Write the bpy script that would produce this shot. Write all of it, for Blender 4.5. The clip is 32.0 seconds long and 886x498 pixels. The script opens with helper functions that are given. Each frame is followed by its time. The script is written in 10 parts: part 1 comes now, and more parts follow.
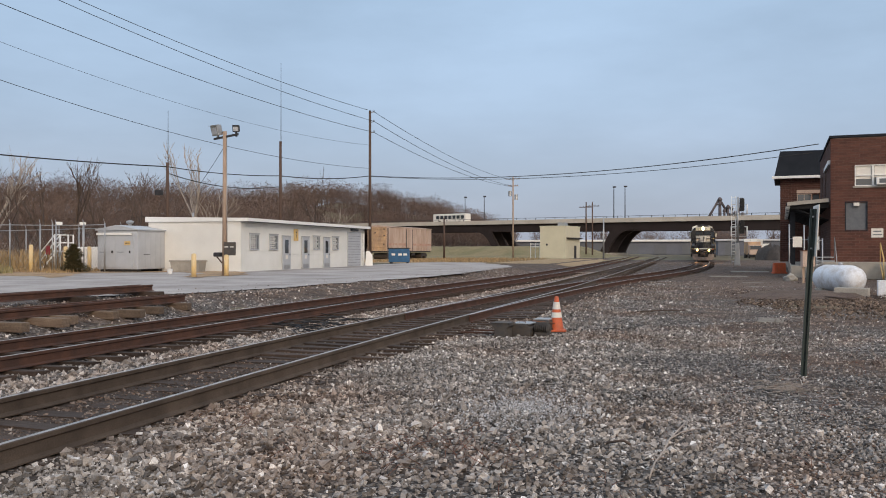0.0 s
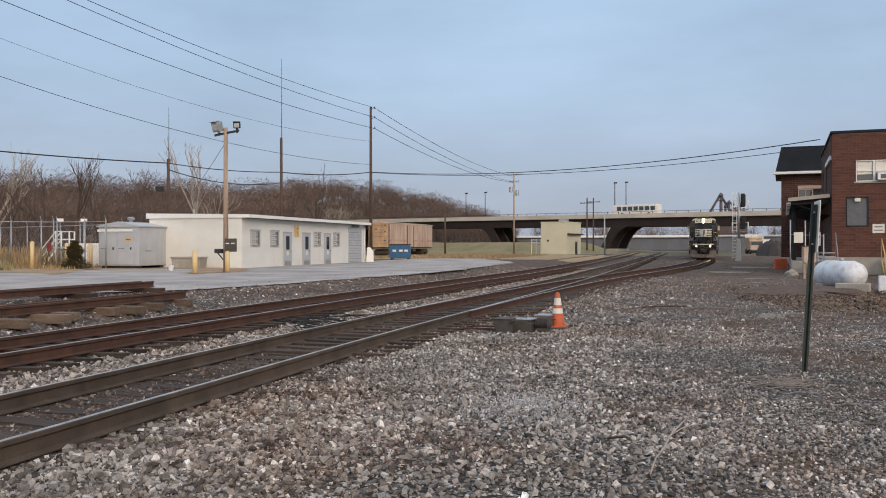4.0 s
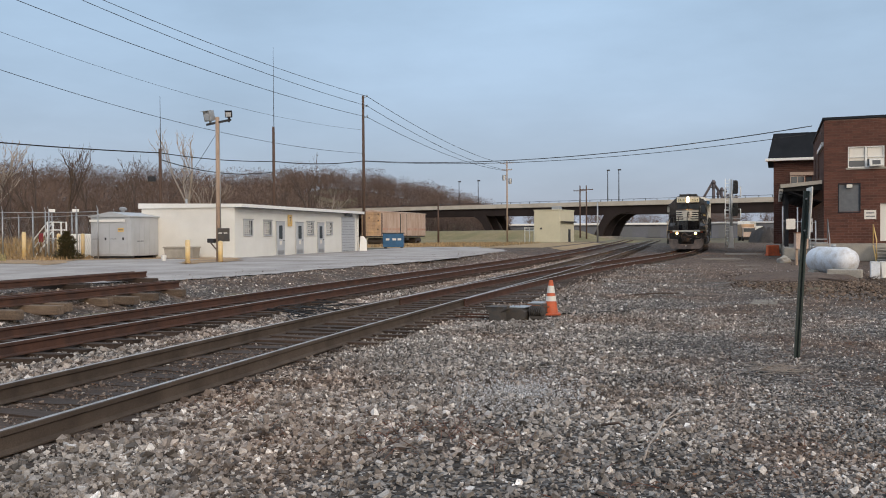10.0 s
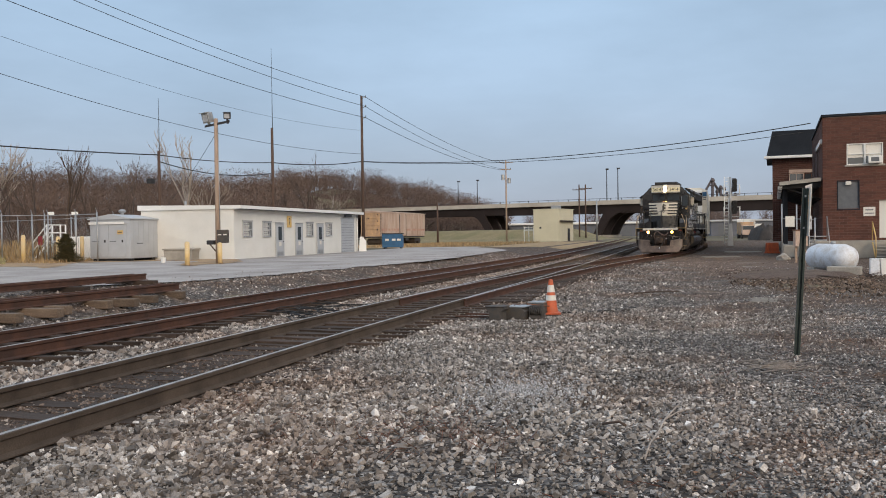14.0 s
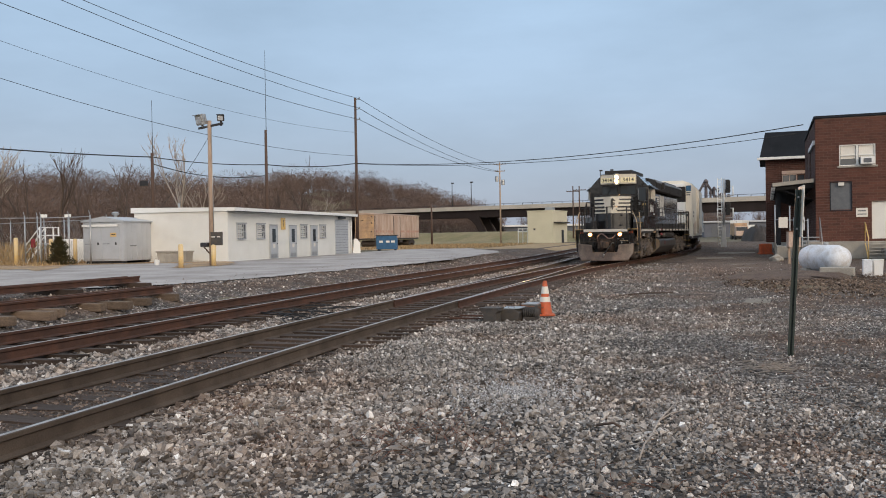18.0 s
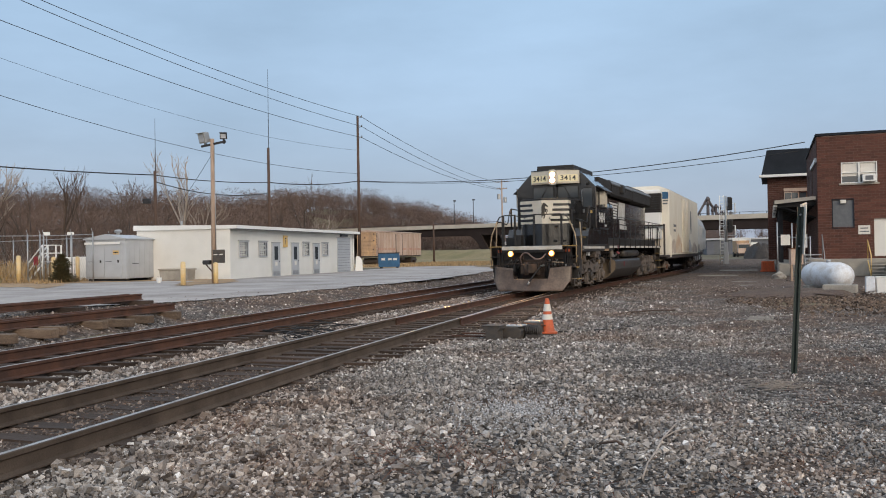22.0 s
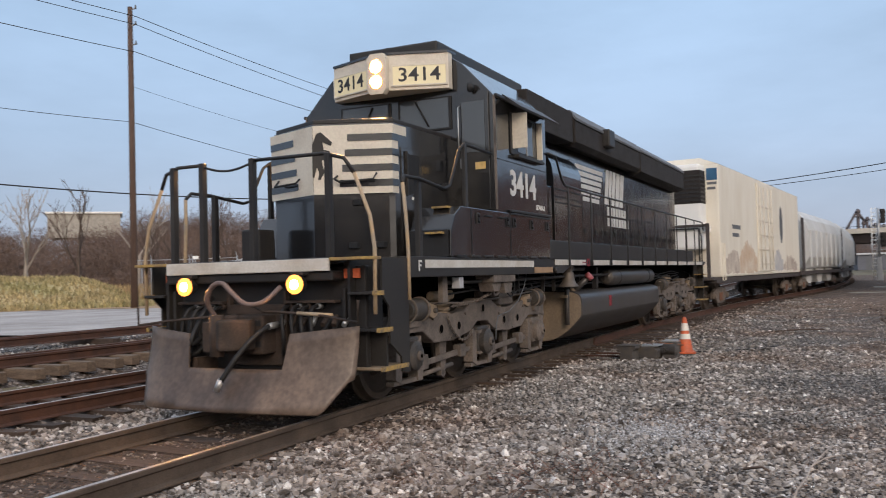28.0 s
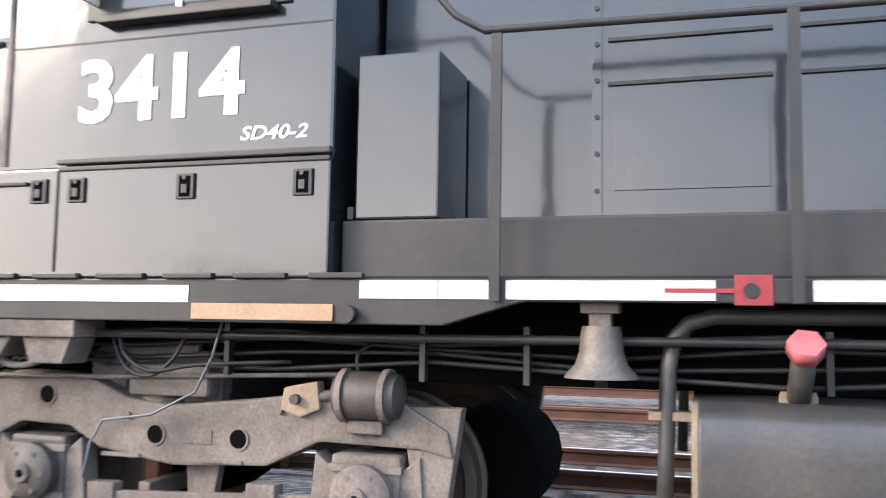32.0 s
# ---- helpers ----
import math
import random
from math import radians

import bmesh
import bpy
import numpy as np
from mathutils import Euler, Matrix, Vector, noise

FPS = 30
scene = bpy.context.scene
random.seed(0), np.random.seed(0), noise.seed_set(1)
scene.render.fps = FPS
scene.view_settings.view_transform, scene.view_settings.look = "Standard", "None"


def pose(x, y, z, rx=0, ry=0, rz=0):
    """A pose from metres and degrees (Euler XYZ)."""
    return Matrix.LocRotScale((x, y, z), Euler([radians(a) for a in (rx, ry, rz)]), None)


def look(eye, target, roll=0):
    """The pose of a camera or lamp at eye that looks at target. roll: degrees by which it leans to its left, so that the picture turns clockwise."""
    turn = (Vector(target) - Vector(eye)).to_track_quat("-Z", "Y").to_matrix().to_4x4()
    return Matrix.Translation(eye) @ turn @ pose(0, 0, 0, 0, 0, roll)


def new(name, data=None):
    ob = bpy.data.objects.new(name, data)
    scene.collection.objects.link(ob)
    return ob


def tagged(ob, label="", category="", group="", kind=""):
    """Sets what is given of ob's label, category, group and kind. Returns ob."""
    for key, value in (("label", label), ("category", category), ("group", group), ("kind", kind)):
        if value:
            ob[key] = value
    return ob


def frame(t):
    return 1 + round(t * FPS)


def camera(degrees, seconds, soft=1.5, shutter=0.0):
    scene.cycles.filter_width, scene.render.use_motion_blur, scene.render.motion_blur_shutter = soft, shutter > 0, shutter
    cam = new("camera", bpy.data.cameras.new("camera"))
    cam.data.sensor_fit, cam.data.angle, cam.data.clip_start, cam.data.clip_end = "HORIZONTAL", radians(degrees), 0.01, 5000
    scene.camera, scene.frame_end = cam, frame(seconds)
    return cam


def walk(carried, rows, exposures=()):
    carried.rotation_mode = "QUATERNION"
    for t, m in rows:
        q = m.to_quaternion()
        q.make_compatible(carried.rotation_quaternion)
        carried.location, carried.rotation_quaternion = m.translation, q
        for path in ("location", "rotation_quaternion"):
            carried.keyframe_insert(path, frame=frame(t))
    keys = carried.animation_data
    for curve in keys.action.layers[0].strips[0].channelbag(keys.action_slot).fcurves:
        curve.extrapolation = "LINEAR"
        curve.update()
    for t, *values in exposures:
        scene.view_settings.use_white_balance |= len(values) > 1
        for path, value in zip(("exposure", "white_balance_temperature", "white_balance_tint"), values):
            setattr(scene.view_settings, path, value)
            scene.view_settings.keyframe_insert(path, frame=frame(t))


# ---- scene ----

# ---- camera: hand-held on one spot, panning with the train ----
EYE_HEIGHT = 1.608
LOOKS = (  # seconds, yaw, pitch, roll
    (0, 15.81, 0.06, -0.01),
    (0.5, 15.74, 0.02, -0.04),
    (1, 15.72, -0.06, -0.06),
    (1.5, 15.71, -0.09, -0.06),
    (2, 15.71, -0.09, -0.05),
    (2.5, 15.80, -0.08, -0.04),
    (3, 15.86, -0.07, -0.01),
    (3.5, 15.91, -0.12, 0.05),
    (5.5, 15.69, -0.44, 0.13),
    (6, 15.75, -0.55, 0.15),
    (6.5, 15.89, -0.69, 0.10),
    (7, 16.08, -0.82, 0.05),
    (7.5, 16.13, -0.93, 0.00),
    (8, 16.02, -0.98, -0.01),
    (8.5, 15.79, -1.04, 0.04),
    (9, 15.54, -1.04, 0.13),
    (9.5, 15.42, -1.01, 0.25),
    (10, 15.43, -0.96, 0.39),
    (10.5, 15.48, -0.89, 0.48),
    (11, 15.52, -0.83, 0.54),
    (11.5, 15.55, -0.82, 0.57),
    (12, 15.55, -0.85, 0.61),
    (12.5, 15.53, -0.88, 0.65),
    (13, 15.48, -0.92, 0.68),
    (13.5, 15.44, -0.94, 0.73),
    (14, 15.39, -0.96, 0.81),
    (14.5, 15.39, -0.96, 0.93),
    (16.5, 15.22, -0.84, 1.04),
    (17, 15.13, -0.79, 1.05),
    (17.5, 15.05, -0.80, 0.99),
    (18, 15.00, -0.85, 0.93),
    (18.5, 15.00, -0.95, 0.88),
    (19, 15.00, -1.09, 0.85),
    (19.5, 14.97, -1.16, 0.84),
    (20, 14.94, -1.10, 0.84),
    (20.5, 14.94, -0.82, 0.84),
    (21, 15.01, -0.44, 0.86),
    (21.5, 15.06, -0.03, 0.90),
    (22, 15.14, 0.31, 0.96),
    (22.5, 15.25, 0.54, 1.06),
    (23, 15.41, 0.70, 1.16),
    (23.5, 15.59, 0.79, 1.26),
    (24, 15.78, 0.85, 1.35),
    (24.5, 16.02, 0.86, 1.39),
    (26.5, 17.66, 0.99, 1.41),
    (27, 18.84, 1.19, 1.43),
    (27.5, 20.89, 1.47, 1.45),
    (28, 23.78, 1.77, 1.55),
    (28.5, 27.61, 2.10, 1.76),
    (29, 32.44, 2.36, 2.01),
    (29.5, 37.62, 2.53, 2.27),
    (30, 45.88, 2.89, 2.55),
    (30.2, 49.89, 3.11, 2.62),
    (30.5, 55.28, 3.17, 2.27),
    (30.8, 61.43, 3.37, 1.77),
    (31, 67.13, 3.63, 1.45),
    (31.2, 73.98, 4.09, 1.26),
    (31.5, 85.46, 4.71, 0.81),
    (31.8, 98.83, 4.91, -0.02),
    (32, 107.12, 4.95, -0.92),
)
cam = camera(54.06, 32.0, soft=1.0, shutter=0.45)
walk(cam, [(t, pose(0, 0, EYE_HEIGHT, 90 + pitch, roll, yaw)) for t, yaw, pitch, roll in LOOKS],
     exposures=((0, 0.01, 6560, 13), (7.0, 0.01, 6560, 13), (10.0, 0.01, 6520, 11), (19.0, 0.01, 6520, 11), (23.0, 0.02, 6340, 10), (26.0, 0.02, 6340, 10), (28.0, 0.12, 6380, 14), (29.0, 0.38, 6140, 20),
                (29.5, 0.82, 5930, 18), (30.0, 1.48, 5770, 15), (30.5, 1.95, 5750, 13), (31.0, 2.2, 5800, 12), (31.5, 2.2, 5850, 13), (32.0, 2.17, 5930, 14)))


# ---- daylight: thin cloud at dusk, the low sun far behind the camera ----
world = bpy.data.worlds.new("dusk_sky")
scene.world = world
world.use_nodes = True
wn, wl = world.node_tree.nodes, world.node_tree.links
wn.clear()
w_out = wn.new("ShaderNodeOutputWorld")
w_bg = wn.new("ShaderNodeBackground")
w_sky = wn.new("ShaderNodeTexSky")
w_sky.sky_type = "NISHITA"
w_sky.sun_disc = False
w_sky.sun_elevation = radians(20)
w_sky.sun_rotation = radians(150)
w_sky.air_density, w_sky.dust_density, w_sky.ozone_density = 1.0, 1.5, 1.5
w_tc = wn.new("ShaderNodeTexCoord")
w_sep = wn.new("ShaderNodeSeparateXYZ")
w_map = wn.new("ShaderNodeMapping")
w_map.inputs["Scale"].default_value = (1.0, 1.0, 3.2)
w_noise = wn.new("ShaderNodeTexNoise")
w_noise.inputs["Scale"].default_value = 1.7
w_noise.inputs["Detail"].default_value = 7.0
w_noise.inputs["Roughness"].default_value = 0.55
w_cloud = wn.new("ShaderNodeValToRGB")
w_cloud.color_ramp.elements[0].position, w_cloud.color_ramp.elements[0].color = 0.0, (0.40, 0.45, 0.56, 1)
w_cloud.color_ramp.elements[1].position, w_cloud.color_ramp.elements[1].color = 0.9, (0.98, 1.06, 1.16, 1)
_e = w_cloud.color_ramp.elements.new(0.16)
_e.color = (0.40, 0.53, 0.69, 1)
_e = w_cloud.color_ramp.elements.new(0.34)
_e.color = (0.42, 0.60, 0.80, 1)
w_var = wn.new("ShaderNodeMapRange")
w_var.inputs["From Min"].default_value, w_var.inputs["From Max"].default_value = 0.3, 0.72
w_var.inputs["To Min"].default_value, w_var.inputs["To Max"].default_value = 0.78, 1.2
w_mul = wn.new("ShaderNodeMix")
w_mul.data_type, w_mul.blend_type = "RGBA", "MULTIPLY"
w_mul.inputs["Factor"].default_value = 1.0
w_skyk = wn.new("ShaderNodeMix")
w_skyk.data_type, w_skyk.blend_type = "RGBA", "MULTIPLY"
w_skyk.inputs["Factor"].default_value = 1.0
w_skyk.inputs["B"].default_value = (0.10, 0.10, 0.10, 1)
w_mix = wn.new("ShaderNodeMix")
w_mix.data_type = "RGBA"
w_mix.inputs["Factor"].default_value = 0.86
wl.new(w_tc.outputs["Generated"], w_sep.inputs[0])
wl.new(w_tc.outputs["Generated"], w_map.inputs["Vector"])
wl.new(w_map.outputs[0], w_noise.inputs["Vector"])
wl.new(w_sep.outputs["Z"], w_cloud.inputs["Fac"])
wl.new(w_noise.outputs["Fac"], w_var.inputs["Value"])
wl.new(w_cloud.outputs["Color"], w_mul.inputs["A"])
wl.new(w_var.outputs["Result"], w_mul.inputs["B"])
wl.new(w_sky.outputs["Color"], w_skyk.inputs["A"])
wl.new(w_skyk.outputs["Result"], w_mix.inputs["A"])
wl.new(w_mul.outputs["Result"], w_mix.inputs["B"])
w_dot = wn.new("ShaderNodeVectorMath")
w_dot.operation = "DOT_PRODUCT"
w_dot.inputs[1].default_value = (0.6, -0.8, 0.0)
wl.new(w_tc.outputs["Generated"], w_dot.inputs[0])
w_side = wn.new("ShaderNodeMapRange")
w_side.inputs["From Min"].default_value, w_side.inputs["From Max"].default_value = 0.2, 1.0
wl.new(w_dot.outputs["Value"], w_side.inputs["Value"])
w_low = wn.new("ShaderNodeMapRange")
w_low.inputs["From Min"].default_value, w_low.inputs["From Max"].default_value = 0.02, 0.55
w_low.inputs["To Min"].default_value, w_low.inputs["To Max"].default_value = 0.85, 0.0
wl.new(w_sep.outputs["Z"], w_low.inputs["Value"])
w_fac = wn.new("ShaderNodeMath")
w_fac.operation = "MULTIPLY"
wl.new(w_side.outputs["Result"], w_fac.inputs[0])
wl.new(w_low.outputs["Result"], w_fac.inputs[1])
w_glow = wn.new("ShaderNodeMix")
w_glow.data_type = "RGBA"
w_glow.inputs["B"].default_value = (2.4, 2.08, 1.68, 1)
wl.new(w_fac.outputs[0], w_glow.inputs["Factor"])
wl.new(w_mix.outputs["Result"], w_glow.inputs["A"])
wl.new(w_glow.outputs["Result"], w_bg.inputs["Color"])
w_bg.inputs["Strength"].default_value = 1.0
wl.new(w_bg.outputs[0], w_out.inputs["Surface"])

sun_data = bpy.data.lights.new("sun", "SUN")
sun_data.energy, sun_data.angle, sun_data.color = 1.45, radians(20), (1.0, 0.80, 0.58)
sun = new("sun", sun_data)
sun.matrix_world = look((46, -62, 34), (0, 0, 0))
scene.view_settings.exposure = 0.0


# ---- materials ----
def material(name, colour, rough=0.8, metal=0.0, vary=0.25, scale=6.0, fine=60.0, bump=0.3, depth=0.01, second=None,
             patch=0.5, island=0.0, random_ob=0.0, emit=None, coat=0.0, streak=None, spec=0.5):
    """Base colour with patches towards a second colour, fine grain, and relief; sizes are in metres."""
    m = bpy.data.materials.new(name)
    m.use_nodes = True
    n, l = m.node_tree.nodes, m.node_tree.links
    b = n["Principled BSDF"]
    b.inputs["Metallic"].default_value = metal
    b.inputs["Specular IOR Level"].default_value = spec
    b.inputs["Coat Weight"].default_value = coat
    tc = n.new("ShaderNodeTexCoord")
    src = tc.outputs["Object"]
    if streak:
        mp = n.new("ShaderNodeMapping")
        mp.inputs["Scale"].default_value = streak
        l.new(src, mp.inputs["Vector"])
        src = mp.outputs[0]
    big = n.new("ShaderNodeTexNoise")
    big.inputs["Scale"].default_value, big.inputs["Detail"].default_value, big.inputs["Roughness"].default_value = scale, 5.0, 0.6
    l.new(src, big.inputs["Vector"])
    small = n.new("ShaderNodeTexNoise")
    small.inputs["Scale"].default_value, small.inputs["Detail"].default_value = fine, 4.0
    l.new(tc.outputs["Object"], small.inputs["Vector"])
    ramp = n.new("ShaderNodeMapRange")
    ramp.inputs["From Min"].default_value = patch - 0.16
    ramp.inputs["From Max"].default_value = patch + 0.16
    l.new(big.outputs["Fac"], ramp.inputs["Value"])
    c2 = second or tuple(c * (1 - vary) for c in colour)
    mix = n.new("ShaderNodeMix")
    mix.data_type = "RGBA"
    mix.inputs["A"].default_value = (*colour, 1)
    mix.inputs["B"].default_value = (*c2, 1)
    l.new(ramp.outputs["Result"], mix.inputs["Factor"])
    gr = n.new("ShaderNodeMapRange")
    gr.inputs["From Min"].default_value, gr.inputs["From Max"].default_value = 0.25, 0.75
    gr.inputs["To Min"].default_value, gr.inputs["To Max"].default_value = 1 - vary * 0.8, 1 + vary * 0.8
    l.new(small.outputs["Fac"], gr.inputs["Value"])
    mul = n.new("ShaderNodeMix")
    mul.data_type, mul.blend_type = "RGBA", "MULTIPLY"
    mul.inputs["Factor"].default_value = 1.0
    l.new(mix.outputs["Result"], mul.inputs["A"])
    l.new(gr.outputs["Result"], mul.inputs["B"])
    out = mul.outputs["Result"]
    for amount, kind in ((island, "geo"), (random_ob, "ob")):
        if not amount:
            continue
        if kind == "geo":
            r = n.new("ShaderNodeNewGeometry").outputs["Random Per Island"]
        else:
            r = n.new("ShaderNodeObjectInfo").outputs["Random"]
        rr = n.new("ShaderNodeMapRange")
        rr.inputs["To Min"].default_value, rr.inputs["To Max"].default_value = 1 - amount, 1 + amount
        l.new(r, rr.inputs["Value"])
        m2 = n.new("ShaderNodeMix")
        m2.data_type, m2.blend_type = "RGBA", "MULTIPLY"
        m2.inputs["Factor"].default_value = 1.0
        l.new(out, m2.inputs["A"])
        l.new(rr.outputs["Result"], m2.inputs["B"])
        out = m2.outputs["Result"]
    l.new(out, b.inputs["Base Color"])
    rg = n.new("ShaderNodeMapRange")
    rg.inputs["To Min"].default_value, rg.inputs["To Max"].default_value = max(0.03, rough - 0.12), min(1.0, rough + 0.12)
    l.new(big.outputs["Fac"], rg.inputs["Value"])
    l.new(rg.outputs["Result"], b.inputs["Roughness"])
    if bump:
        bp = n.new("ShaderNodeBump")
        bp.inputs["Strength"].default_value, bp.inputs["Distance"].default_value = bump, depth
        l.new(small.outputs["Fac"], bp.inputs["Height"])
        l.new(bp.outputs["Normal"], b.inputs["Normal"])
    if emit:
        b.inputs["Emission Color"].default_value = (*emit[:3], 1)
        b.inputs["Emission Strength"].default_value = emit[3]
    return m


def glass_material(name, tint=(0.05, 0.06, 0.07), rough=0.05):
    m = bpy.data.materials.new(name)
    m.use_nodes = True
    b = m.node_tree.nodes["Principled BSDF"]
    b.inputs["Base Color"].default_value = (*tint, 1)
    b.inputs["Roughness"].default_value = rough
    b.inputs["IOR"].default_value = 1.5
    b.inputs["Specular IOR Level"].default_value = 0.7
    return m


def colour_ramp(n, stops):
    r = n.new("ShaderNodeValToRGB")
    e = r.color_ramp.elements
    e[0].position, e[0].color = stops[0][0], (*stops[0][1], 1)
    e[1].position, e[1].color = stops[-1][0], (*stops[-1][1], 1)
    for p, c in stops[1:-1]:
        e.new(p).color = (*c, 1)
    return r


def soil_share(n, l, tc):
    """How much brown soil there is: patches, more beside the rails and towards the station."""
    big = n.new("ShaderNodeTexNoise")
    big.inputs["Scale"].default_value, big.inputs["Detail"].default_value, big.inputs["Roughness"].default_value = 0.42, 8.0, 0.62
    l.new(tc.outputs["Object"], big.inputs["Vector"])
    sep = n.new("ShaderNodeSeparateXYZ")
    l.new(tc.outputs["Object"], sep.inputs[0])
    def ramp(socket, a, b, v):
        m = n.new("ShaderNodeMapRange")
        m.inputs["From Min"].default_value, m.inputs["From Max"].default_value, m.inputs["To Max"].default_value = a, b, v
        l.new(socket, m.inputs["Value"])
        return m.outputs["Result"]
    total = big.outputs["Fac"]
    for part_ in (ramp(sep.outputs["Y"], 14, 40, 0.13), ramp(sep.outputs["X"], -3.6, -4.8, 0.10), ramp(sep.outputs["X"], 0.2, 3.5, 0.07), ramp(sep.outputs["X"], -4.75, -4.95, 0.14), ramp(sep.outputs["X"], -6.25, -6.5, -0.2)):
        add = n.new("ShaderNodeMath")
        l.new(total, add.inputs[0])
        l.new(part_, add.inputs[1])
        total = add.outputs[0]
    return ramp(total, 0.48, 0.65, 1.0)


def patchy(n, l, tc, socket):
    """Uneven damp and dusty patches at two sizes over a ground colour."""
    for scale, low, high in ((0.9, 0.66, 1.26), (4.5, 0.72, 1.24)):
        t = n.new("ShaderNodeTexNoise")
        t.inputs["Scale"].default_value, t.inputs["Detail"].default_value, t.inputs["Roughness"].default_value = scale, 5.0, 0.65
        l.new(tc.outputs["Object"], t.inputs["Vector"])
        r = n.new("ShaderNodeMapRange")
        r.inputs["From Min"].default_value, r.inputs["From Max"].default_value = 0.34, 0.66
        r.inputs["To Min"].default_value, r.inputs["To Max"].default_value = low, high
        l.new(t.outputs["Fac"], r.inputs["Value"])
        m = n.new("ShaderNodeMix")
        m.data_type, m.blend_type = "RGBA", "MULTIPLY"
        m.inputs["Factor"].default_value = 1.0
        l.new(socket, m.inputs["A"])
        l.new(r.outputs["Result"], m.inputs["B"])
        socket = m.outputs["Result"]
    sep = n.new("ShaderNodeSeparateXYZ")  # darker towards the middle between the rails of the two tracks
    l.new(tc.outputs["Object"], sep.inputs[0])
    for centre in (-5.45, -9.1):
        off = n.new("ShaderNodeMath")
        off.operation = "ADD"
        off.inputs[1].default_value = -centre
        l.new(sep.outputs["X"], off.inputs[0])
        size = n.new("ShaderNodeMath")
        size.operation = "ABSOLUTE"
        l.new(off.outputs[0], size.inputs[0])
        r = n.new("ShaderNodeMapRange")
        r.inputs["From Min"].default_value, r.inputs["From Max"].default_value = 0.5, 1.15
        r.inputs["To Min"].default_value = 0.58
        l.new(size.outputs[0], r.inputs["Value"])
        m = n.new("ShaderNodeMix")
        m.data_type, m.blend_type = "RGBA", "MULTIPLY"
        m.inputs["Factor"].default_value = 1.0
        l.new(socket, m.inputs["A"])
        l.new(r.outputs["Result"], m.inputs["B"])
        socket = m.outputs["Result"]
    return socket


def gravel_material():
    """Small stones as cells of differing grey and brown, with damp brown soil showing in patches."""
    m = bpy.data.materials.new("gravel_bed")
    m.use_nodes = True
    n, l = m.node_tree.nodes, m.node_tree.links
    b = n["Principled BSDF"]
    b.inputs["Roughness"].default_value = 0.95
    tc = n.new("ShaderNodeTexCoord")
    vo = n.new("ShaderNodeTexVoronoi")
    vo.inputs["Scale"].default_value = 24.0
    l.new(tc.outputs["Object"], vo.inputs["Vector"])
    sep = n.new("ShaderNodeSeparateColor")
    l.new(vo.outputs["Color"], sep.inputs[0])
    ramp = colour_ramp(n, ((0.0, (0.016, 0.012, 0.010)), (0.45, (0.058, 0.049, 0.044)), (0.75, (0.165, 0.147, 0.134)), (0.92, (0.31, 0.285, 0.265)), (1.0, (0.46, 0.43, 0.40))))
    l.new(sep.outputs[0], ramp.inputs["Fac"])
    mix = n.new("ShaderNodeMix")
    mix.data_type = "RGBA"
    fine = n.new("ShaderNodeTexNoise")
    fine.inputs["Scale"].default_value, fine.inputs["Detail"].default_value = 3.0, 10.0
    fine.inputs["Roughness"].default_value = 0.72
    l.new(tc.outputs["Object"], fine.inputs["Vector"])
    soil = colour_ramp(n, ((0.3, (0.055, 0.035, 0.026)), (0.55, (0.128, 0.090, 0.068)), (0.72, (0.26, 0.20, 0.165))))
    l.new(fine.outputs["Fac"], soil.inputs["Fac"])
    l.new(soil.outputs["Color"], mix.inputs["B"])
    l.new(soil_share(n, l, tc), mix.inputs["Factor"])
    l.new(ramp.outputs["Color"], mix.inputs["A"])
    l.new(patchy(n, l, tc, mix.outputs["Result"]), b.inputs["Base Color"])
    bp = n.new("ShaderNodeBump")
    bp.invert = True
    bp.inputs["Strength"].default_value, bp.inputs["Distance"].default_value = 1.0, 0.05
    l.new(vo.outputs["Distance"], bp.inputs["Height"])
    l.new(bp.outputs["Normal"], b.inputs["Normal"])
    return m


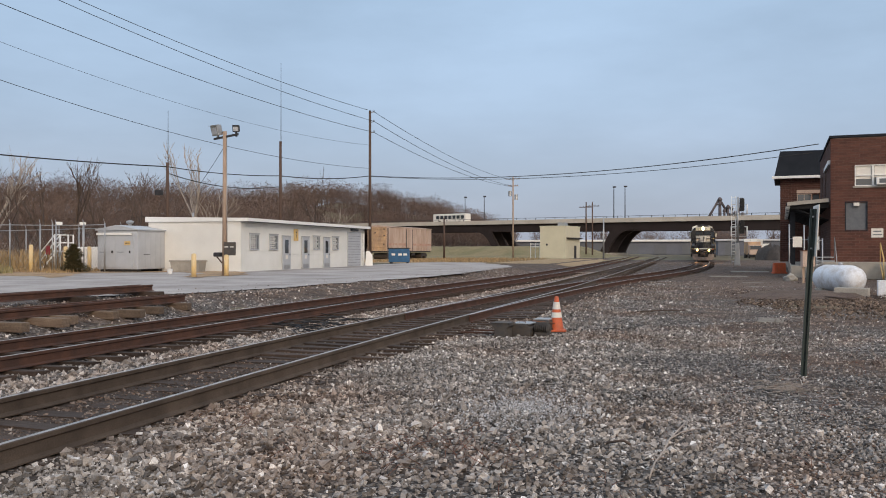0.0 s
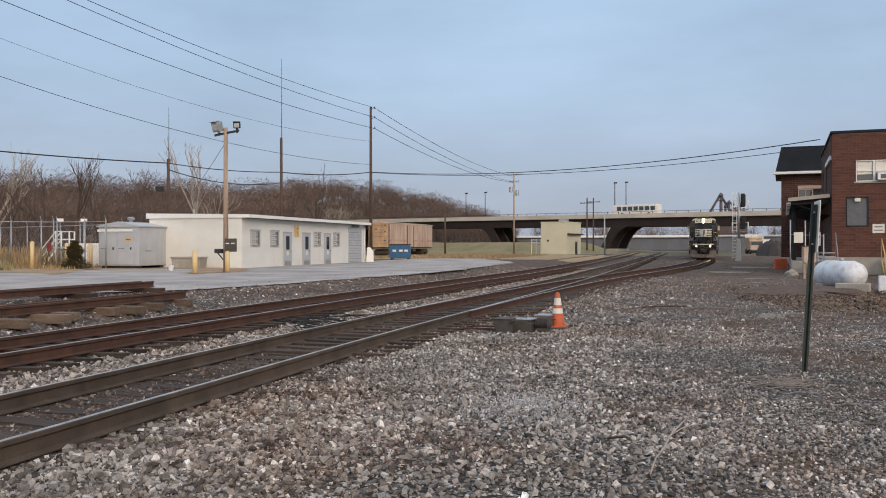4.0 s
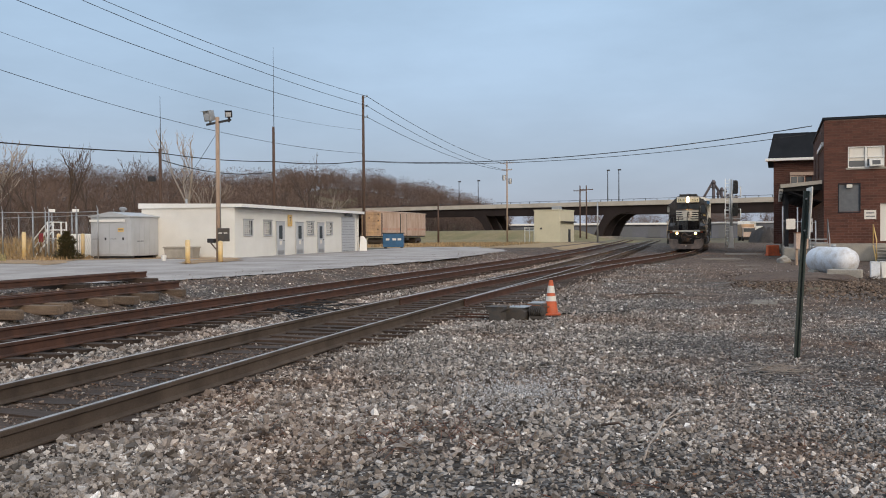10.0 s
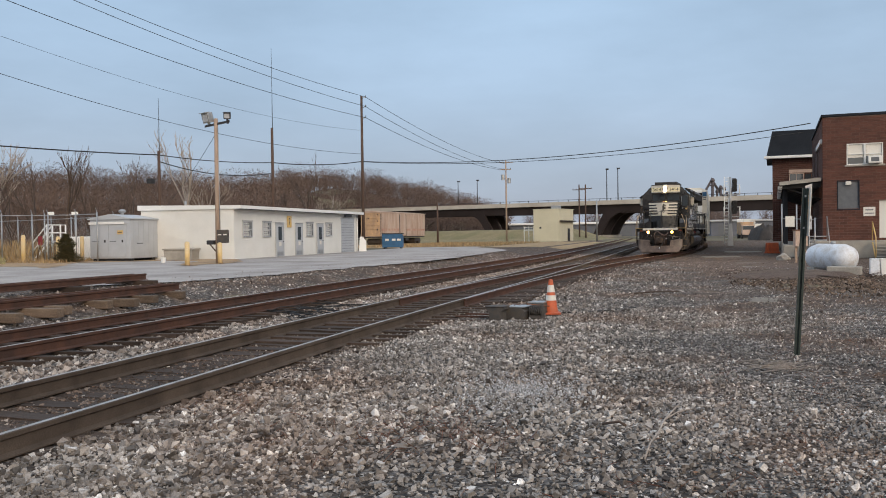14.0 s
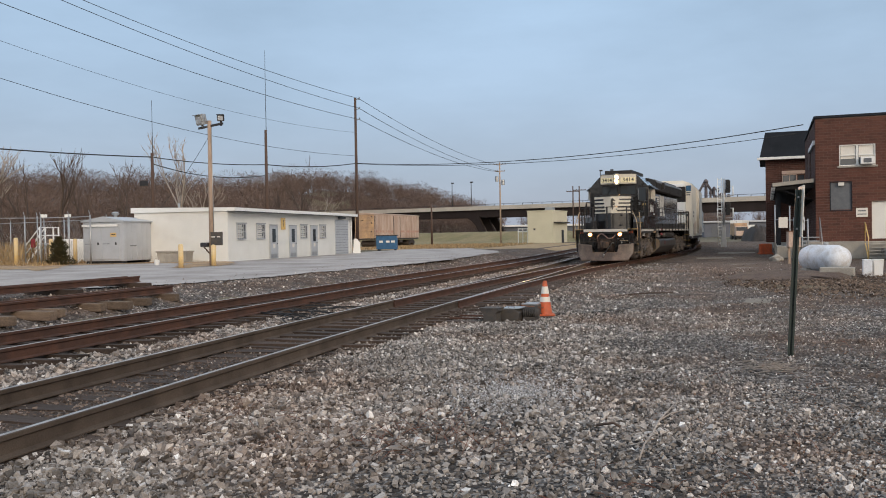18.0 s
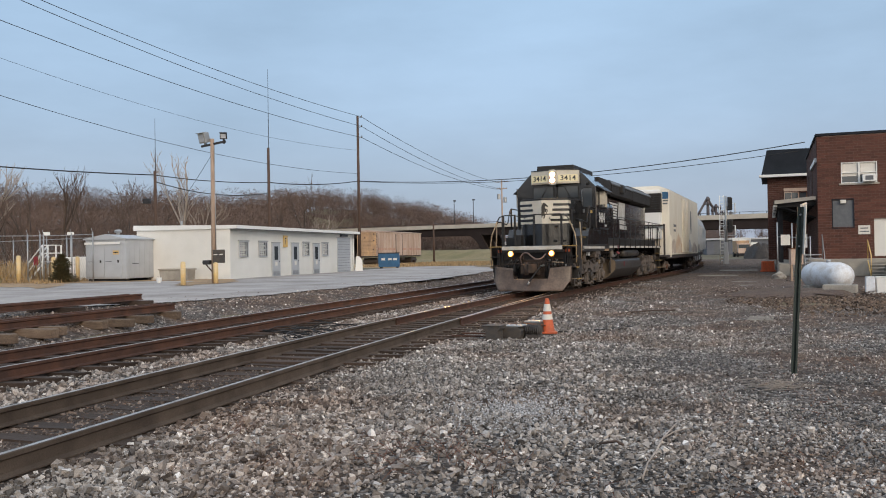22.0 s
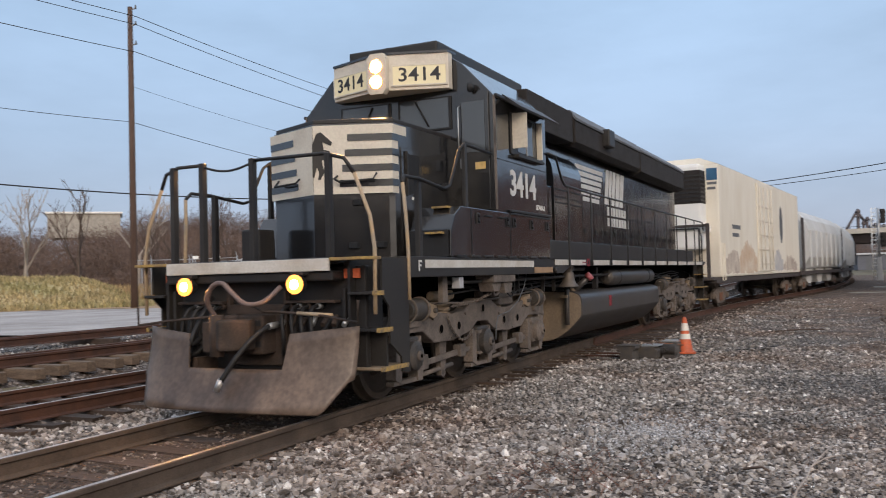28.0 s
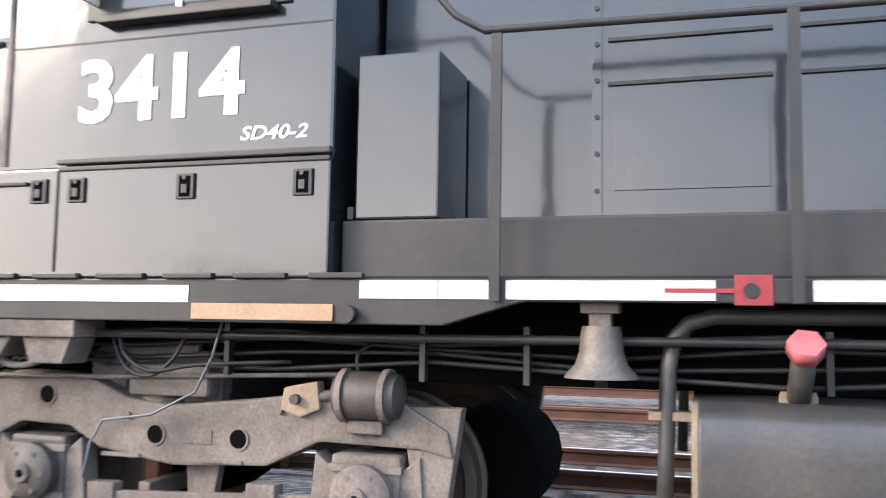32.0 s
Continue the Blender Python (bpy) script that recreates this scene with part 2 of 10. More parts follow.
def stone_material():
    """Crushed stone: each stone its own grey, a few nearly white, browner where soil clings."""
    m = bpy.data.materials.new("crushed_stone")
    m.use_nodes = True
    n, l = m.node_tree.nodes, m.node_tree.links
    b = n["Principled BSDF"]
    b.inputs["Roughness"].default_value = 0.9
    tc = n.new("ShaderNodeTexCoord")
    geo = n.new("ShaderNodeNewGeometry")
    grey = colour_ramp(n, ((0.0, (0.07, 0.063, 0.058)), (0.2, (0.19, 0.172, 0.158)), (0.6, (0.34, 0.312, 0.288)), (0.9, (0.44, 0.41, 0.385)), (0.96, (0.66, 0.625, 0.60)), (1.0, (0.84, 0.82, 0.80))))
    brown = colour_ramp(n, ((0.0, (0.06, 0.04, 0.031)), (0.5, (0.245, 0.184, 0.15)), (0.88, (0.40, 0.325, 0.275)), (0.95, (0.58, 0.50, 0.44)), (1.0, (0.80, 0.74, 0.68))))
    for r in (grey, brown):
        l.new(geo.outputs["Random Per Island"], r.inputs["Fac"])
    mix = n.new("ShaderNodeMix")
    mix.data_type = "RGBA"
    l.new(soil_share(n, l, tc), mix.inputs["Factor"])
    l.new(grey.outputs["Color"], mix.inputs["A"])
    l.new(brown.outputs["Color"], mix.inputs["B"])
    small = n.new("ShaderNodeTexNoise")
    small.inputs["Scale"].default_value, small.inputs["Detail"].default_value = 90.0, 3.0
    l.new(tc.outputs["Object"], small.inputs["Vector"])
    gr = n.new("ShaderNodeMapRange")
    gr.inputs["From Min"].default_value, gr.inputs["From Max"].default_value = 0.25, 0.75
    gr.inputs["To Min"].default_value, gr.inputs["To Max"].default_value = 0.7, 1.3
    l.new(small.outputs["Fac"], gr.inputs["Value"])
    mul = n.new("ShaderNodeMix")
    mul.data_type, mul.blend_type = "RGBA", "MULTIPLY"
    mul.inputs["Factor"].default_value = 1.0
    l.new(mix.outputs["Result"], mul.inputs["A"])
    l.new(gr.outputs["Result"], mul.inputs["B"])
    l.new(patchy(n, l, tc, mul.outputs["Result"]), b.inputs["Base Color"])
    bp = n.new("ShaderNodeBump")
    bp.inputs["Strength"].default_value, bp.inputs["Distance"].default_value = 0.5, 0.006
    l.new(small.outputs["Fac"], bp.inputs["Height"])
    l.new(bp.outputs["Normal"], b.inputs["Normal"])
    return m


def loco_paint():
    """Glossy black enamel, slightly wavy, with thin patches of brown dust."""
    m = material("black_loco_paint", (0.008, 0.009, 0.0115), 0.22, vary=0.3, scale=0.7, fine=35, bump=0, second=(0.036, 0.032, 0.027), patch=0.66, coat=1.0, streak=(1, 1, 0.6), spec=0.32)
    n, l = m.node_tree.nodes, m.node_tree.links
    n["Principled BSDF"].inputs["Coat Roughness"].default_value = 0.12
    tc = n.new("ShaderNodeTexCoord")
    wave = n.new("ShaderNodeTexNoise")
    wave.inputs["Scale"].default_value, wave.inputs["Detail"].default_value = 2.2, 3.0
    l.new(tc.outputs["Object"], wave.inputs["Vector"])
    bp = n.new("ShaderNodeBump")
    bp.inputs["Strength"].default_value, bp.inputs["Distance"].default_value = 0.2, 0.03
    l.new(wave.outputs["Fac"], bp.inputs["Height"])
    l.new(bp.outputs["Normal"], n["Principled BSDF"].inputs["Normal"])
    l.new(bp.outputs["Normal"], n["Principled BSDF"].inputs["Coat Normal"])
    return m


M = {}
M["gravel"] = gravel_material()
M["stone"] = stone_material()
M["soil"] = material("winter_ground", (0.16, 0.13, 0.085), 0.95, vary=0.4, scale=0.25, fine=9, bump=0.6, depth=0.06, second=(0.11, 0.10, 0.055))
M["grass"] = material("dormant_grass", (0.25, 0.195, 0.10), 0.95, vary=0.4, scale=0.25, fine=6, bump=0.7, depth=0.08, second=(0.155, 0.14, 0.06))
M["straw"] = material("dry_grass", (0.40, 0.285, 0.15), 0.95, vary=0.35, scale=0.6, fine=12, bump=0.6, depth=0.05, second=(0.25, 0.17, 0.09), island=0.35)
M["dead_verge"] = material("trampled_dead_grass", (0.44, 0.30, 0.17), 0.95, vary=0.4, scale=0.9, fine=9, bump=0.7, depth=0.05, second=(0.26, 0.175, 0.105), patch=0.5)
M["bollard"] = material("faded_yellow_paint", (0.72, 0.50, 0.20), 0.6, vary=0.2, scale=3, fine=30, bump=0.15, depth=0.003, second=(0.66, 0.52, 0.32))
M["blind"] = material("window_blind", (0.62, 0.61, 0.58), 0.6, vary=0.15, scale=2, fine=30, bump=0.1, depth=0.003)
M["asphalt"] = material("worn_asphalt", (0.46, 0.43, 0.41), 0.95, vary=0.2, scale=0.35, fine=14, bump=0.25, depth=0.01, second=(0.29, 0.265, 0.25), spec=0.1)
M["concrete"] = material("old_concrete", (0.40, 0.375, 0.33), 0.9, vary=0.22, scale=1.1, fine=30, bump=0.35, depth=0.01, second=(0.28, 0.26, 0.23))
M["rail"] = material("rusty_rail_side", (0.100, 0.044, 0.027), 0.85, metal=0.1, vary=0.35, scale=3, fine=80, bump=0.3, depth=0.003, second=(0.060, 0.032, 0.024))
M["rail_dusty"] = material("dusty_rail_side", (0.105, 0.077, 0.057), 0.88, metal=0.1, vary=0.35, scale=2, fine=80, bump=0.3, depth=0.003, second=(0.06, 0.043, 0.032))
M["rail_top"] = material("worn_rail_head", (0.56, 0.49, 0.43), 0.32, metal=0.9, vary=0.15, scale=4, fine=120, bump=0.05, depth=0.001, second=(0.26, 0.21, 0.18), patch=0.6)
M["rust"] = material("brown_rust", (0.14, 0.06, 0.033), 0.85, metal=0.2, vary=0.35, scale=2.5, fine=50, bump=0.4, depth=0.004, second=(0.21, 0.10, 0.06))
M["tie"] = material("creosoted_tie", (0.062, 0.042, 0.032), 0.9, vary=0.35, scale=4, fine=60, bump=0.5, depth=0.006, streak=(1, 6, 6), random_ob=0.35)
M["old_tie"] = material("weathered_tie", (0.165, 0.12, 0.086), 0.9, vary=0.4, scale=3, fine=50, bump=0.5, depth=0.008, second=(0.10, 0.07, 0.05), streak=(1, 6, 6), random_ob=0.35)
M["bank_grass"] = material("bank_grass", (0.40, 0.315, 0.17), 0.95, vary=0.4, scale=0.35, fine=7, bump=0.8, depth=0.1, second=(0.27, 0.24, 0.11), island=0.4)
M["siding"] = material("white_siding", (0.80, 0.79, 0.75), 0.55, vary=0.05, scale=0.5, fine=20, bump=0.1, depth=0.003, second=(0.72, 0.71, 0.67))
M["white"] = material("white_paint", (0.80, 0.80, 0.78), 0.5, vary=0.06, scale=1.5, fine=30, bump=0.1, depth=0.003)
M["grey_metal"] = material("grey_sheet_metal", (0.50, 0.52, 0.55), 0.5, metal=0.2, vary=0.1, scale=1.2, fine=25, bump=0.1, depth=0.003)
M["dark_metal"] = material("dark_steel", (0.05, 0.05, 0.055), 0.6, metal=0.4, vary=0.25, scale=3, fine=50, bump=0.2, depth=0.003)
M["galv"] = material("galvanised_steel", (0.42, 0.43, 0.44), 0.45, metal=0.7, vary=0.12, scale=3, fine=50, bump=0.1, depth=0.002)
M["yellow"] = material("yellow_paint", (0.66, 0.43, 0.12), 0.6, vary=0.2, scale=3, fine=30, bump=0.15, depth=0.003, second=(0.62, 0.45, 0.22))
M["orange"] = material("orange_plastic", (0.62, 0.115, 0.035), 0.6, vary=0.2, scale=7, fine=60, bump=0.1, depth=0.002, second=(0.40, 0.10, 0.045))
M["reflect"] = material("white_collar_sheet", (0.75, 0.72, 0.66), 0.4, vary=0.1, scale=12, fine=80, bump=0.05, depth=0.001)
M["pole"] = material("weathered_pole", (0.105, 0.066, 0.05), 0.9, vary=0.3, scale=3, fine=50, bump=0.4, depth=0.006, streak=(6, 6, 0.6))
M["pale_pole"] = material("pale_wood_pole", (0.42, 0.31, 0.235), 0.9, vary=0.25, scale=3, fine=50, bump=0.4, depth=0.006, streak=(6, 6, 0.6))
M["wire"] = material("black_cable", (0.011, 0.011, 0.012), 0.65, vary=0.1, bump=0)
M["brick"] = material("red_brown_brick", (0.108, 0.042, 0.029), 0.9, vary=0.25, scale=0.5, fine=30, bump=0.3, depth=0.006, second=(0.082, 0.035, 0.026), random_ob=0.22, island=0.25)
M["mortar"] = material("grey_mortar", (0.20, 0.14, 0.115), 0.95, vary=0.2, scale=4, fine=60, bump=0.4, depth=0.004)
M["slate"] = material("slate_shingle", (0.022, 0.027, 0.036), 0.85, vary=0.25, scale=1.0, fine=25, bump=0.3, depth=0.006, spec=0.2)
M["glass"] = glass_material("window_glass")
M["bridge_steel"] = material("brown_girder", (0.032, 0.02, 0.017), 0.75, metal=0.2, vary=0.25, scale=0.3, fine=8, bump=0.2, depth=0.01)
M["parapet"] = material("bridge_concrete", (0.56, 0.51, 0.44), 0.9, vary=0.15, scale=0.2, fine=5, bump=0.2, depth=0.02, second=(0.45, 0.40, 0.34))
M["pump"] = material("pale_stucco", (0.60, 0.56, 0.42), 0.85, vary=0.1, scale=0.4, fine=10, bump=0.2, depth=0.01)
M["bark"] = material("grey_brown_bark", (0.105, 0.075, 0.06), 0.95, vary=0.3, scale=2, fine=20, bump=0.4, depth=0.01, island=0.3)
M["pale_bark"] = material("pale_bark", (0.38, 0.33, 0.29), 0.95, vary=0.3, scale=1.2, fine=20, bump=0.3, depth=0.01)
M["twig"] = material("bare_twigs", (0.155, 0.104, 0.082), 0.95, vary=0.3, scale=0.03, fine=4, bump=0, second=(0.115, 0.083, 0.069), island=0.35)
M["shrub_leaf"] = material("shrub_leaf", (0.15, 0.115, 0.05), 0.8, vary=0.4, scale=3, fine=20, bump=0, second=(0.085, 0.085, 0.04), island=0.5)
M["litter"] = material("leaf_litter", (0.105, 0.062, 0.045), 0.95, vary=0.4, scale=0.08, fine=1.5, bump=0.5, depth=0.2, second=(0.07, 0.046, 0.036))
M["blue"] = material("blue_dumpster", (0.03, 0.12, 0.25), 0.55, vary=0.25, scale=2.5, fine=30, bump=0.2, depth=0.004)
M["boxcar_old"] = material("faded_boxcar", (0.55, 0.43, 0.36), 0.85, vary=0.25, scale=0.8, fine=20, bump=0.3, depth=0.005, second=(0.42, 0.30, 0.235), streak=(1, 1, 0.35))
M["boxcar_end"] = material("tan_boxcar_end", (0.55, 0.36, 0.20), 0.85, vary=0.3, scale=0.9, fine=12, bump=0.3, depth=0.005, second=(0.30, 0.21, 0.15), streak=(1, 1, 0.5))
M["rust_band"] = material("red_rust_band", (0.42, 0.20, 0.15), 0.9, vary=0.35, scale=0.8, fine=12, bump=0.2, depth=0.004, second=(0.5, 0.36, 0.29), patch=0.48)
# distance haze is mixed into this wall colour
M["haze_wall"] = material("hazed_blue_grey_wall", (0.14, 0.15, 0.18), 0.8, vary=0.15, scale=0.3, fine=3, bump=0.1, depth=0.01)
M["worn_slab"] = material("worn_dirty_slab", (0.27, 0.245, 0.21), 0.95, vary=0.35, scale=2.2, fine=30, bump=0.4, depth=0.01, second=(0.17, 0.15, 0.12), patch=0.46)
M["cinder"] = material("dark_cinder", (0.036, 0.031, 0.029), 0.95, vary=0.35, scale=0.8, fine=8, bump=0.8, depth=0.05, second=(0.06, 0.05, 0.044))
M["case"] = material("machine_case", (0.05, 0.048, 0.05), 0.75, vary=0.3, scale=5, fine=60, bump=0.3, depth=0.004, second=(0.09, 0.075, 0.06))
M["moss"] = material("mossy_soil", (0.125, 0.11, 0.055), 0.95, vary=0.4, scale=2.5, fine=30, bump=0.7, depth=0.03, second=(0.12, 0.08, 0.055))
M["mud"] = material("dark_soil", (0.085, 0.055, 0.042), 0.95, vary=0.4, scale=1.5, fine=30, bump=0.8, depth=0.04, second=(0.14, 0.1, 0.075))
M["mud_crumb"] = material("soil_crumb", (0.10, 0.068, 0.05), 0.95, vary=0.3, scale=4, fine=30, bump=0, second=(0.17, 0.125, 0.092), island=0.7)
M["worn_yellow"] = material("worn_step_edge", (0.40, 0.26, 0.07), 0.75, vary=0.3, scale=14, fine=60, bump=0.2, depth=0.002, second=(0.16, 0.12, 0.08), patch=0.52)
M["weed_red"] = material("red_brown_stalk", (0.20, 0.085, 0.06), 0.95, vary=0.3, scale=8, bump=0, second=(0.14, 0.085, 0.06), island=0.3)
# steel colour lifted to paint in the haze of distance
M["far_steel"] = material("hazy_steelwork", (0.115, 0.10, 0.108), 0.85, vary=0.25, scale=0.2, fine=2, bump=0)
M["grease"] = material("greasy_bearing", (0.038, 0.034, 0.031), 0.6, vary=0.3, scale=5, fine=60, bump=0.4, depth=0.004, second=(0.09, 0.075, 0.062), patch=0.62)
M["hose_pink"] = material("dusty_pink_hose", (0.17, 0.125, 0.115), 0.7, vary=0.25, scale=8, fine=60, bump=0.2, depth=0.002)
M["chip"] = material("pale_stone_chip", (0.44, 0.44, 0.45), 0.9, vary=0.25, scale=6, fine=60, bump=0, island=0.4)
M["scrap"] = material("leaf_scraps", (0.19, 0.105, 0.062), 0.95, vary=0.3, scale=6, fine=60, bump=0, second=(0.11, 0.066, 0.046), island=0.55)
M["scrawl"] = material("blue_grey_scrawl", (0.36, 0.37, 0.41), 0.7, vary=0.3, scale=2.2, fine=20, bump=0, second=(0.55, 0.53, 0.49), patch=0.5)
M["soot_scrawl"] = material("brown_grey_scrawl", (0.33, 0.27, 0.23), 0.7, vary=0.3, scale=2.2, fine=20, bump=0, second=(0.56, 0.50, 0.43), patch=0.5)
# near-black that paints shade into holes and under the locomotive
M["deep_shade"] = material("painted_shade_black", (0.004, 0.004, 0.004), 1.0, vary=0.1, bump=0, spec=0.02)
M["plate"] = material("grey_plastic_case", (0.13, 0.14, 0.155), 0.6, vary=0.2, scale=5, fine=60, bump=0.15, depth=0.003)
M["tank_white"] = material("white_tank", (0.72, 0.75, 0.80), 0.5, vary=0.16, scale=3.0, fine=22, bump=0.1, depth=0.003, second=(0.44, 0.40, 0.36), patch=0.6)
M["letter"] = material("white_letter", (0.62, 0.62, 0.61), 0.5, vary=0.08, scale=5, fine=60, bump=0, second=(0.52, 0.51, 0.48))
M["post_green"] = material("green_post", (0.024, 0.038, 0.033), 0.6, metal=0.1, vary=0.25, scale=6, fine=60, bump=0.2, depth=0.002, second=(0.05, 0.055, 0.05), patch=0.6)
M["red"] = material("red_paint", (0.22, 0.018, 0.026), 0.55, vary=0.15, scale=6, fine=50, bump=0.1, depth=0.002)

M["loco"] = loco_paint()
M["loco_dull"] = material("dull_black_paint", (0.016, 0.016, 0.018), 0.45, vary=0.16, scale=1.2, fine=40, bump=0.06, depth=0.003, second=(0.034, 0.031, 0.028), spec=0.35)
M["grime"] = material("brown_grey_grime", (0.165, 0.136, 0.116), 0.85, vary=0.3, scale=2.6, fine=45, bump=0.35, depth=0.006, second=(0.066, 0.056, 0.05), patch=0.54)
M["grime_tan"] = material("tan_dust", (0.27, 0.205, 0.14), 0.9, vary=0.22, scale=1.6, fine=40, bump=0.2, depth=0.004, second=(0.17, 0.135, 0.10), streak=(1, 1, 0.4))
M["plow"] = material("dusty_plow", (0.07, 0.051, 0.041), 0.42, vary=0.35, scale=1.6, fine=18, bump=0.06, depth=0.003, second=(0.18, 0.132, 0.1), patch=0.52, streak=(1, 1, 0.5), spec=0.4)
M["dark_rust"] = material("dark_coupler_rust", (0.062, 0.041, 0.032), 0.85, metal=0.1, vary=0.35, scale=4, fine=50, bump=0.4, depth=0.004, second=(0.034, 0.027, 0.023))
M["tank_black"] = material("satin_tank", (0.03, 0.031, 0.034), 0.42, vary=0.25, scale=1.4, fine=45, bump=0.1, depth=0.002, second=(0.06, 0.053, 0.047))
M["stripe"] = material("soiled_white_stripe", (0.58, 0.565, 0.53), 0.5, vary=0.12, scale=2.0, fine=40, bump=0.05, depth=0.001, second=(0.42, 0.375, 0.31), patch=0.55)
M["tan"] = material("tan_plate", (0.33, 0.215, 0.125), 0.8, vary=0.15, scale=4, fine=40, bump=0.1, depth=0.001)
M["cream"] = material("cream_panel", (0.62, 0.575, 0.49), 0.5, vary=0.12, scale=2.2, fine=40, bump=0.05, depth=0.001, second=(0.5, 0.445, 0.37), patch=0.6)
M["board"] = material("lit_number_board", (0.66, 0.60, 0.40), 0.5, vary=0.05, bump=0, emit=(1.0, 0.84, 0.48, 0.14))
M["lamp"] = material("headlamp_lens", (1, 0.95, 0.85), 0.3, vary=0, bump=0, emit=(1.0, 0.50, 0.15, 2200))
M["ditch"] = material("ditch_lamp_lens", (1, 0.9, 0.7), 0.3, vary=0, bump=0, emit=(1.0, 0.48, 0.13, 900))
# rim glow stands in for the orange halo round the lit lenses
M["amber"] = material("amber_glare_rim", (1, 0.6, 0.2), 0.4, vary=0, bump=0, emit=(1.0, 0.30, 0.03, 2.2))
M["bell"] = material("dull_bell_bronze", (0.14, 0.122, 0.107), 0.6, metal=0.4, vary=0.25, scale=6, fine=60, bump=0.05, depth=0.001)
M["pink"] = material("faded_red_cap", (0.36, 0.095, 0.105), 0.6, vary=0.15, scale=8, fine=60, bump=0.05, depth=0.001)
M["wheel"] = material("brown_steel_wheel", (0.095, 0.076, 0.062), 0.7, metal=0.4, vary=0.25, scale=4, fine=50, bump=0.2, depth=0.003)
M["mesh"] = material("dark_grille", (0.019, 0.015, 0.013), 0.8, vary=0.3, scale=3, fine=140, bump=0.6, depth=0.006)
M["steel_worn"] = material("worn_handrail", (0.42, 0.29, 0.16), 0.6, vary=0.25, scale=6, fine=40, bump=0.1, depth=0.001, second=(0.33, 0.27, 0.20))
M["reefer"] = material("soiled_white_reefer", (0.73, 0.695, 0.61), 0.6, vary=0.08, scale=0.7, fine=20, bump=0.1, depth=0.003, second=(0.60, 0.54, 0.44), patch=0.62, streak=(1, 1, 0.3))
M["graffiti"] = material("rusty_graffiti", (0.50, 0.35, 0.23), 0.7, vary=0.3, scale=1.6, fine=20, bump=0.1, depth=0.002, second=(0.60, 0.53, 0.44), patch=0.5)
M["hopper"] = material("pale_hopper", (0.58, 0.60, 0.61), 0.6, vary=0.1, scale=0.6, fine=20, bump=0.1, depth=0.003, second=(0.44, 0.44, 0.43), patch=0.6, streak=(1, 1, 0.3))
M["gondola"] = material("dark_gondola", (0.06, 0.05, 0.048), 0.75, vary=0.25, scale=0.8, fine=20, bump=0.2, depth=0.004)


# ---- mesh helpers ----
def box(bm, x0, x1, y0, y1, z0, z1, bevel=0.0):
    v = [bm.verts.new(p) for p in ((x0, y0, z0), (x1, y0, z0), (x1, y1, z0), (x0, y1, z0), (x0, y0, z1), (x1, y0, z1), (x1, y1, z1), (x0, y1, z1))]
    f = [bm.faces.new([v[i] for i in q]) for q in ((3, 2, 1, 0), (4, 5, 6, 7), (0, 1, 5, 4), (1, 2, 6, 5), (2, 3, 7, 6), (3, 0, 4, 7))]
    if bevel:
        es = list({e for q in f for e in q.edges})
        bmesh.ops.bevel(bm, geom=es, offset=bevel, segments=2, affect="EDGES", profile=0.6)
    return bm


def prism(bm, pts, a0, a1, axis="x", bevel=0.0):
    """A polygon drawn in the other two axes, pushed along one axis from a0 to a1."""
    def place(p, a):
        return {"x": (a, p[0], p[1]), "y": (p[0], a, p[1]), "z": (p[0], p[1], a)}[axis]
    lo = [bm.verts.new(place(p, a0)) for p in pts]
    hi = [bm.verts.new(place(p, a1)) for p in pts]
    f = [bm.faces.new(lo), bm.faces.new(list(reversed(hi)))]
    n = len(pts)
    for i in range(n):
        f.append(bm.faces.new((lo[i], hi[i], hi[(i + 1) % n], lo[(i + 1) % n])))
    bmesh.ops.recalc_face_normals(bm, faces=f)
    if bevel:
        es = list({e for q in f for e in q.edges})
        bmesh.ops.bevel(bm, geom=es, offset=bevel, segments=2, affect="EDGES", profile=0.6)
    return bm


def rod(bm, p, q, r0, r1=None, n=10, caps=True):
    """A round bar from p to q."""
    p, q = Vector(p), Vector(q)
    r1 = r0 if r1 is None else r1
    d = (q - p).normalized()
    u = d.orthogonal().normalized()
    w = d.cross(u)
    a = [bm.verts.new(p + (u * math.cos(2 * math.pi * i / n) + w * math.sin(2 * math.pi * i / n)) * r0) for i in range(n)]
    b = [bm.verts.new(q + (u * math.cos(2 * math.pi * i / n) + w * math.sin(2 * math.pi * i / n)) * r1) for i in range(n)]
    for i in range(n):
        f = bm.faces.new((a[i], a[(i + 1) % n], b[(i + 1) % n], b[i]))
        f.smooth = True
    if caps:
        bm.faces.new(list(reversed(a)))
        bm.faces.new(b)
    return bm


def pipe(bm, pts, r, n=8):
    """A bent round bar through the points."""
    pts = [Vector(p) for p in pts]
    rings = []
    for i, p in enumerate(pts):
        d = (pts[min(i + 1, len(pts) - 1)] - pts[max(i - 1, 0)]).normalized()
        u = d.cross(Vector((0.31, 0.17, 0.93))).normalized()
        w = d.cross(u)
        rings.append([bm.verts.new(p + (u * math.cos(2 * math.pi * k / n) + w * math.sin(2 * math.pi * k / n)) * r) for k in range(n)])
    for a, b in zip(rings, rings[1:]):
        for k in range(n):
            f = bm.faces.new((a[k], a[(k + 1) % n], b[(k + 1) % n], b[k]))
            f.smooth = True
    bm.faces.new(list(reversed(rings[0])))
    bm.faces.new(rings[-1])
    return bm


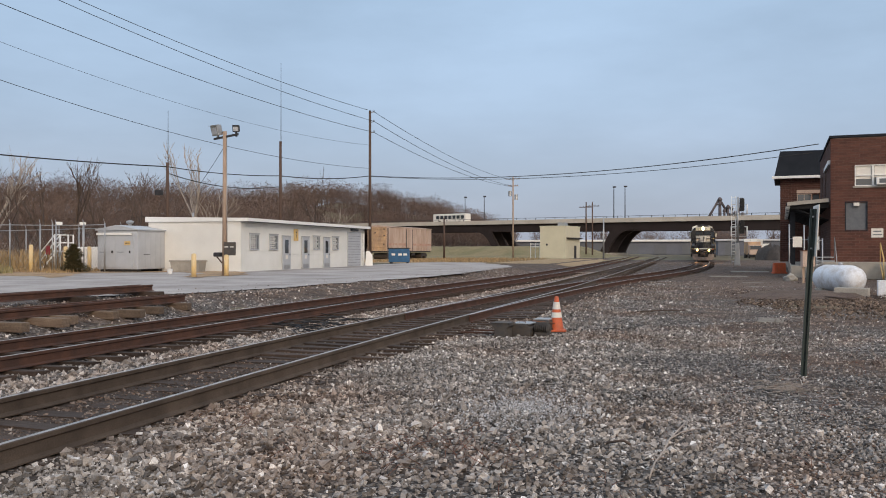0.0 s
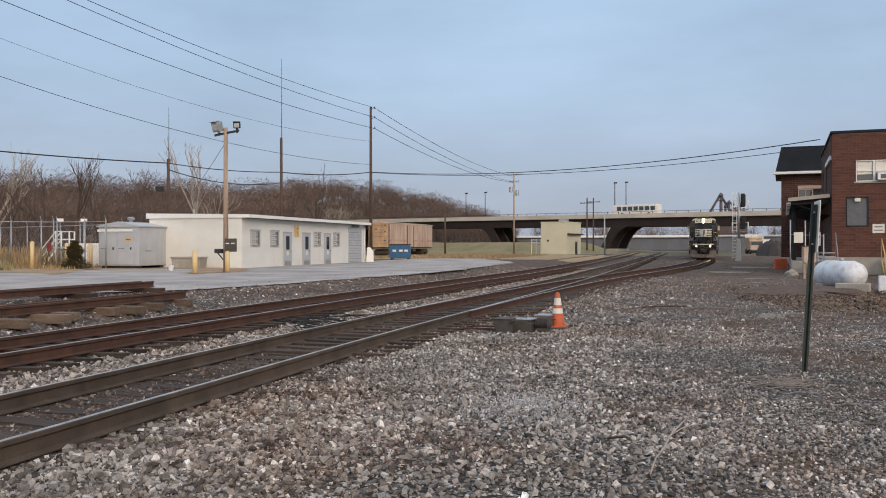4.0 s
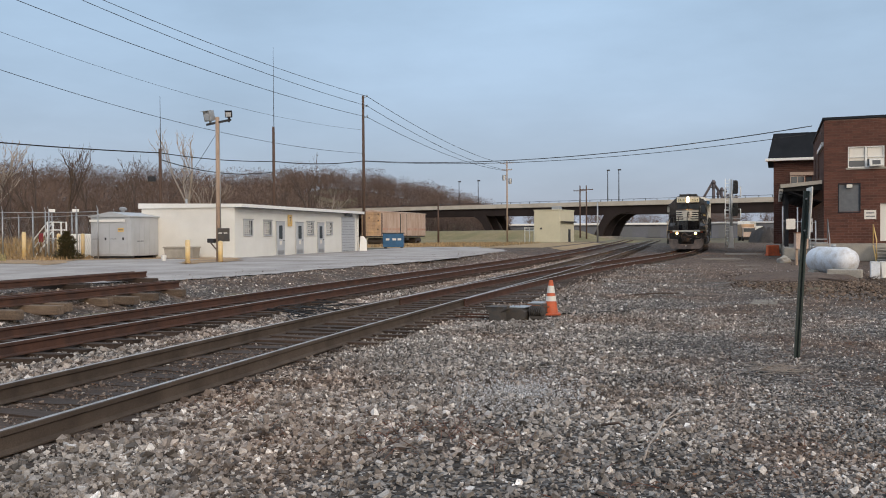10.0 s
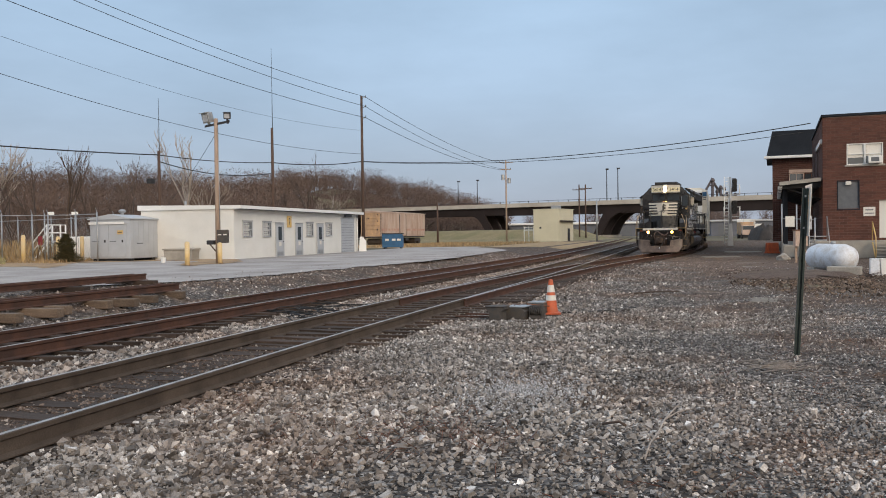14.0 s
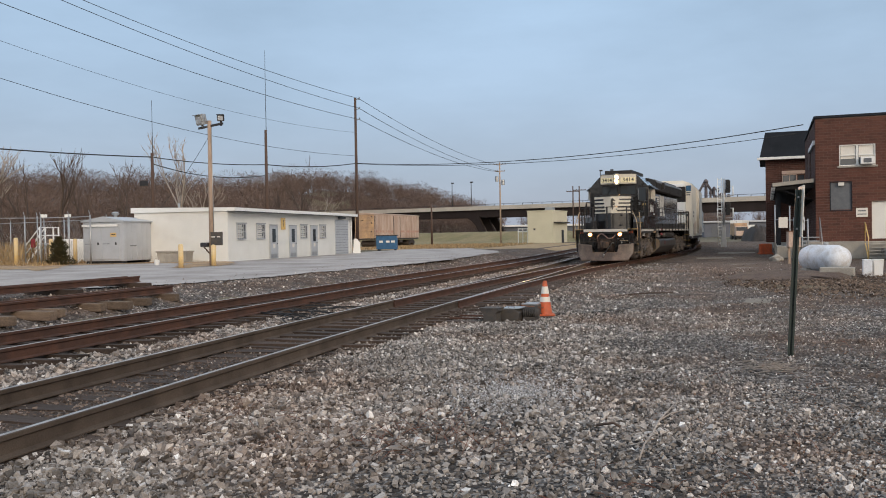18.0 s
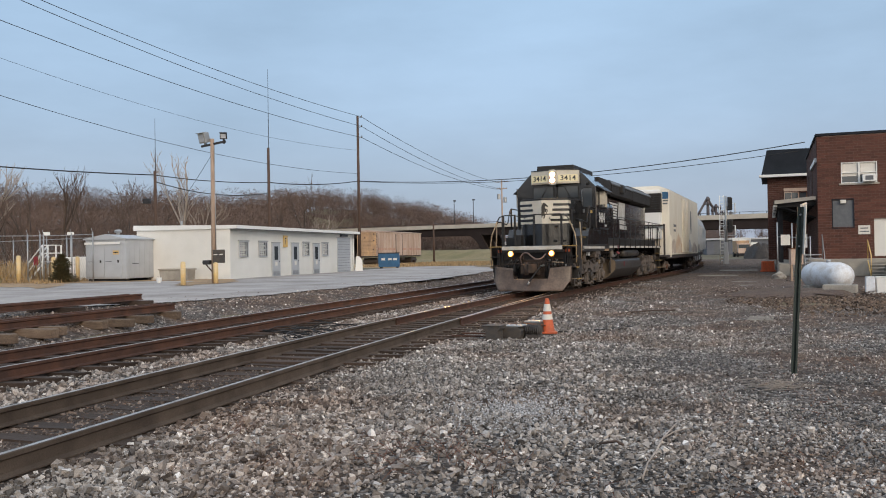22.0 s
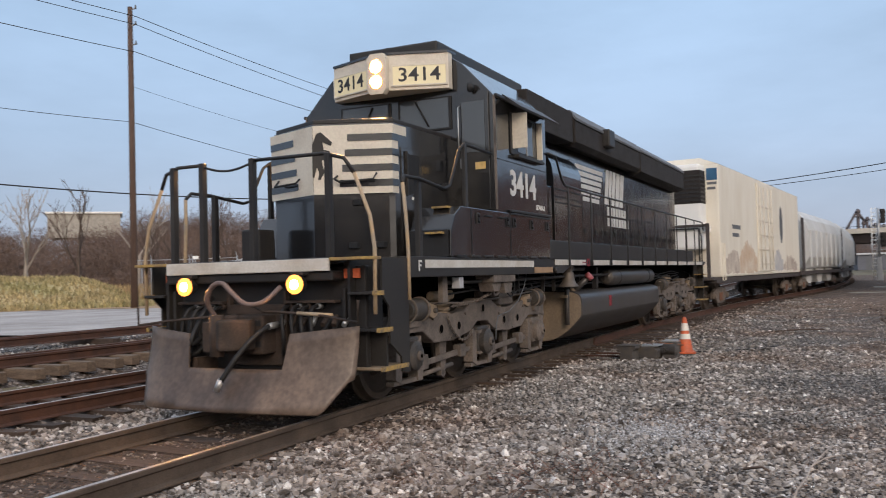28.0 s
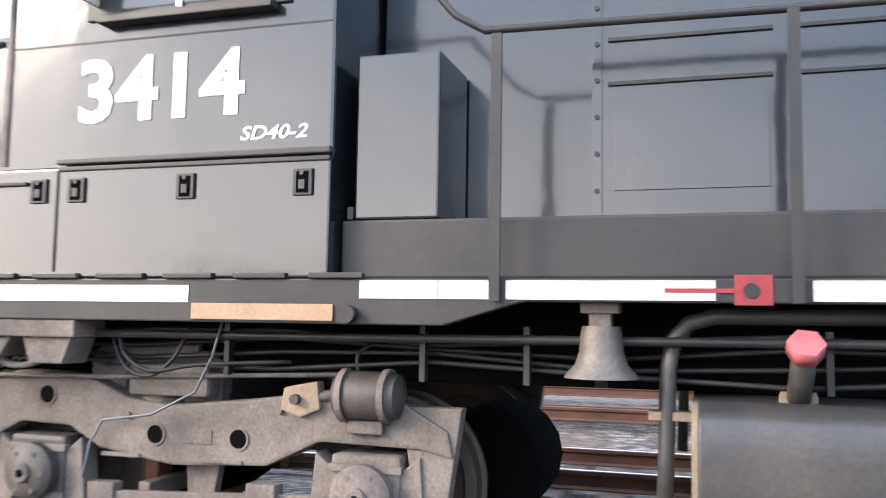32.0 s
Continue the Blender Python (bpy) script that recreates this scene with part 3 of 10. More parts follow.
def lathe(bm, profile, centre=(0, 0, 0), axis="z", n=20):
    """A profile of (radius, height) turned about an axis through the centre."""
    c = Vector(centre)
    rings = []
    for r, h in profile:
        ring = []
        for k in range(n):
            a = 2 * math.pi * k / n
            x, y = r * math.cos(a), r * math.sin(a)
            ring.append(bm.verts.new(c + Vector({"z": (x, y, h), "x": (h, x, y), "y": (x, h, y)}[axis])))
        rings.append(ring)
    fs = []
    for a, b in zip(rings, rings[1:]):
        for k in range(n):
            f = bm.faces.new((a[k], a[(k + 1) % n], b[(k + 1) % n], b[k]))
            f.smooth = True
            fs.append(f)
    for i in range(1, len(profile) - 1):  # keep hard turns of the profile crisp
        (r0, h0), (r1, h1), (r2, h2) = profile[i - 1], profile[i], profile[i + 1]
        turn = abs(math.atan2(h2 - h1, r2 - r1) - math.atan2(h1 - h0, r1 - r0))
        if min(turn, 2 * math.pi - turn) > 0.7:
            for k in range(n):
                e = bm.edges.get((rings[i][k], rings[i][(k + 1) % n]))
                if e:
                    e.smooth = False
    fs += [bm.faces.new(rings[0]), bm.faces.new(rings[-1])]
    bmesh.ops.recalc_face_normals(bm, faces=fs)
    return bm


def mesh_of(name, bm, mat):
    me = bpy.data.meshes.new(name)
    bm.to_mesh(me)
    bm.free()
    me.materials.append(mat if not isinstance(mat, str) else M[mat])
    return me


def part(name, bm, mat, parent=None, label="", at=None):
    ob = new(name, mesh_of(name, bm, mat))
    if parent:
        ob.parent = parent
    if at is not None:
        ob.matrix_basis = at
    if label:
        tagged(ob, label)
    return ob


def share(name, me, parent, at):
    ob = new(name, me)
    ob.parent = parent
    ob.matrix_basis = at
    return ob


def raw(name, verts, faces, mat, smooth=False):
    me = bpy.data.meshes.new(name)
    me.from_pydata(verts, [], faces)
    me.materials.append(M[mat] if isinstance(mat, str) else mat)
    if smooth:
        me.polygons.foreach_set("use_smooth", [True] * len(me.polygons))
    me.update()
    return me


def thing(name, label, category, group="", at=None, kind=""):
    ob = new(name)
    ob.empty_display_size = 0.2
    tagged(ob, label, category, group, kind)
    if at is not None:
        ob.matrix_basis = at
    return ob


def text_mesh(words, size, mat, name="lettering", extrude=0.004, shear=0.0, bold=0.0, width=1.0):
    """Words as a mesh in the x-z plane, centred, facing -y."""
    cu = bpy.data.curves.new(name, "FONT")
    cu.body, cu.size, cu.extrude, cu.shear, cu.offset = words, size, extrude, shear, bold
    cu.align_x, cu.align_y = "CENTER", "CENTER"
    cu.resolution_u = 3
    tmp = bpy.data.objects.new(name, cu)
    scene.collection.objects.link(tmp)
    bpy.context.view_layer.update()
    me = bpy.data.meshes.new_from_object(tmp)
    bpy.data.objects.remove(tmp)
    bpy.data.curves.remove(cu)
    me.transform(Matrix.Diagonal((width, 1, 1, 1)))
    me.transform(Matrix.Rotation(radians(90), 4, "X"))
    me.materials.clear()
    me.materials.append(M[mat])
    return me


BM = bmesh.new


def split_text(me, name, parent, m, label):
    """One part for each separate character of a text mesh."""
    bm = bmesh.new()
    bm.from_mesh(me)
    todo = set(bm.verts)
    while todo:
        seed = min(todo, key=lambda v: v.index)
        todo.discard(seed)
        grp, edge = [seed], [seed]
        while edge:
            v = edge.pop()
            for e in v.link_edges:
                w = e.other_vert(v)
                if w in todo:
                    todo.discard(w)
                    grp.append(w)
                    edge.append(w)
        ids = {v: i for i, v in enumerate(grp)}
        faces = {f for v in grp for f in v.link_faces}
        piece = bpy.data.meshes.new(name)
        piece.from_pydata([tuple(v.co) for v in grp], [], [[ids[v] for v in f.verts] for f in sorted(faces, key=lambda f: f.index)])
        for mat in me.materials:
            piece.materials.append(mat)
        ob = new(name, piece)
        ob.parent = parent
        ob.matrix_basis = m
        tagged(ob, label)
    bm.free()


import functools


# ---- lines of the tracks: (y, x of the centre) ----
def glide(table, y):
    """Smooth curve through (y, x) pairs."""
    ys, xs = [p[0] for p in table], [p[1] for p in table]
    if y <= ys[0]:
        return xs[0]
    if y >= ys[-1]:
        return xs[-1]
    i = max(k for k in range(len(ys) - 1) if ys[k] <= y)
    def slope(k):
        if k == 0 or k == len(ys) - 1:
            return 0.0
        return (xs[k + 1] - xs[k - 1]) / (ys[k + 1] - ys[k - 1])
    h = ys[i + 1] - ys[i]
    t = (y - ys[i]) / h
    m0, m1 = slope(i) * h, slope(i + 1) * h
    return (2 * t**3 - 3 * t**2 + 1) * xs[i] + (t**3 - 2 * t**2 + t) * m0 + (-2 * t**3 + 3 * t**2) * xs[i + 1] + (t**3 - t**2) * m1


SIDE = ((-60, -5.58), (10, -5.58), (16, -5.45), (22, -5.24), (28, -4.88), (35, -4.3), (42, -3.5), (50, -2.4), (58, -1.3),
        (66, -0.4), (75, 0.3), (86, 0.95), (100, 1.4), (120, 1.8), (160, 2.1), (260, 2.4))
MAIN = ((-60, -5.58), (10, -5.58), (20, -5.38), (30, -5.14), (42, -5.02), (130, -5.1), (260, -5.4))
FAR = ((-60, -9.25), (20, -9.25), (30, -8.95), (42, -8.5), (60, -8.3), (100, -8.9), (260, -12))
RAIL_TOP = 0.19


def smooth01(v):
    v = min(1.0, max(0.0, v))
    return v * v * (3 - 2 * v)


RIDGE = ((8, 0.8), (12, 1.9), (14, 2.75), (17, 3.6), (19, 3.95), (21, 4.35), (25, 4.4), (28, 4.05), (33, 4.25), (38, 4.3), (43, 4.25), (45, 3.6), (54, 3.6), (62, 4.4), (90, 3.0))


def hill_foot(az):
    """Distance of the foot of the wooded hill: behind the bridge, nearer beside it."""
    if az < 11:
        return 300
    a = math.radians(min(az, 27))
    behind = 222 / (math.cos(a) - 0.4318 * math.sin(a))
    return behind + (150 - behind) * smooth01((az - 22.5) / 4)


def ground_height(x, y):
    z = 0.27 * smooth01((-11.2 - x) / 1.6)
    r, az = math.hypot(x, y), math.degrees(math.atan2(-x, y))
    if r > 130 and -25 < az < 100:
        foot = hill_foot(az)
        rise = (foot + 105) * math.tan(math.radians(glide(RIDGE, az))) + 1.6 - 10.0
        z += max(3.0, rise) * smooth01((r - foot) / 100)
    return z


# the ground, out to the horizon
_xs = [-3000, -1200, -600, -420] + list(range(-340, -120, 12)) + list(range(-120, -20, 4)) + [-20 + 0.8 * k for k in range(26)] + list(range(1, 60, 4)) + [80, 120, 200, 420, 900, 2500]
_ys = [-2500, -700, -200, -80] + list(range(-40, 140, 4)) + list(range(140, 420, 12)) + [460, 600, 900, 1600, 3500]
_v = [(x, y, ground_height(x, y) - 0.03) for y in _ys for x in _xs]
_n = len(_xs)
_f = [(j * _n + i, j * _n + i + 1, (j + 1) * _n + i + 1, (j + 1) * _n + i) for j in range(len(_ys) - 1) for i in range(_n - 1)]
ground = new("ground", raw("ground", _v, _f, "soil", True))
tagged(ground, "brown winter ground with dead grass and bare soil", "ground", kind="structure")


def sheet(name, xs, ys, height, mat, label, category, inside=None):
    v = [(x, y, height(x, y)) for y in ys for x in xs]
    n = len(xs)
    f = []
    for j in range(len(ys) - 1):
        for i in range(n - 1):
            if inside is None or inside((xs[i] + xs[i + 1]) / 2, (ys[j] + ys[j + 1]) / 2):
                f.append((j * n + i, j * n + i + 1, (j + 1) * n + i + 1, (j + 1) * n + i))
    ob = new(name, raw(name, v, f, mat, True))
    return tagged(ob, label, category, kind="structure")


def gravel_height(x, y):
    z = ground_height(x, y)
    z += 0.025 * (noise.noise((x * 0.35, y * 0.35, 0.0))) + 0.02 * noise.noise((x * 1.1, y * 1.1, 4.0))
    if x < -12:
        z = ground_height(x, y) - 0.01
    for line in (MAIN, FAR):
        d = abs(x - glide(line, y))
        if d < 1.9:
            z = z * 0.3 - 0.012
    d = abs(x - glide(SIDE, y))
    if d < 1.6:
        z = z * 0.3 - 0.012
    if abs(x - glide(MAIN, y)) < 0.62:  # dirt washed over the ties
        z = -0.006 + 0.035 * noise.noise((x * 1.3, y * 0.9, 7.0))
    return z


gravel_yard = sheet("gravel_yard", [-17.6 + 0.3 * k for k in range(120)], [-24 + 0.6 * k for k in range(130)] + [54 + 2 * k for k in range(46)],
                    gravel_height, "gravel", "grey crushed stone ballast over dark soil", "gravel")


def lot_inside(x, y):
    edge = glide(((18, -19.8), (22, -15.4), (25, -14.1), (32, -13.2), (44, -12.2), (56, -12.6), (70, -14), (88, -20)), y)
    back = glide(((18, -60), (34, -60), (42, -36), (46, -34), (60, -28), (88, -27)), y)
    edge += 0.45 * noise.noise((x * 0.5, y * 0.5, 3.0)) + 0.2 * noise.noise((x * 1.9, y * 1.9, 5.0))
    return back < x < edge


parking_lot = sheet("parking_lot", [-70 + 0.9 * k for k in range(34)] + [-40 + 0.26 * k for k in range(112)], [17 + 0.27 * k for k in range(264)], lambda x, y: 0.3, "asphalt",
                    "pale worn asphalt of the yard lot", "asphalt", lot_inside)


def straw_inside(x, y):
    return (x < -33.4 and y > 41.0 - 0.25 * (x + 36)) and not lot_inside(x, y)


dry_grass = sheet("dry_grass", [-130 + 2.4 * k for k in range(42)], [38 + 1.2 * k for k in range(58)], lambda x, y: ground_height(x, y) + 0.012,
                  "straw", "pale straw-coloured dead grass", "grass", straw_inside)


def within(poly, x, y):
    """Whether the point lies in the polygon."""
    hit = False
    for (xa, ya), (xb, yb) in zip(poly, poly[1:] + poly[:1]):
        if (ya > y) != (yb > y) and x < xa + (y - ya) / (yb - ya) * (xb - xa):
            hit = not hit
    return hit


FENCE_VERGE = ((-60, 27), (-46, 31.2), (-40, 33.6), (-37.6, 35.0), (-33.8, 36.0), (-31.6, 35.9), (-28.2, 34.0), (-29.6, 36.6), (-31.7, 39.0), (-32.6, 41.4), (-31.2, 43.0), (-28.4, 44.6), (-27.4, 47), (-34, 50), (-46, 56), (-60, 56))
BOLLARD_DIRT = ((-23.7, 37.2), (-22.4, 36.4), (-21.9, 39.2), (-23.6, 43.2), (-25.7, 46.4), (-26.4, 46.9), (-29.2, 46.9), (-28.6, 44.7), (-25.6, 42.4), (-24.6, 39.6))


def ragged(poly, x, y):
    return within(poly, x + 0.5 * noise.noise((x * 0.6, y * 0.6, 6.0)) + 0.25 * noise.noise((x * 2.1, y * 2.1, 1.0)), y + 0.6 * noise.noise((x * 0.6, y * 0.6, 9.0)))


shed_verge = sheet("shed_verge", [-60 + 0.3 * k for k in range(113)], [26.9 + 0.3 * k for k in range(98)], lambda x, y: 0.312 + 0.03 * noise.noise((x, y, 2.0)) ** 2, "dead_verge",
                   "trampled dead grass and dirt along the fence and the shed", "grass", lambda x, y: ragged(FENCE_VERGE, x, y))
bollard_dirt = sheet("bollard_dirt", [-30 + 0.2 * k for k in range(44)], [36 + 0.2 * k for k in range(55)], lambda x, y: 0.316, "dead_verge",
                     "bare brown dirt round the bollards", "dirt", lambda x, y: ragged(BOLLARD_DIRT, x, y))


def bank_height(x, y):
    """A low grassy rise between the lot and the brush."""
    r, az = math.hypot(x, y), math.degrees(math.atan2(-x, y))
    top = 1.75 + 0.35 * noise.noise((x * 0.12, y * 0.12, 0.0)) + 0.2 * noise.noise((x * 0.5, y * 0.5, 3.0))
    return 0.29 + top * smooth01((r - 53.5) / 11) * smooth01((az - 41.8) / 5.5)


grass_bank = sheet("grass_bank", [-92 + 0.8 * k for k in range(70)], [14 + 0.8 * k for k in range(58)], bank_height, "bank_grass", "rough green and straw grass bank beyond the lot", "grass",
                   lambda x, y: 53.5 < math.hypot(x, y) < 92 and 41.8 < math.degrees(math.atan2(-x, y)) < 74)
verge = sheet("lot_verge", [-46 + 1.2 * k for k in range(34)], [84 + 1.6 * k for k in range(30)], lambda x, y: ground_height(x, y) + 0.004,
              "straw", "dry grass verge beyond the lot", "grass", lambda x, y: x < -10.5 and not lot_inside(x, y))


# ---- rails and ties ----
RAIL_BODY = ((-0.07, 0.0), (0.07, 0.0), (0.07, 0.012), (0.012, 0.032), (0.009, 0.125), (0.034, 0.14), (0.036, 0.172), (0.034, 0.177), (0.026, 0.18),
             (-0.026, 0.18), (-0.034, 0.177), (-0.036, 0.172), (-0.034, 0.14), (-0.009, 0.125), (-0.012, 0.032), (-0.07, 0.012))
RAIL_HEAD = ((-0.024, 0.179), (0.024, 0.179), (0.021, 0.1818), (-0.021, 0.1818))  # the strip that the wheels polish


def sweep(profile, line, offset, y0, y1, z0, step=1.0):
    n = max(2, int((y1 - y0) / step) + 1)
    v, f, k = [], [], len(profile)
    for i in range(n):
        y = y0 + (y1 - y0) * i / (n - 1)
        d = (glide(line, y + 0.1) - glide(line, y - 0.1)) / 0.2
        c = math.hypot(1, d)
        x = glide(line, y) + offset / c
        yy = y - offset * d / c
        for p in profile:
            v.append((x + p[0] / c, yy - p[0] * d / c, z0 + p[1]))
    for i in range(n - 1):
        for j in range(k):
            f.append((i * k + j, i * k + (j + 1) % k, (i + 1) * k + (j + 1) % k, (i + 1) * k + j))
    f += [tuple(range(k)), tuple(range((n - 1) * k, n * k))[::-1]]
    return v, f


def lay_rail(track, line, offset, y0, y1, z0=0.01, head="rail_top", side="rail"):
    v, f = sweep(RAIL_BODY, line, offset, y0, y1, z0)
    r = new("rail", raw("rail", v, f, side))
    r.parent = track
    v, f = sweep(RAIL_HEAD, line, offset, y0, y1, z0)
    h = new("rail_head", raw("rail_head", v, f, head))
    h.parent = r
    tagged(h, "worn bright running surface")
    return r


def tie_mesh(length, seed):
    rnd = random.Random(seed)
    bm = BM()
    box(bm, -length / 2, length / 2, -0.115, 0.115, -0.16, 0.006)
    bmesh.ops.subdivide_edges(bm, edges=[e for e in bm.edges if e.calc_length() > 1], cuts=5)
    for v in bm.verts:
        v.co += Vector((rnd.uniform(-0.03, 0.03), rnd.uniform(-0.012, 0.012), rnd.uniform(-0.012, 0.006)))
    return mesh_of("tie", bm, "tie")


TIES = [tie_mesh(2.6, k) for k in range(4)] + [tie_mesh(3.3, 7), tie_mesh(3.9, 8), tie_mesh(4.6, 9)]


def lay_ties(track, line, y0, y1, z, kinds=(0, 1, 2, 3), step=0.52, shift=0.0):
    rnd = random.Random(int(y0 * 10) + 5)
    y = y0
    while y < y1:
        share("tie", TIES[rnd.choice(kinds)], track, pose(glide(line, y) + shift + rnd.uniform(-0.06, 0.06), y, z + rnd.uniform(-0.008, 0.004), 0, 0, rnd.uniform(-1.3, 1.3)))
        y += step * rnd.uniform(0.94, 1.06)


track_main = thing("main_track", "rusty steel rails on dark wooden ties in ballast", "railway track", kind="structure")
for s in (-0.7525, 0.7525):
    lay_rail(track_main, MAIN, s, -30, 190, side="rail_dusty")
lay_ties(track_main, MAIN, -8, 12, 0.0)
lay_ties(track_main, MAIN, 12, 20, 0.03)
lay_ties(track_main, MAIN, 20, 30, 0.03, (4,), shift=0.2)
lay_ties(track_main, MAIN, 30, 39, 0.025, (5,), shift=0.4)
lay_ties(track_main, MAIN, 39, 46, 0.02, (6,), shift=0.8)
lay_ties(track_main, MAIN, 46, 110, 0.0, step=0.6)
track_side = thing("diverging_track", "rails of the turnout that lead towards the station", "railway track", kind="structure")
for s in (-0.7525, 0.7525):
    lay_rail(track_side, SIDE, s, 18.5, 190, z0=0.0105)
lay_ties(track_side, SIDE, 46, 120, 0.0, step=0.6)
track_far = thing("far_track", "second track with brown rusty rails", "railway track", kind="structure")
for s in (-0.7525, 0.7525):
    lay_rail(track_far, FAR, s, -30, 190, 0.05)
lay_ties(track_far, FAR, -2, 60, 0.045)


# ---- loose stones on the ballast ----
def scatter_stones(name, count, spots, label, mat="stone", seed=3, rough=False, flat=0.85):
    rs = np.random.RandomState(seed)
    ico = np.array([(-1, -1, -1), (1, -1, -1), (1, 1, -1), (-1, 1, -1), (-1, -1, 1), (1, -1, 1), (1, 1, 1), (-1, 1, 1)]) * 0.72
    tri = np.array([(0, 2, 1), (0, 3, 2), (4, 5, 6), (4, 6, 7), (0, 1, 5), (0, 5, 4), (1, 2, 6), (1, 6, 5), (2, 3, 7), (2, 7, 6), (3, 0, 4), (3, 4, 7)])
    if rough:  # fewer corners for small or far stones
        ico = np.array([(1, 0, 0), (-1, 0, 0), (0, 1, 0), (0, -1, 0), (0, 0, 1), (0, 0, -1)]) * 1.0
        tri = np.array([(0, 2, 4), (2, 1, 4), (1, 3, 4), (3, 0, 4), (2, 0, 5), (1, 2, 5), (3, 1, 5), (0, 3, 5)])
    nv = len(ico)
    pos, size = spots(rs, count)
    n = len(pos)
    v = ico[None] * rs.uniform(0.45, 1.3, (n, nv, 3)) * (size[:, None, None] * rs.uniform(0.7, 1.35, (n, 1, 3)) * np.array((1, 1, flat)))
    v = v + rs.uniform(-0.3, 0.3, (n, nv, 3)) * size[:, None, None] * np.array((1, 1, flat / 0.72))
    a, b = rs.uniform(0, 6.28, n), rs.uniform(-1.0, 1.0, n) * min(1, flat / 0.5)
    ca, sa, cb, sb = np.cos(a), np.sin(a), np.cos(b), np.sin(b)
    x, y, z = v[..., 0], v[..., 1], v[..., 2]
    x, z = x * cb[:, None] + z * sb[:, None], z * cb[:, None] - x * sb[:, None]
    x, y = x * ca[:, None] - y * sa[:, None], x * sa[:, None] + y * ca[:, None]
    v = np.stack((x, y, z), -1) + pos[:, None, :]
    f = (tri[None] + (np.arange(n) * nv)[:, None, None]).reshape(-1)
    me = bpy.data.meshes.new(name)
    me.vertices.add(n * nv)
    me.vertices.foreach_set("co", v.reshape(-1))
    me.loops.add(len(f))
    me.loops.foreach_set("vertex_index", f.astype(np.int32))
    me.polygons.add(len(f) // 3)
    me.polygons.foreach_set("loop_start", np.arange(0, len(f), 3, dtype=np.int32))
    me.polygons.foreach_set("use_smooth", np.zeros(len(f) // 3, dtype=bool))
    me.update(calc_edges=True)
    me.materials.append(M[mat])
    ob = new(name, me)
    return tagged(ob, label, "gravel", kind="stuff")


def near_spots(rs, count, y0, y1, power, mean):
    """Spots on the open ballast, thinning out with distance."""
    y = y0 + (y1 - y0) * rs.uniform(0, 1, count) ** power
    x = -4.72 + rs.uniform(0, 1, count) * (np.minimum(7.5, 0.62 * y + 0.6) + 4.72)
    x, y = x[x > -1.4 * y], y[x > -1.4 * y]
    size = rs.gamma(3.2, mean * 0.2, len(x)) + mean * 0.36
    size *= np.interp(x + 0.25 * np.sin(1.7 * y), (-1.2, 0.6), (1.0, 0.72))  # finer, trodden stone away from the track
    z = np.array([gravel_height(a, b) for a, b in zip(x, y)])
    bare = np.array([noise.noise((a * 0.28 + 7, b * 0.28, 2.0)) for a, b in zip(x, y)])
    keep = (z + size * 0.5 < 0.12) & ~((bare > 0.16 - 0.06 * np.clip(x, -2, 4)) & (rs.uniform(0, 1, len(x)) < 0.55))
    lift = np.where(rs.uniform(0, 1, len(x)) < 0.45, rs.uniform(0.5, 1.15, len(x)), rs.uniform(-0.3, 0.2, len(x)))  # a loose upper layer over a settled one
    rail = np.array([glide(MAIN, b) for b in y])
    keep &= ~((y > 12.5) & (y < 34) & (x < rail + 1.42) & (rs.uniform(0, 1, len(x)) < 0.6))  # the turnout's ties lie bare
    return np.stack((x, y, z + size * lift), -1)[keep], np.clip(size, 0.008, 0.055)[keep]


def between_spots(rs, count):
    y = 1.0 + 62 * rs.uniform(0, 1, count) ** 1.7
    u = rs.uniform(0, 1, count)
    x = np.where(u < 0.42, rs.uniform(-8.42, -6.4, count), np.where(u < 0.80, rs.uniform(-16.5, -10.1, count), rs.uniform(-6.28, -4.92, count)))
    x += np.array([glide(MAIN, b) + 5.58 for b in y])
    size = (rs.gamma(3.0, 0.006, count) + 0.009) * np.where(u < 0.8, 1.0, 0.6)
    z = np.array([gravel_height(a, b) for a, b in zip(x, y)])
    return np.stack((x, y, z + size * 0.2), -1), np.clip(size, 0.009, 0.05)


def chip_spots(rs, count):
    a, r = rs.uniform(0, 6.28, count), rs.uniform(0, 1, count) ** 0.8
    x, y = -1.6 + 0.75 * r * np.cos(a) + 0.12 * rs.normal(size=count), 8.7 + 1.2 * r * np.sin(a)
    z = np.array([gravel_height(p, q) for p, q in zip(x, y)])
    return np.stack((x, y, z + 0.03), -1), rs.uniform(0.006, 0.014, count)


ballast_near = scatter_stones("ballast_stones", 70000, functools.partial(near_spots, y0=2.3, y1=8.5, power=0.9, mean=0.0165), "loose grey and brown crushed ballast stones")
ballast_mid = scatter_stones("ballast_stones", 78000, functools.partial(near_spots, y0=8.5, y1=17, power=1.1, mean=0.0175), "loose grey and brown crushed ballast stones", seed=4, rough=True)
ballast_far = scatter_stones("ballast_stones", 36000, functools.partial(near_spots, y0=17, y1=46, power=1.4, mean=0.023), "loose grey and brown crushed ballast stones", seed=5, rough=True)
ballast_between = scatter_stones("ballast_stones", 62000, between_spots, "crushed ballast stones between and beside the tracks", seed=9, rough=True)


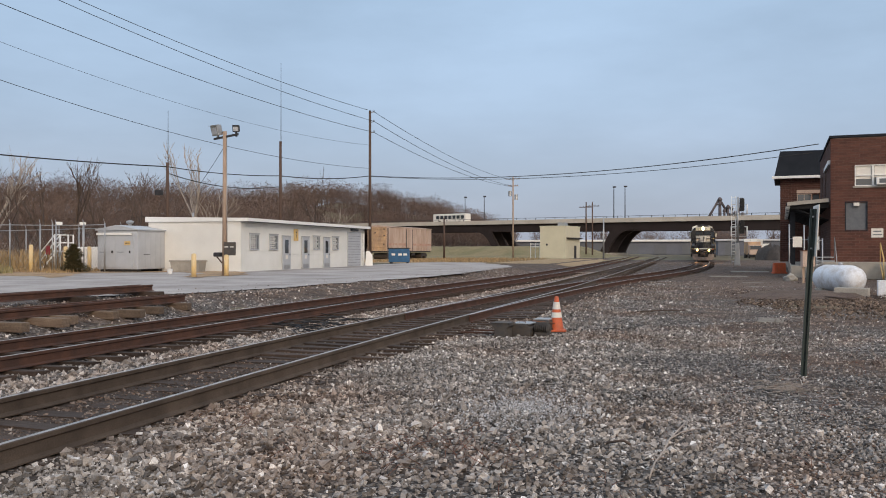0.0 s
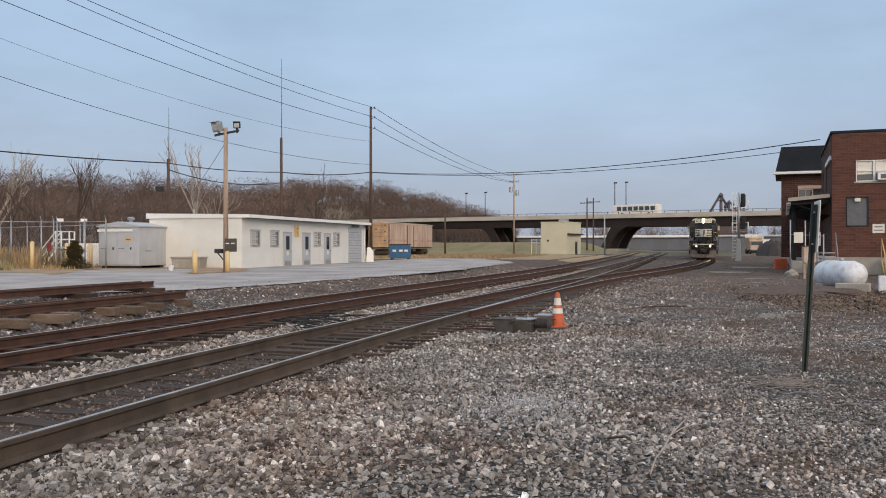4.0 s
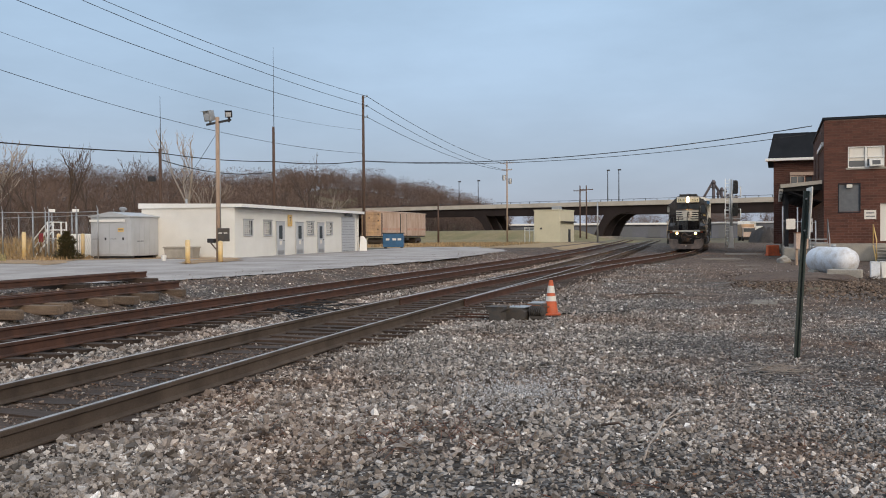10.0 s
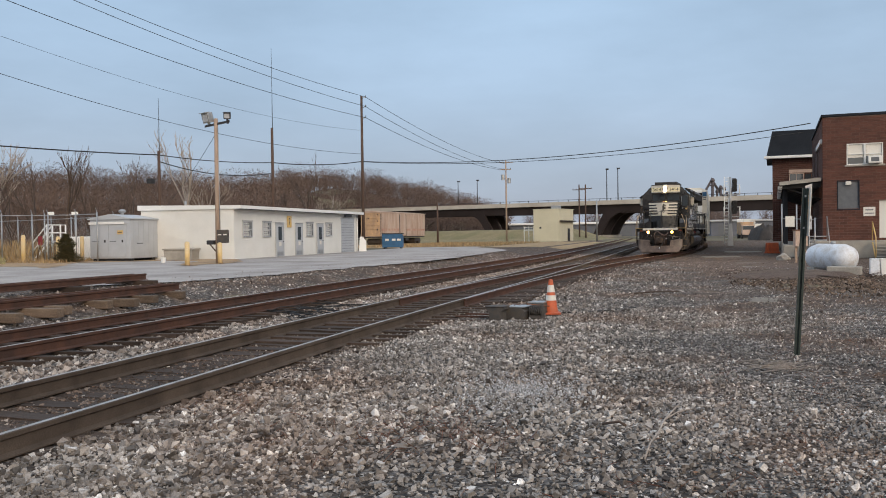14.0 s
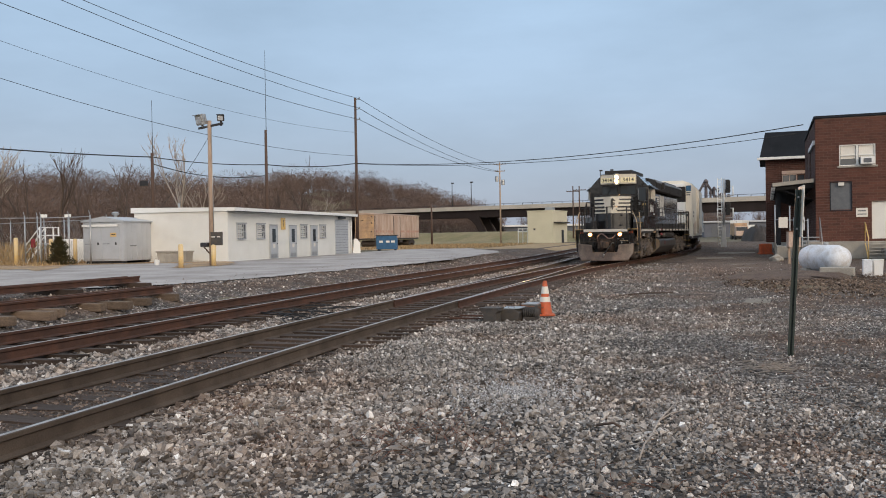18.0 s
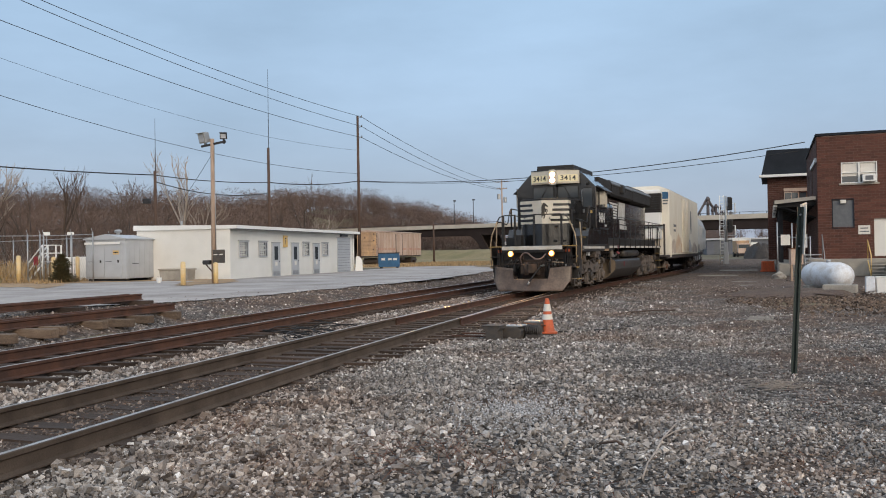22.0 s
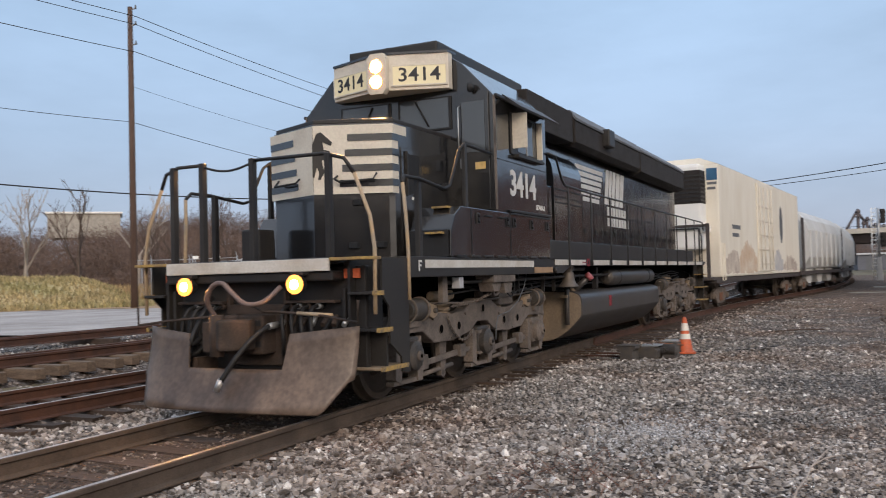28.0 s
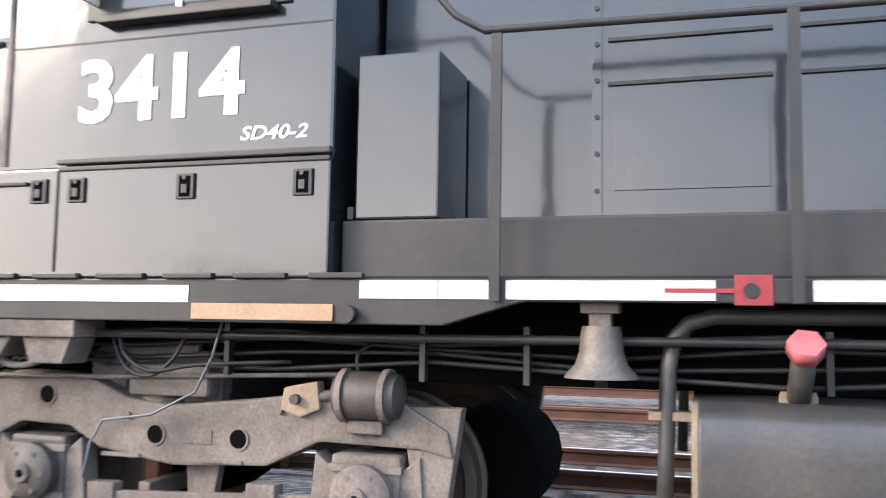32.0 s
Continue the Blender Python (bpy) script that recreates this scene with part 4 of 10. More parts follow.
def litter_spots(rs, count):
    """Leaf and bark scraps, on the trodden side of the yard and along the main track."""
    y = 2.6 + 19 * rs.uniform(0, 1, count) ** 1.25
    x = rs.uniform(-0.9, 1.0, count) + 0.45 * y * rs.uniform(0, 1, count) ** 0.8
    track = rs.uniform(0, 1, count) < 0.28
    x = np.where(track, np.array([glide(MAIN, b) for b in y]) + rs.uniform(-0.66, 0.66, count), x)
    z = np.array([gravel_height(p, q) for p, q in zip(x, y)])
    return np.stack((x, y, z + np.where(track, 0.008, 0.016)), -1), rs.uniform(0.006, 0.019, count)


leaf_scraps = scatter_stones("leaf_scraps", 10000, litter_spots, "brown leaf and bark scraps trodden into the stones", "scrap", seed=21, rough=True, flat=0.22)
tagged(leaf_scraps, "brown leaf and bark scraps trodden into the stones", "leaf litter", kind="stuff")


def clod_spots(rs, n):
    x = rs.normal(4.3, 1.5, n)
    y = rs.normal(28.5, 3.4, n)
    keep = (x > 1.4) & (x < 8.5) & (y > 21.5) & (y < 35) & (x > 1.2 + 0.12 * (34 - y) * (y < 26))
    x, y = x[keep], y[keep]
    size = 0.018 + 0.05 * rs.uniform(0, 1, len(x)) ** 3
    return np.stack((x, y, 0.02 + size * 0.2), -1), size


dirt_clods = scatter_stones("dirt_clods", 6000, clod_spots, "dark crumbs of soil, bark and rotten wood", "mud_crumb", seed=31, rough=True, flat=0.6)
stone_chips = scatter_stones("stone_chips", 2200, chip_spots, "patch of small pale stone chips", "chip", seed=11, rough=True)


def soil_patch(name, label, category, mat, x, y, sx, sy, turn, height=0.05, seed=0.0):
    """A low uneven patch of another ground lying on the gravel."""
    m = pose(x, y, 0, 0, 0, turn)
    v, f, n = [], [], 22
    for j in range(n + 1):
        for i in range(n + 1):
            u, w = 2 * i / n - 1, 2 * j / n - 1
            edge = 1 - (u * u + w * w) + 0.5 * noise.noise((u * 2 + seed, w * 2, 1.0))
            p = m @ Vector((u * sx, w * sy, 0))
            v.append((p.x, p.y, gravel_height(p.x, p.y) + height * max(-1.2, min(1.0, edge * 1.6)) * (1 + 0.4 * noise.noise((u * 6, w * 6, seed)))))
    for j in range(n):
        for i in range(n):
            k = j * (n + 1) + i
            f.append((k, k + 1, k + n + 2, k + n + 1))
    ob = new(name, raw(name, v, f, mat, True))
    return tagged(ob, label, category, kind="structure")


soil_patch("moss_strip", "strip of greenish moss on brown soil", "moss", "moss", 3.3, 26.4, 1.1, 0.8, -20, 0.03, 1.0)
soil_patch("dirt_heap", "low heap of dark brown dirt by the tank", "dirt", "mud", 3.7, 32.0, 2.3, 2.6, -20, 0.16, 2.0)
soil_patch("dirt_pile", "dark heap of dirt beside the station", "dirt", "cinder", 13.4, 150, 3.0, 8.0, 0, 2.1, 5.0)
soil_patch("dirt_strip", "dark trodden dirt across the yard", "dirt", "mud", 3.4, 43.0, 4.2, 5.5, 0, 0.02, 3.0)


def dry_sprigs():
    """Thin dead stalks lying and standing on the stones."""
    rs = random.Random(31)
    bm = BM()
    for cx, cy, n, spread, h in ((-1.95, 6.5, 90, 0.45, 0.12), (-0.2, 5.4, 24, 0.4, 0.07), (1.5, 6.5, 30, 0.6, 0.08), (0.6, 9.5, 26, 0.6, 0.08), (2.6, 12.5, 40, 0.9, 0.1), (-3.9, 7.0, 26, 0.3, 0.1)):
        for k in range(n):
            x, y = rs.gauss(cx, spread), rs.gauss(cy, spread)
            if x < -4.6:
                continue
            z = gravel_height(x, y)
            a, l = rs.uniform(0, 6.28), rs.uniform(0.08, 0.3)
            p = Vector((x, y, z + 0.01))
            q = p + Vector((l * 0.5 * math.cos(a), l * 0.5 * math.sin(a), rs.uniform(0.02, h)))
            e = q + Vector((l * 0.5 * math.cos(a + 0.6), l * 0.5 * math.sin(a + 0.6), rs.uniform(-0.03, 0.04)))
            rod(bm, p, q, 0.003, 0.0025, 3)
            rod(bm, q, e, 0.0025, 0.001, 3)
    tagged(part("dry_sprigs", bm, "weed_red"), "thin dry reddish weed stalks on the stones", "weeds", kind="stuff")


dry_sprigs()


# ---- the white office building ----
def window_unit(w, h, mat_frame="white", bars=(1, 1), depth=0.06, parent=None, at=None):
    """A window in the x-z plane, facing -y, with its sill at z = 0."""
    win = part("window", box(box(box(box(BM(), -w / 2, w / 2, -depth, 0, 0, 0.05), -w / 2, w / 2, -depth, 0, h - 0.05, h), -w / 2, -w / 2 + 0.05, -depth, 0, 0.05, h - 0.05),
                                  w / 2 - 0.05, w / 2, -depth, 0, 0.05, h - 0.05), mat_frame, parent, at=at)
    part("pane", box(BM(), -w / 2 + 0.05, w / 2 - 0.05, -0.02, -0.008, 0.05, h - 0.05), "glass", win)
    bm = BM()
    for k in range(1, bars[0] + 1):
        x = -w / 2 + w * k / (bars[0] + 1)
        box(bm, x - 0.018, x + 0.018, -depth + 0.01, -0.021, 0.05, h - 0.05)
    for k in range(1, bars[1] + 1):
        z = h * k / (bars[1] + 1)
        box(bm, -w / 2 + 0.05, w / 2 - 0.05, -depth + 0.013, -0.022, z - 0.018, z + 0.018)
    part("glazing_bar", bm, mat_frame, win)
    return win


OFFICE_X, OFFICE_Y0, OFFICE_Y1, OFFICE_H = -25.9, 46.9, 67.3, 3.05


def office():
    b = thing("office_building", "low white-sided office building with a flat roof", "building")
    x1, y0, y1, z0, h = OFFICE_X, OFFICE_Y0, OFFICE_Y1, 0.28, OFFICE_H
    x0 = x1 - 6.4
    part("wall", box(BM(), x0 + 0.03, x1 - 0.03, y0 + 0.03, y1 - 0.03, z0, z0 + h), "siding", b)
    # lapped boards, as wedges
    n = 24
    for k in range(n):
        za, zb = z0 + h * k / n, z0 + h * (k + 1) / n
        part("siding_board", prism(BM(), ((x1 - 0.03, za), (x1 + 0.012, za), (x1 - 0.028, zb)), y0, y1 - 3.6, "y"), "siding", b)
        part("siding_board", prism(BM(), ((y0 + 0.03, za), (y0 - 0.012, za), (y0 + 0.028, zb)), x0, x1, "x"), "siding", b)
    part("roof", prism(BM(), ((x0 - 0.15, z0 + h), (x1 + 0.55, z0 + h), (x1 + 0.55, z0 + h + 0.2), (x0 - 0.15, z0 + h + 0.32)), y0 - 0.12, y1 + 0.2, "y"), "white", b, "white roof edge")
    # dark strip paints the shade under the roof edge
    part("soffit", box(BM(), x1 + 0.02, x1 + 0.53, y0 - 0.1, y1 + 0.18, z0 + h - 0.02, z0 + h - 0.004), "dark_metal", b, "soffit coloured dark for its shade")
    spots = ((48.5, "w"), (51.1, "w"), (52.92, "d"), (55.93, "d"), (57.8, "w"), (59.6, "d"), (61.3, "w"))
    for y, kind in spots:
        m = pose(x1 + 0.016, y, 0, 0, 0, 90)
        if kind == "w":
            w = window_unit(1.15, 0.98, "grey_metal", (3, 1), 0.07, b, m @ pose(0, 0, z0 + 1.32))
            for k in range(6):
                part("blind_slat", box(BM(), -0.52, 0.22 - 0.09 * (k % 2), -0.029, -0.0205, 0.1 + 0.14 * k, 0.2 + 0.14 * k), "blind", w)
            part("head_trim", box(BM(), -0.64, 0.64, -0.09, 0, 0.985, 1.04), "galv", w)
        elif kind == "d":
            d = part("door", box(BM(), -0.5, 0.5, -0.06, 0, z0 + 0.03, z0 + 2.15, 0.01), "grey_metal", b, "grey door with a glazed upper half", at=m)
            part("door_frame", box(box(box(BM(), -0.58, -0.505, -0.08, 0, z0, z0 + 2.22), 0.505, 0.58, -0.08, 0, z0, z0 + 2.22), -0.505, 0.505, -0.08, 0, z0 + 2.155, z0 + 2.22), "grey_metal", d)
            part("pane", box(BM(), -0.25, 0.25, -0.072, -0.061, z0 + 1.1, z0 + 2.0), "glass", d)
            part("handle", rod(BM(), (0.4, -0.07, z0 + 1.0), (0.4, -0.13, z0 + 1.0), 0.03), "dark_metal", d)
            part("notice", box(BM(), -0.16, 0.16, -0.072, -0.061, z0 + 0.72, z0 + 0.98), "reflect", d)
            part("head_trim", box(BM(), -0.6, 0.6, -0.1, 0, z0 + 2.225, z0 + 2.28), "galv", d)
            part("kick_plate", box(BM(), -0.46, 0.46, -0.068, -0.0605, z0 + 0.08, z0 + 0.34), "galv", d)
    part("sign", box(BM(), -0.32, 0.32, -0.05, 0, z0 + 1.95, z0 + 2.75, 0.01), M["yellow"], b, "yellow wall sign", at=pose(x1 + 0.02, 54.42, 0, 0, 0, 90))
    bm = BM()
    box(bm, -0.12, 0.08, -0.056, -0.051, z0 + 2.5, z0 + 2.58)
    box(bm, -0.05, 0.0, -0.056, -0.051, z0 + 2.15, z0 + 2.45)
    part("sign_mark", bm, "dark_metal", b, at=pose(x1 + 0.02, 54.42, 0, 0, 0, 90))
    # grey roll-up door at the far end, under the lower roof
    part("roller_door", box(BM(), x1 - 0.02, x1 + 0.03, y1 - 3.45, y1 - 0.7, z0 + 0.02, z0 + 2.75, 0.01), "grey_metal", b, "grey roll-up door")
    bm = BM()
    for k in range(12):
        box(bm, x1 + 0.031, x1 + 0.042, y1 - 3.4, y1 - 0.75, z0 + 0.1 + 0.21 * k, z0 + 0.12 + 0.21 * k)
    part("door_slat", bm, "plate", b)
    part("lamp_box", box(BM(), x1 + 0.02, x1 + 0.2, y1 - 2.9, y1 - 1.6, z0 + 2.82, z0 + 3.0, 0.02), "plate", b)
    part("downspout", rod(BM(), (x1 + 0.07, y1 - 0.1, z0), (x1 + 0.07, y1 - 0.1, z0 + h), 0.06), "white", b)
    part("vent", rod(BM(), (x1 - 4, y0 + 1.2, z0 + h), (x1 - 4, y0 + 1.2, z0 + h + 0.6), 0.07), "galv", b)
    return b


office()


def shed():
    s = thing("storage_shed", "pale grey sheet-metal shed with double doors", "shed")
    x1, y0, z = SHED_X, SHED_Y, 0.46
    x0, y1 = x1 - 2.75, y0 + 2.75
    part("body", box(BM(), x0, x1, y0, y1, z, z + 2.3, 0.03), "grey_metal", s)
    part("roof", prism(BM(), ((x0 - 0.1, z + 2.3), (x1 + 0.1, z + 2.3), (x1 + 0.1, z + 2.36), ((x0 + x1) / 2, z + 2.62), (x0 - 0.1, z + 2.36)), y0 - 0.1, y1 + 0.1, "y"), "grey_metal", s)
    for xa in (x0 + 0.12, x0 + 1.32):
        d = part("door", box(BM(), xa, xa + 1.18, y0 - 0.05, y0 - 0.002, z + 0.1, z + 2.0, 0.01), "grey_metal", s)
        part("handle", box(BM(), xa + 0.9, xa + 0.98, y0 - 0.09, y0 - 0.051, z + 0.95, z + 1.1), "dark_metal", d)
        part("hasp", box(BM(), xa + 0.06, xa + 0.5, y0 - 0.062, y0 - 0.051, z + 1.0, z + 1.03), "plate", d)
    part("door_rail", box(BM(), x0, x1 - 0.35, y0 - 0.12, y0 - 0.052, z + 2.02, z + 2.16), "white", s)
    sg = part("warning_sign", box(BM(), x1 - 0.85, x1 - 0.45, y0 - 0.07, y0 - 0.052, z + 1.42, z + 1.66), "yellow", s, "yellow warning plate")
    part("sign_text", box(BM(), x1 - 0.8, x1 - 0.5, y0 - 0.075, y0 - 0.071, z + 1.52, z + 1.57), "dark_metal", sg)
    part("roof_vent", lathe(BM(), ((0.1, 0), (0.1, 0.16), (0.2, 0.2), (0.23, 0.3), (0.1, 0.38)), ((x0 + x1) / 2, y0 + 1.2, z + 2.55)), "galv", s)
    part("vent_louvre", box(BM(), x1 + 0.001, x1 + 0.02, y0 + 0.6, y0 + 1.2, z + 0.85, z + 0.9), "plate", s)
    for k in range(5):
        part("side_seam", box(BM(), x1 + 0.001, x1 + 0.012, y0 + 0.3 + 0.5 * k, y0 + 0.33 + 0.5 * k, z + 0.05, z + 2.28), "grey_metal", s)
    for y in (y0 + 0.15, y1 - 0.45):
        part("skid", box(BM(), x0 + 0.1, x1 - 0.1, y, y + 0.3, 0.26, z), "dark_metal", s)


SHED_X, SHED_Y = -31.12, 44.13
shed()


def planter():
    t = thing("concrete_tub", "low weathered concrete tub against the office wall", "tub", at=pose(-28.8, 45.8, 0.28))
    part("body", prism(BM(), ((-0.9, 0.0), (0.9, 0.0), (0.98, 0.62), (-0.98, 0.62)), -0.4, 0.4, "y", 0.03), "concrete", t)
    part("rim", box(BM(), -1.03, 1.03, -0.46, 0.46, 0.62, 0.71, 0.02), "concrete", t)
    b = thing("white_bucket", "small white plastic bucket on the asphalt", "bucket", at=pose(-26.9, 41.0, 0.3))
    part("body", lathe(BM(), ((0.02, 0), (0.12, 0), (0.15, 0.28), (0.13, 0.28), (0.11, 0.02)), n=16), "white", b)
    part("bail", pipe(BM(), ((-0.15, 0, 0.27), (-0.1, 0.0, 0.34), (0.1, 0.0, 0.34), (0.15, 0, 0.27)), 0.006, 5), "galv", b)
    w = part("white_board", prism(BM(), ((-0.35, 0.0), (0.3, 0.0), (0.3, 0.9), (0.05, 1.25), (-0.2, 1.25)), 0, 0.06, "y", 0.01), "white", at=pose(-25.55, 67.75, 0.28, -8, 0, 35))
    tagged(w, "white board leaning at the office corner", "board")


planter()


def light_pole():
    p = thing("light_pole", "pale wooden pole with two floodlights and mailboxes", "light pole", at=pose(-22.69, 39.44, 0.28))
    part("pole", rod(BM(), (0, 0, 0), (0, 0, 7.35), 0.14, 0.1, 14), "pale_pole", p)
    part("crossarm", prism(BM(), ((-0.62, 6.93), (0.75, 7.13), (0.75, 7.23), (-0.62, 7.03)), -0.05, 0.05, "y"), "dark_metal", p)
    for x, z, tilt, s, mat in ((-0.42, 7.4, -25, 0.9, "galv"), (0.68, 7.45, 20, 0.58, "dark_metal")):
        f = part("floodlight", box(box(BM(), -0.3 * s, 0.3 * s, -0.18 * s, 0.18 * s, -0.28 * s, 0.3 * s, 0.04), -0.05, 0.05, -0.04, 0.04, -0.4, -0.26 * s), mat, p, at=pose(x, -0.08, z, 15, 0, tilt))
        part("lens", box(BM(), -0.22 * s, 0.22 * s, -0.18 * s - 0.014, -0.18 * s - 0.002, -0.18 * s, 0.2 * s), "grey_metal", f)
        part("visor", box(BM(), -0.31 * s, 0.31 * s, -0.3 * s, 0.0, 0.3 * s, 0.33 * s), mat, f)
    part("conduit", rod(BM(), (0.15, -0.05, 1.4), (0.12, -0.03, 6.9), 0.02, n=6), "galv", p)
    nb = part("notice_box", box(BM(), 0.1, 0.72, -0.3, -0.17, 1.05, 1.72, 0.02), "case", p, "dark notice box with white slips")
    for x in (0.16, 0.46):
        part("slip", box(BM(), x, x + 0.2, -0.306, -0.301, 1.45, 1.5), "reflect", nb)
    part("mailbox", box(BM(), -0.5, -0.12, -0.3, 0.05, 0.98, 1.2, 0.05), "dark_metal", p)
    part("bracket", rod(BM(), (-0.4, -0.1, 0.98), (-0.1, 0, 0.6), 0.035), "pole", p)


light_pole()


def bollard(x, y, h=1.1, r=0.1):
    b = thing("bollard", "round yellow-painted steel bollard", "bollard", "yellow bollards", pose(x, y, 0.28))
    part("tube", rod(BM(), (0, 0, 0), (0, 0, h - 0.04), r, r, 16), "bollard", b)
    part("cap", lathe(BM(), ((r, 0), (r * 0.85, 0.05), (r * 0.3, 0.08)), (0, 0, h - 0.04), n=16), "bollard", b)


for _x, _y, _h in ((-22.71, 36.6, 1.12), (-22.35, 39.0, 1.05), (-37.54, 42.89, 1.6), (-36.1, 44.11, 1.5), (-35.07, 44.94, 1.5)):
    bollard(_x, _y, _h, 0.12)


# ---- brick station by the yard ----
BX, BY, BZ = 7.69, 53.0, 0.95
STATION = pose(BX, BY, 0, 0, 0, -5.5) @ pose(-BX, -BY, 0)  # the station stands a little askew to the tracks


def brick_wall(parent, name, x0, x1, z0, z1, holes, at):
    """A wall in the x-z plane that faces -y: mortar slab with openings, and courses of bricks in front."""
    xs = sorted({x0, x1, *[h[0] for h in holes], *[h[1] for h in holes]})
    zs = sorted({z0, z1, *[h[2] for h in holes], *[h[3] for h in holes]})
    bm = BM()
    for xa, xb in zip(xs, xs[1:]):
        for za, zb in zip(zs, zs[1:]):
            cx, cz = (xa + xb) / 2, (za + zb) / 2
            if not any(h[0] < cx < h[1] and h[2] < cz < h[3] for h in holes):
                box(bm, xa, xb, 0, 0.3, za, zb)
    bmesh.ops.remove_doubles(bm, verts=bm.verts, dist=0.0005)
    wall = part(name, bm, "mortar", parent, at=at)
    v, f = [], []
    L, H, J = 0.42, 0.15, 0.014
    rnd = random.Random(len(name) + int(x1 * 10))
    k, z = 0, z0
    while z + H <= z1 + 0.01:
        x = x0 - (L / 2 if k % 2 else 0)
        while x < x1:
            xa, xb = max(x0, x), min(x1, x + L - J)
            zc = z + H / 2
            spans = [(xa, xb)]
            for h in holes:
                if h[2] - 0.02 < zc < h[3] + 0.02:
                    nxt = []
                    for a, b in spans:
                        if b <= h[0] or a >= h[1]:
                            nxt.append((a, b))
                        else:
                            if a < h[0]:
                                nxt.append((a, h[0]))
                            if b > h[1]:
                                nxt.append((h[1], b))
                    spans = nxt
            for a, b in spans:
                if b - a > 0.05:
                    d = 0.012 + rnd.uniform(0, 0.006)
                    i = len(v)
                    zb = z + H - J
                    v += [(a, 0, z), (b, 0, z), (b, 0, zb), (a, 0, zb), (a, -d, z + 0.004), (b, -d, z + 0.004), (b, -d, zb - 0.004), (a, -d, zb - 0.004)]
                    f += [(i + 4, i + 5, i + 6, i + 7), (i, i + 1, i + 5, i + 4), (i + 1, i + 2, i + 6, i + 5), (i + 2, i + 3, i + 7, i + 6), (i + 3, i, i + 4, i + 7)]
            x += L
        z += H
        k += 1
    ob = new("brick_course", raw("brick_course", v, f, "brick"))
    ob.parent = wall
    tagged(ob, kind="stuff")
    return wall


def station():
    s = thing("brick_station", "two-storey red-brown brick building with a flat parapet roof", "building", at=STATION)
    w, h = 11.0, 6.95
    front = brick_wall(s, "wall", 0, w, 0, h, [(1.22, 3.06, 4.22, 5.4), (0.76, 1.83, 1.75, 3.32), (2.85, 4.0, 0.1, 2.2)], pose(BX, BY, BZ))
    brick_wall(s, "wall", 0, 14, 0, h, [(3.0, 4.2, 3.9, 5.6), (7.5, 8.7, 3.9, 5.6)], pose(BX, BY + 14, BZ, 0, 0, -90))
    part("wall", box(BM(), BX + 0.31, BX + w, BY + 13.7, BY + 14, BZ, BZ + h), "brick", s)
    part("wall", box(BM(), BX + w - 0.3, BX + w, BY + 0.31, BY + 13.69, BZ, BZ + h), "brick", s)
    part("coping", box(box(BM(), BX - 0.08, BX + w, BY - 0.08, BY + 0.4, BZ + h, BZ + h + 0.14, 0.02), BX - 0.08, BX + 0.4, BY + 0.4, BY + 14, BZ + h, BZ + h + 0.14), "slate", s, "dark parapet coping")
    part("roof", box(BM(), BX + 0.3, BX + w - 0.3, BY + 0.4, BY + 13.7, BZ + h - 0.4, BZ + h - 0.2), "slate", s)
    part("ledge", box(BM(), BX - 0.12, BX - 0.013, BY + 0.3, BY + 6, BZ + 5.5, BZ + 5.75), "white", s)
    window_unit(0.91, 1.18, "white", (0, 1), 0.12, s, pose(BX + 1.68, BY + 0.12, BZ + 4.22))
    window_unit(0.91, 1.18, "white", (0, 1), 0.12, s, pose(BX + 2.6, BY + 0.12, BZ + 4.22))
    part("blind", box(BM(), BX + 1.3, BX + 2.06, BY + 0.09, BY + 0.095, BZ + 4.62, BZ + 5.34), "reflect", s, "drawn cream blind")
    part("blind", box(BM(), BX + 2.22, BX + 2.98, BY + 0.09, BY + 0.095, BZ + 4.7, BZ + 5.34), "reflect", s, "drawn cream blind")
    ac = part("air_conditioner", box(BM(), -0.34, 0.34, -0.42, 0.0, 0, 0.4, 0.03), "white", s, "white window air conditioner", at=pose(BX + 2.62, BY + 0.0, BZ + 4.26))
    part("grille", box(BM(), -0.2, 0.2, -0.426, -0.421, 0.08, 0.32), "plate", ac)
    part("boarded_window", box(BM(), BX + 0.76, BX + 1.83, BY + 0.06, BY + 0.12, BZ + 1.75, BZ + 3.32, 0.01), "plate", s, "window boarded with a dark grey panel")
    part("window_frame", box(box(box(box(BM(), BX + 0.72, BX + 0.77, BY - 0.03, BY + 0.1, BZ + 1.7, BZ + 3.37), BX + 1.82, BX + 1.87, BY - 0.03, BY + 0.1, BZ + 1.7, BZ + 3.37), BX + 0.77, BX + 1.82, BY - 0.03, BY + 0.1, BZ + 3.32, BZ + 3.37), BX + 0.77, BX + 1.82, BY - 0.03, BY + 0.1, BZ + 1.7, BZ + 1.75), "slate", s)
    part("window_sill", box(BM(), BX + 1.12, BX + 3.16, BY - 0.09, BY + 0.05, BZ + 4.12, BZ + 4.22, 0.01), "concrete", s)
    lamp = part("wall_lamp", box(BM(), BX + 1.15, BX + 1.45, BY - 0.14, BY + 0.05, BZ + 3.1, BZ + 3.3, 0.03), "reflect", s)
    sg = part("sign", box(BM(), BX + 2.05, BX + 2.65, BY - 0.05, BY - 0.02, BZ + 1.35, BZ + 1.85), "reflect", s, "small white notice with unreadable lines")
    part("sign_text", box(box(BM(), BX + 2.15, BX + 2.55, BY - 0.056, BY - 0.051, BZ + 1.66, BZ + 1.72), BX + 2.12, BX + 2.58, BY - 0.056, BY - 0.051, BZ + 1.48, BZ + 1.53), "plate", sg)
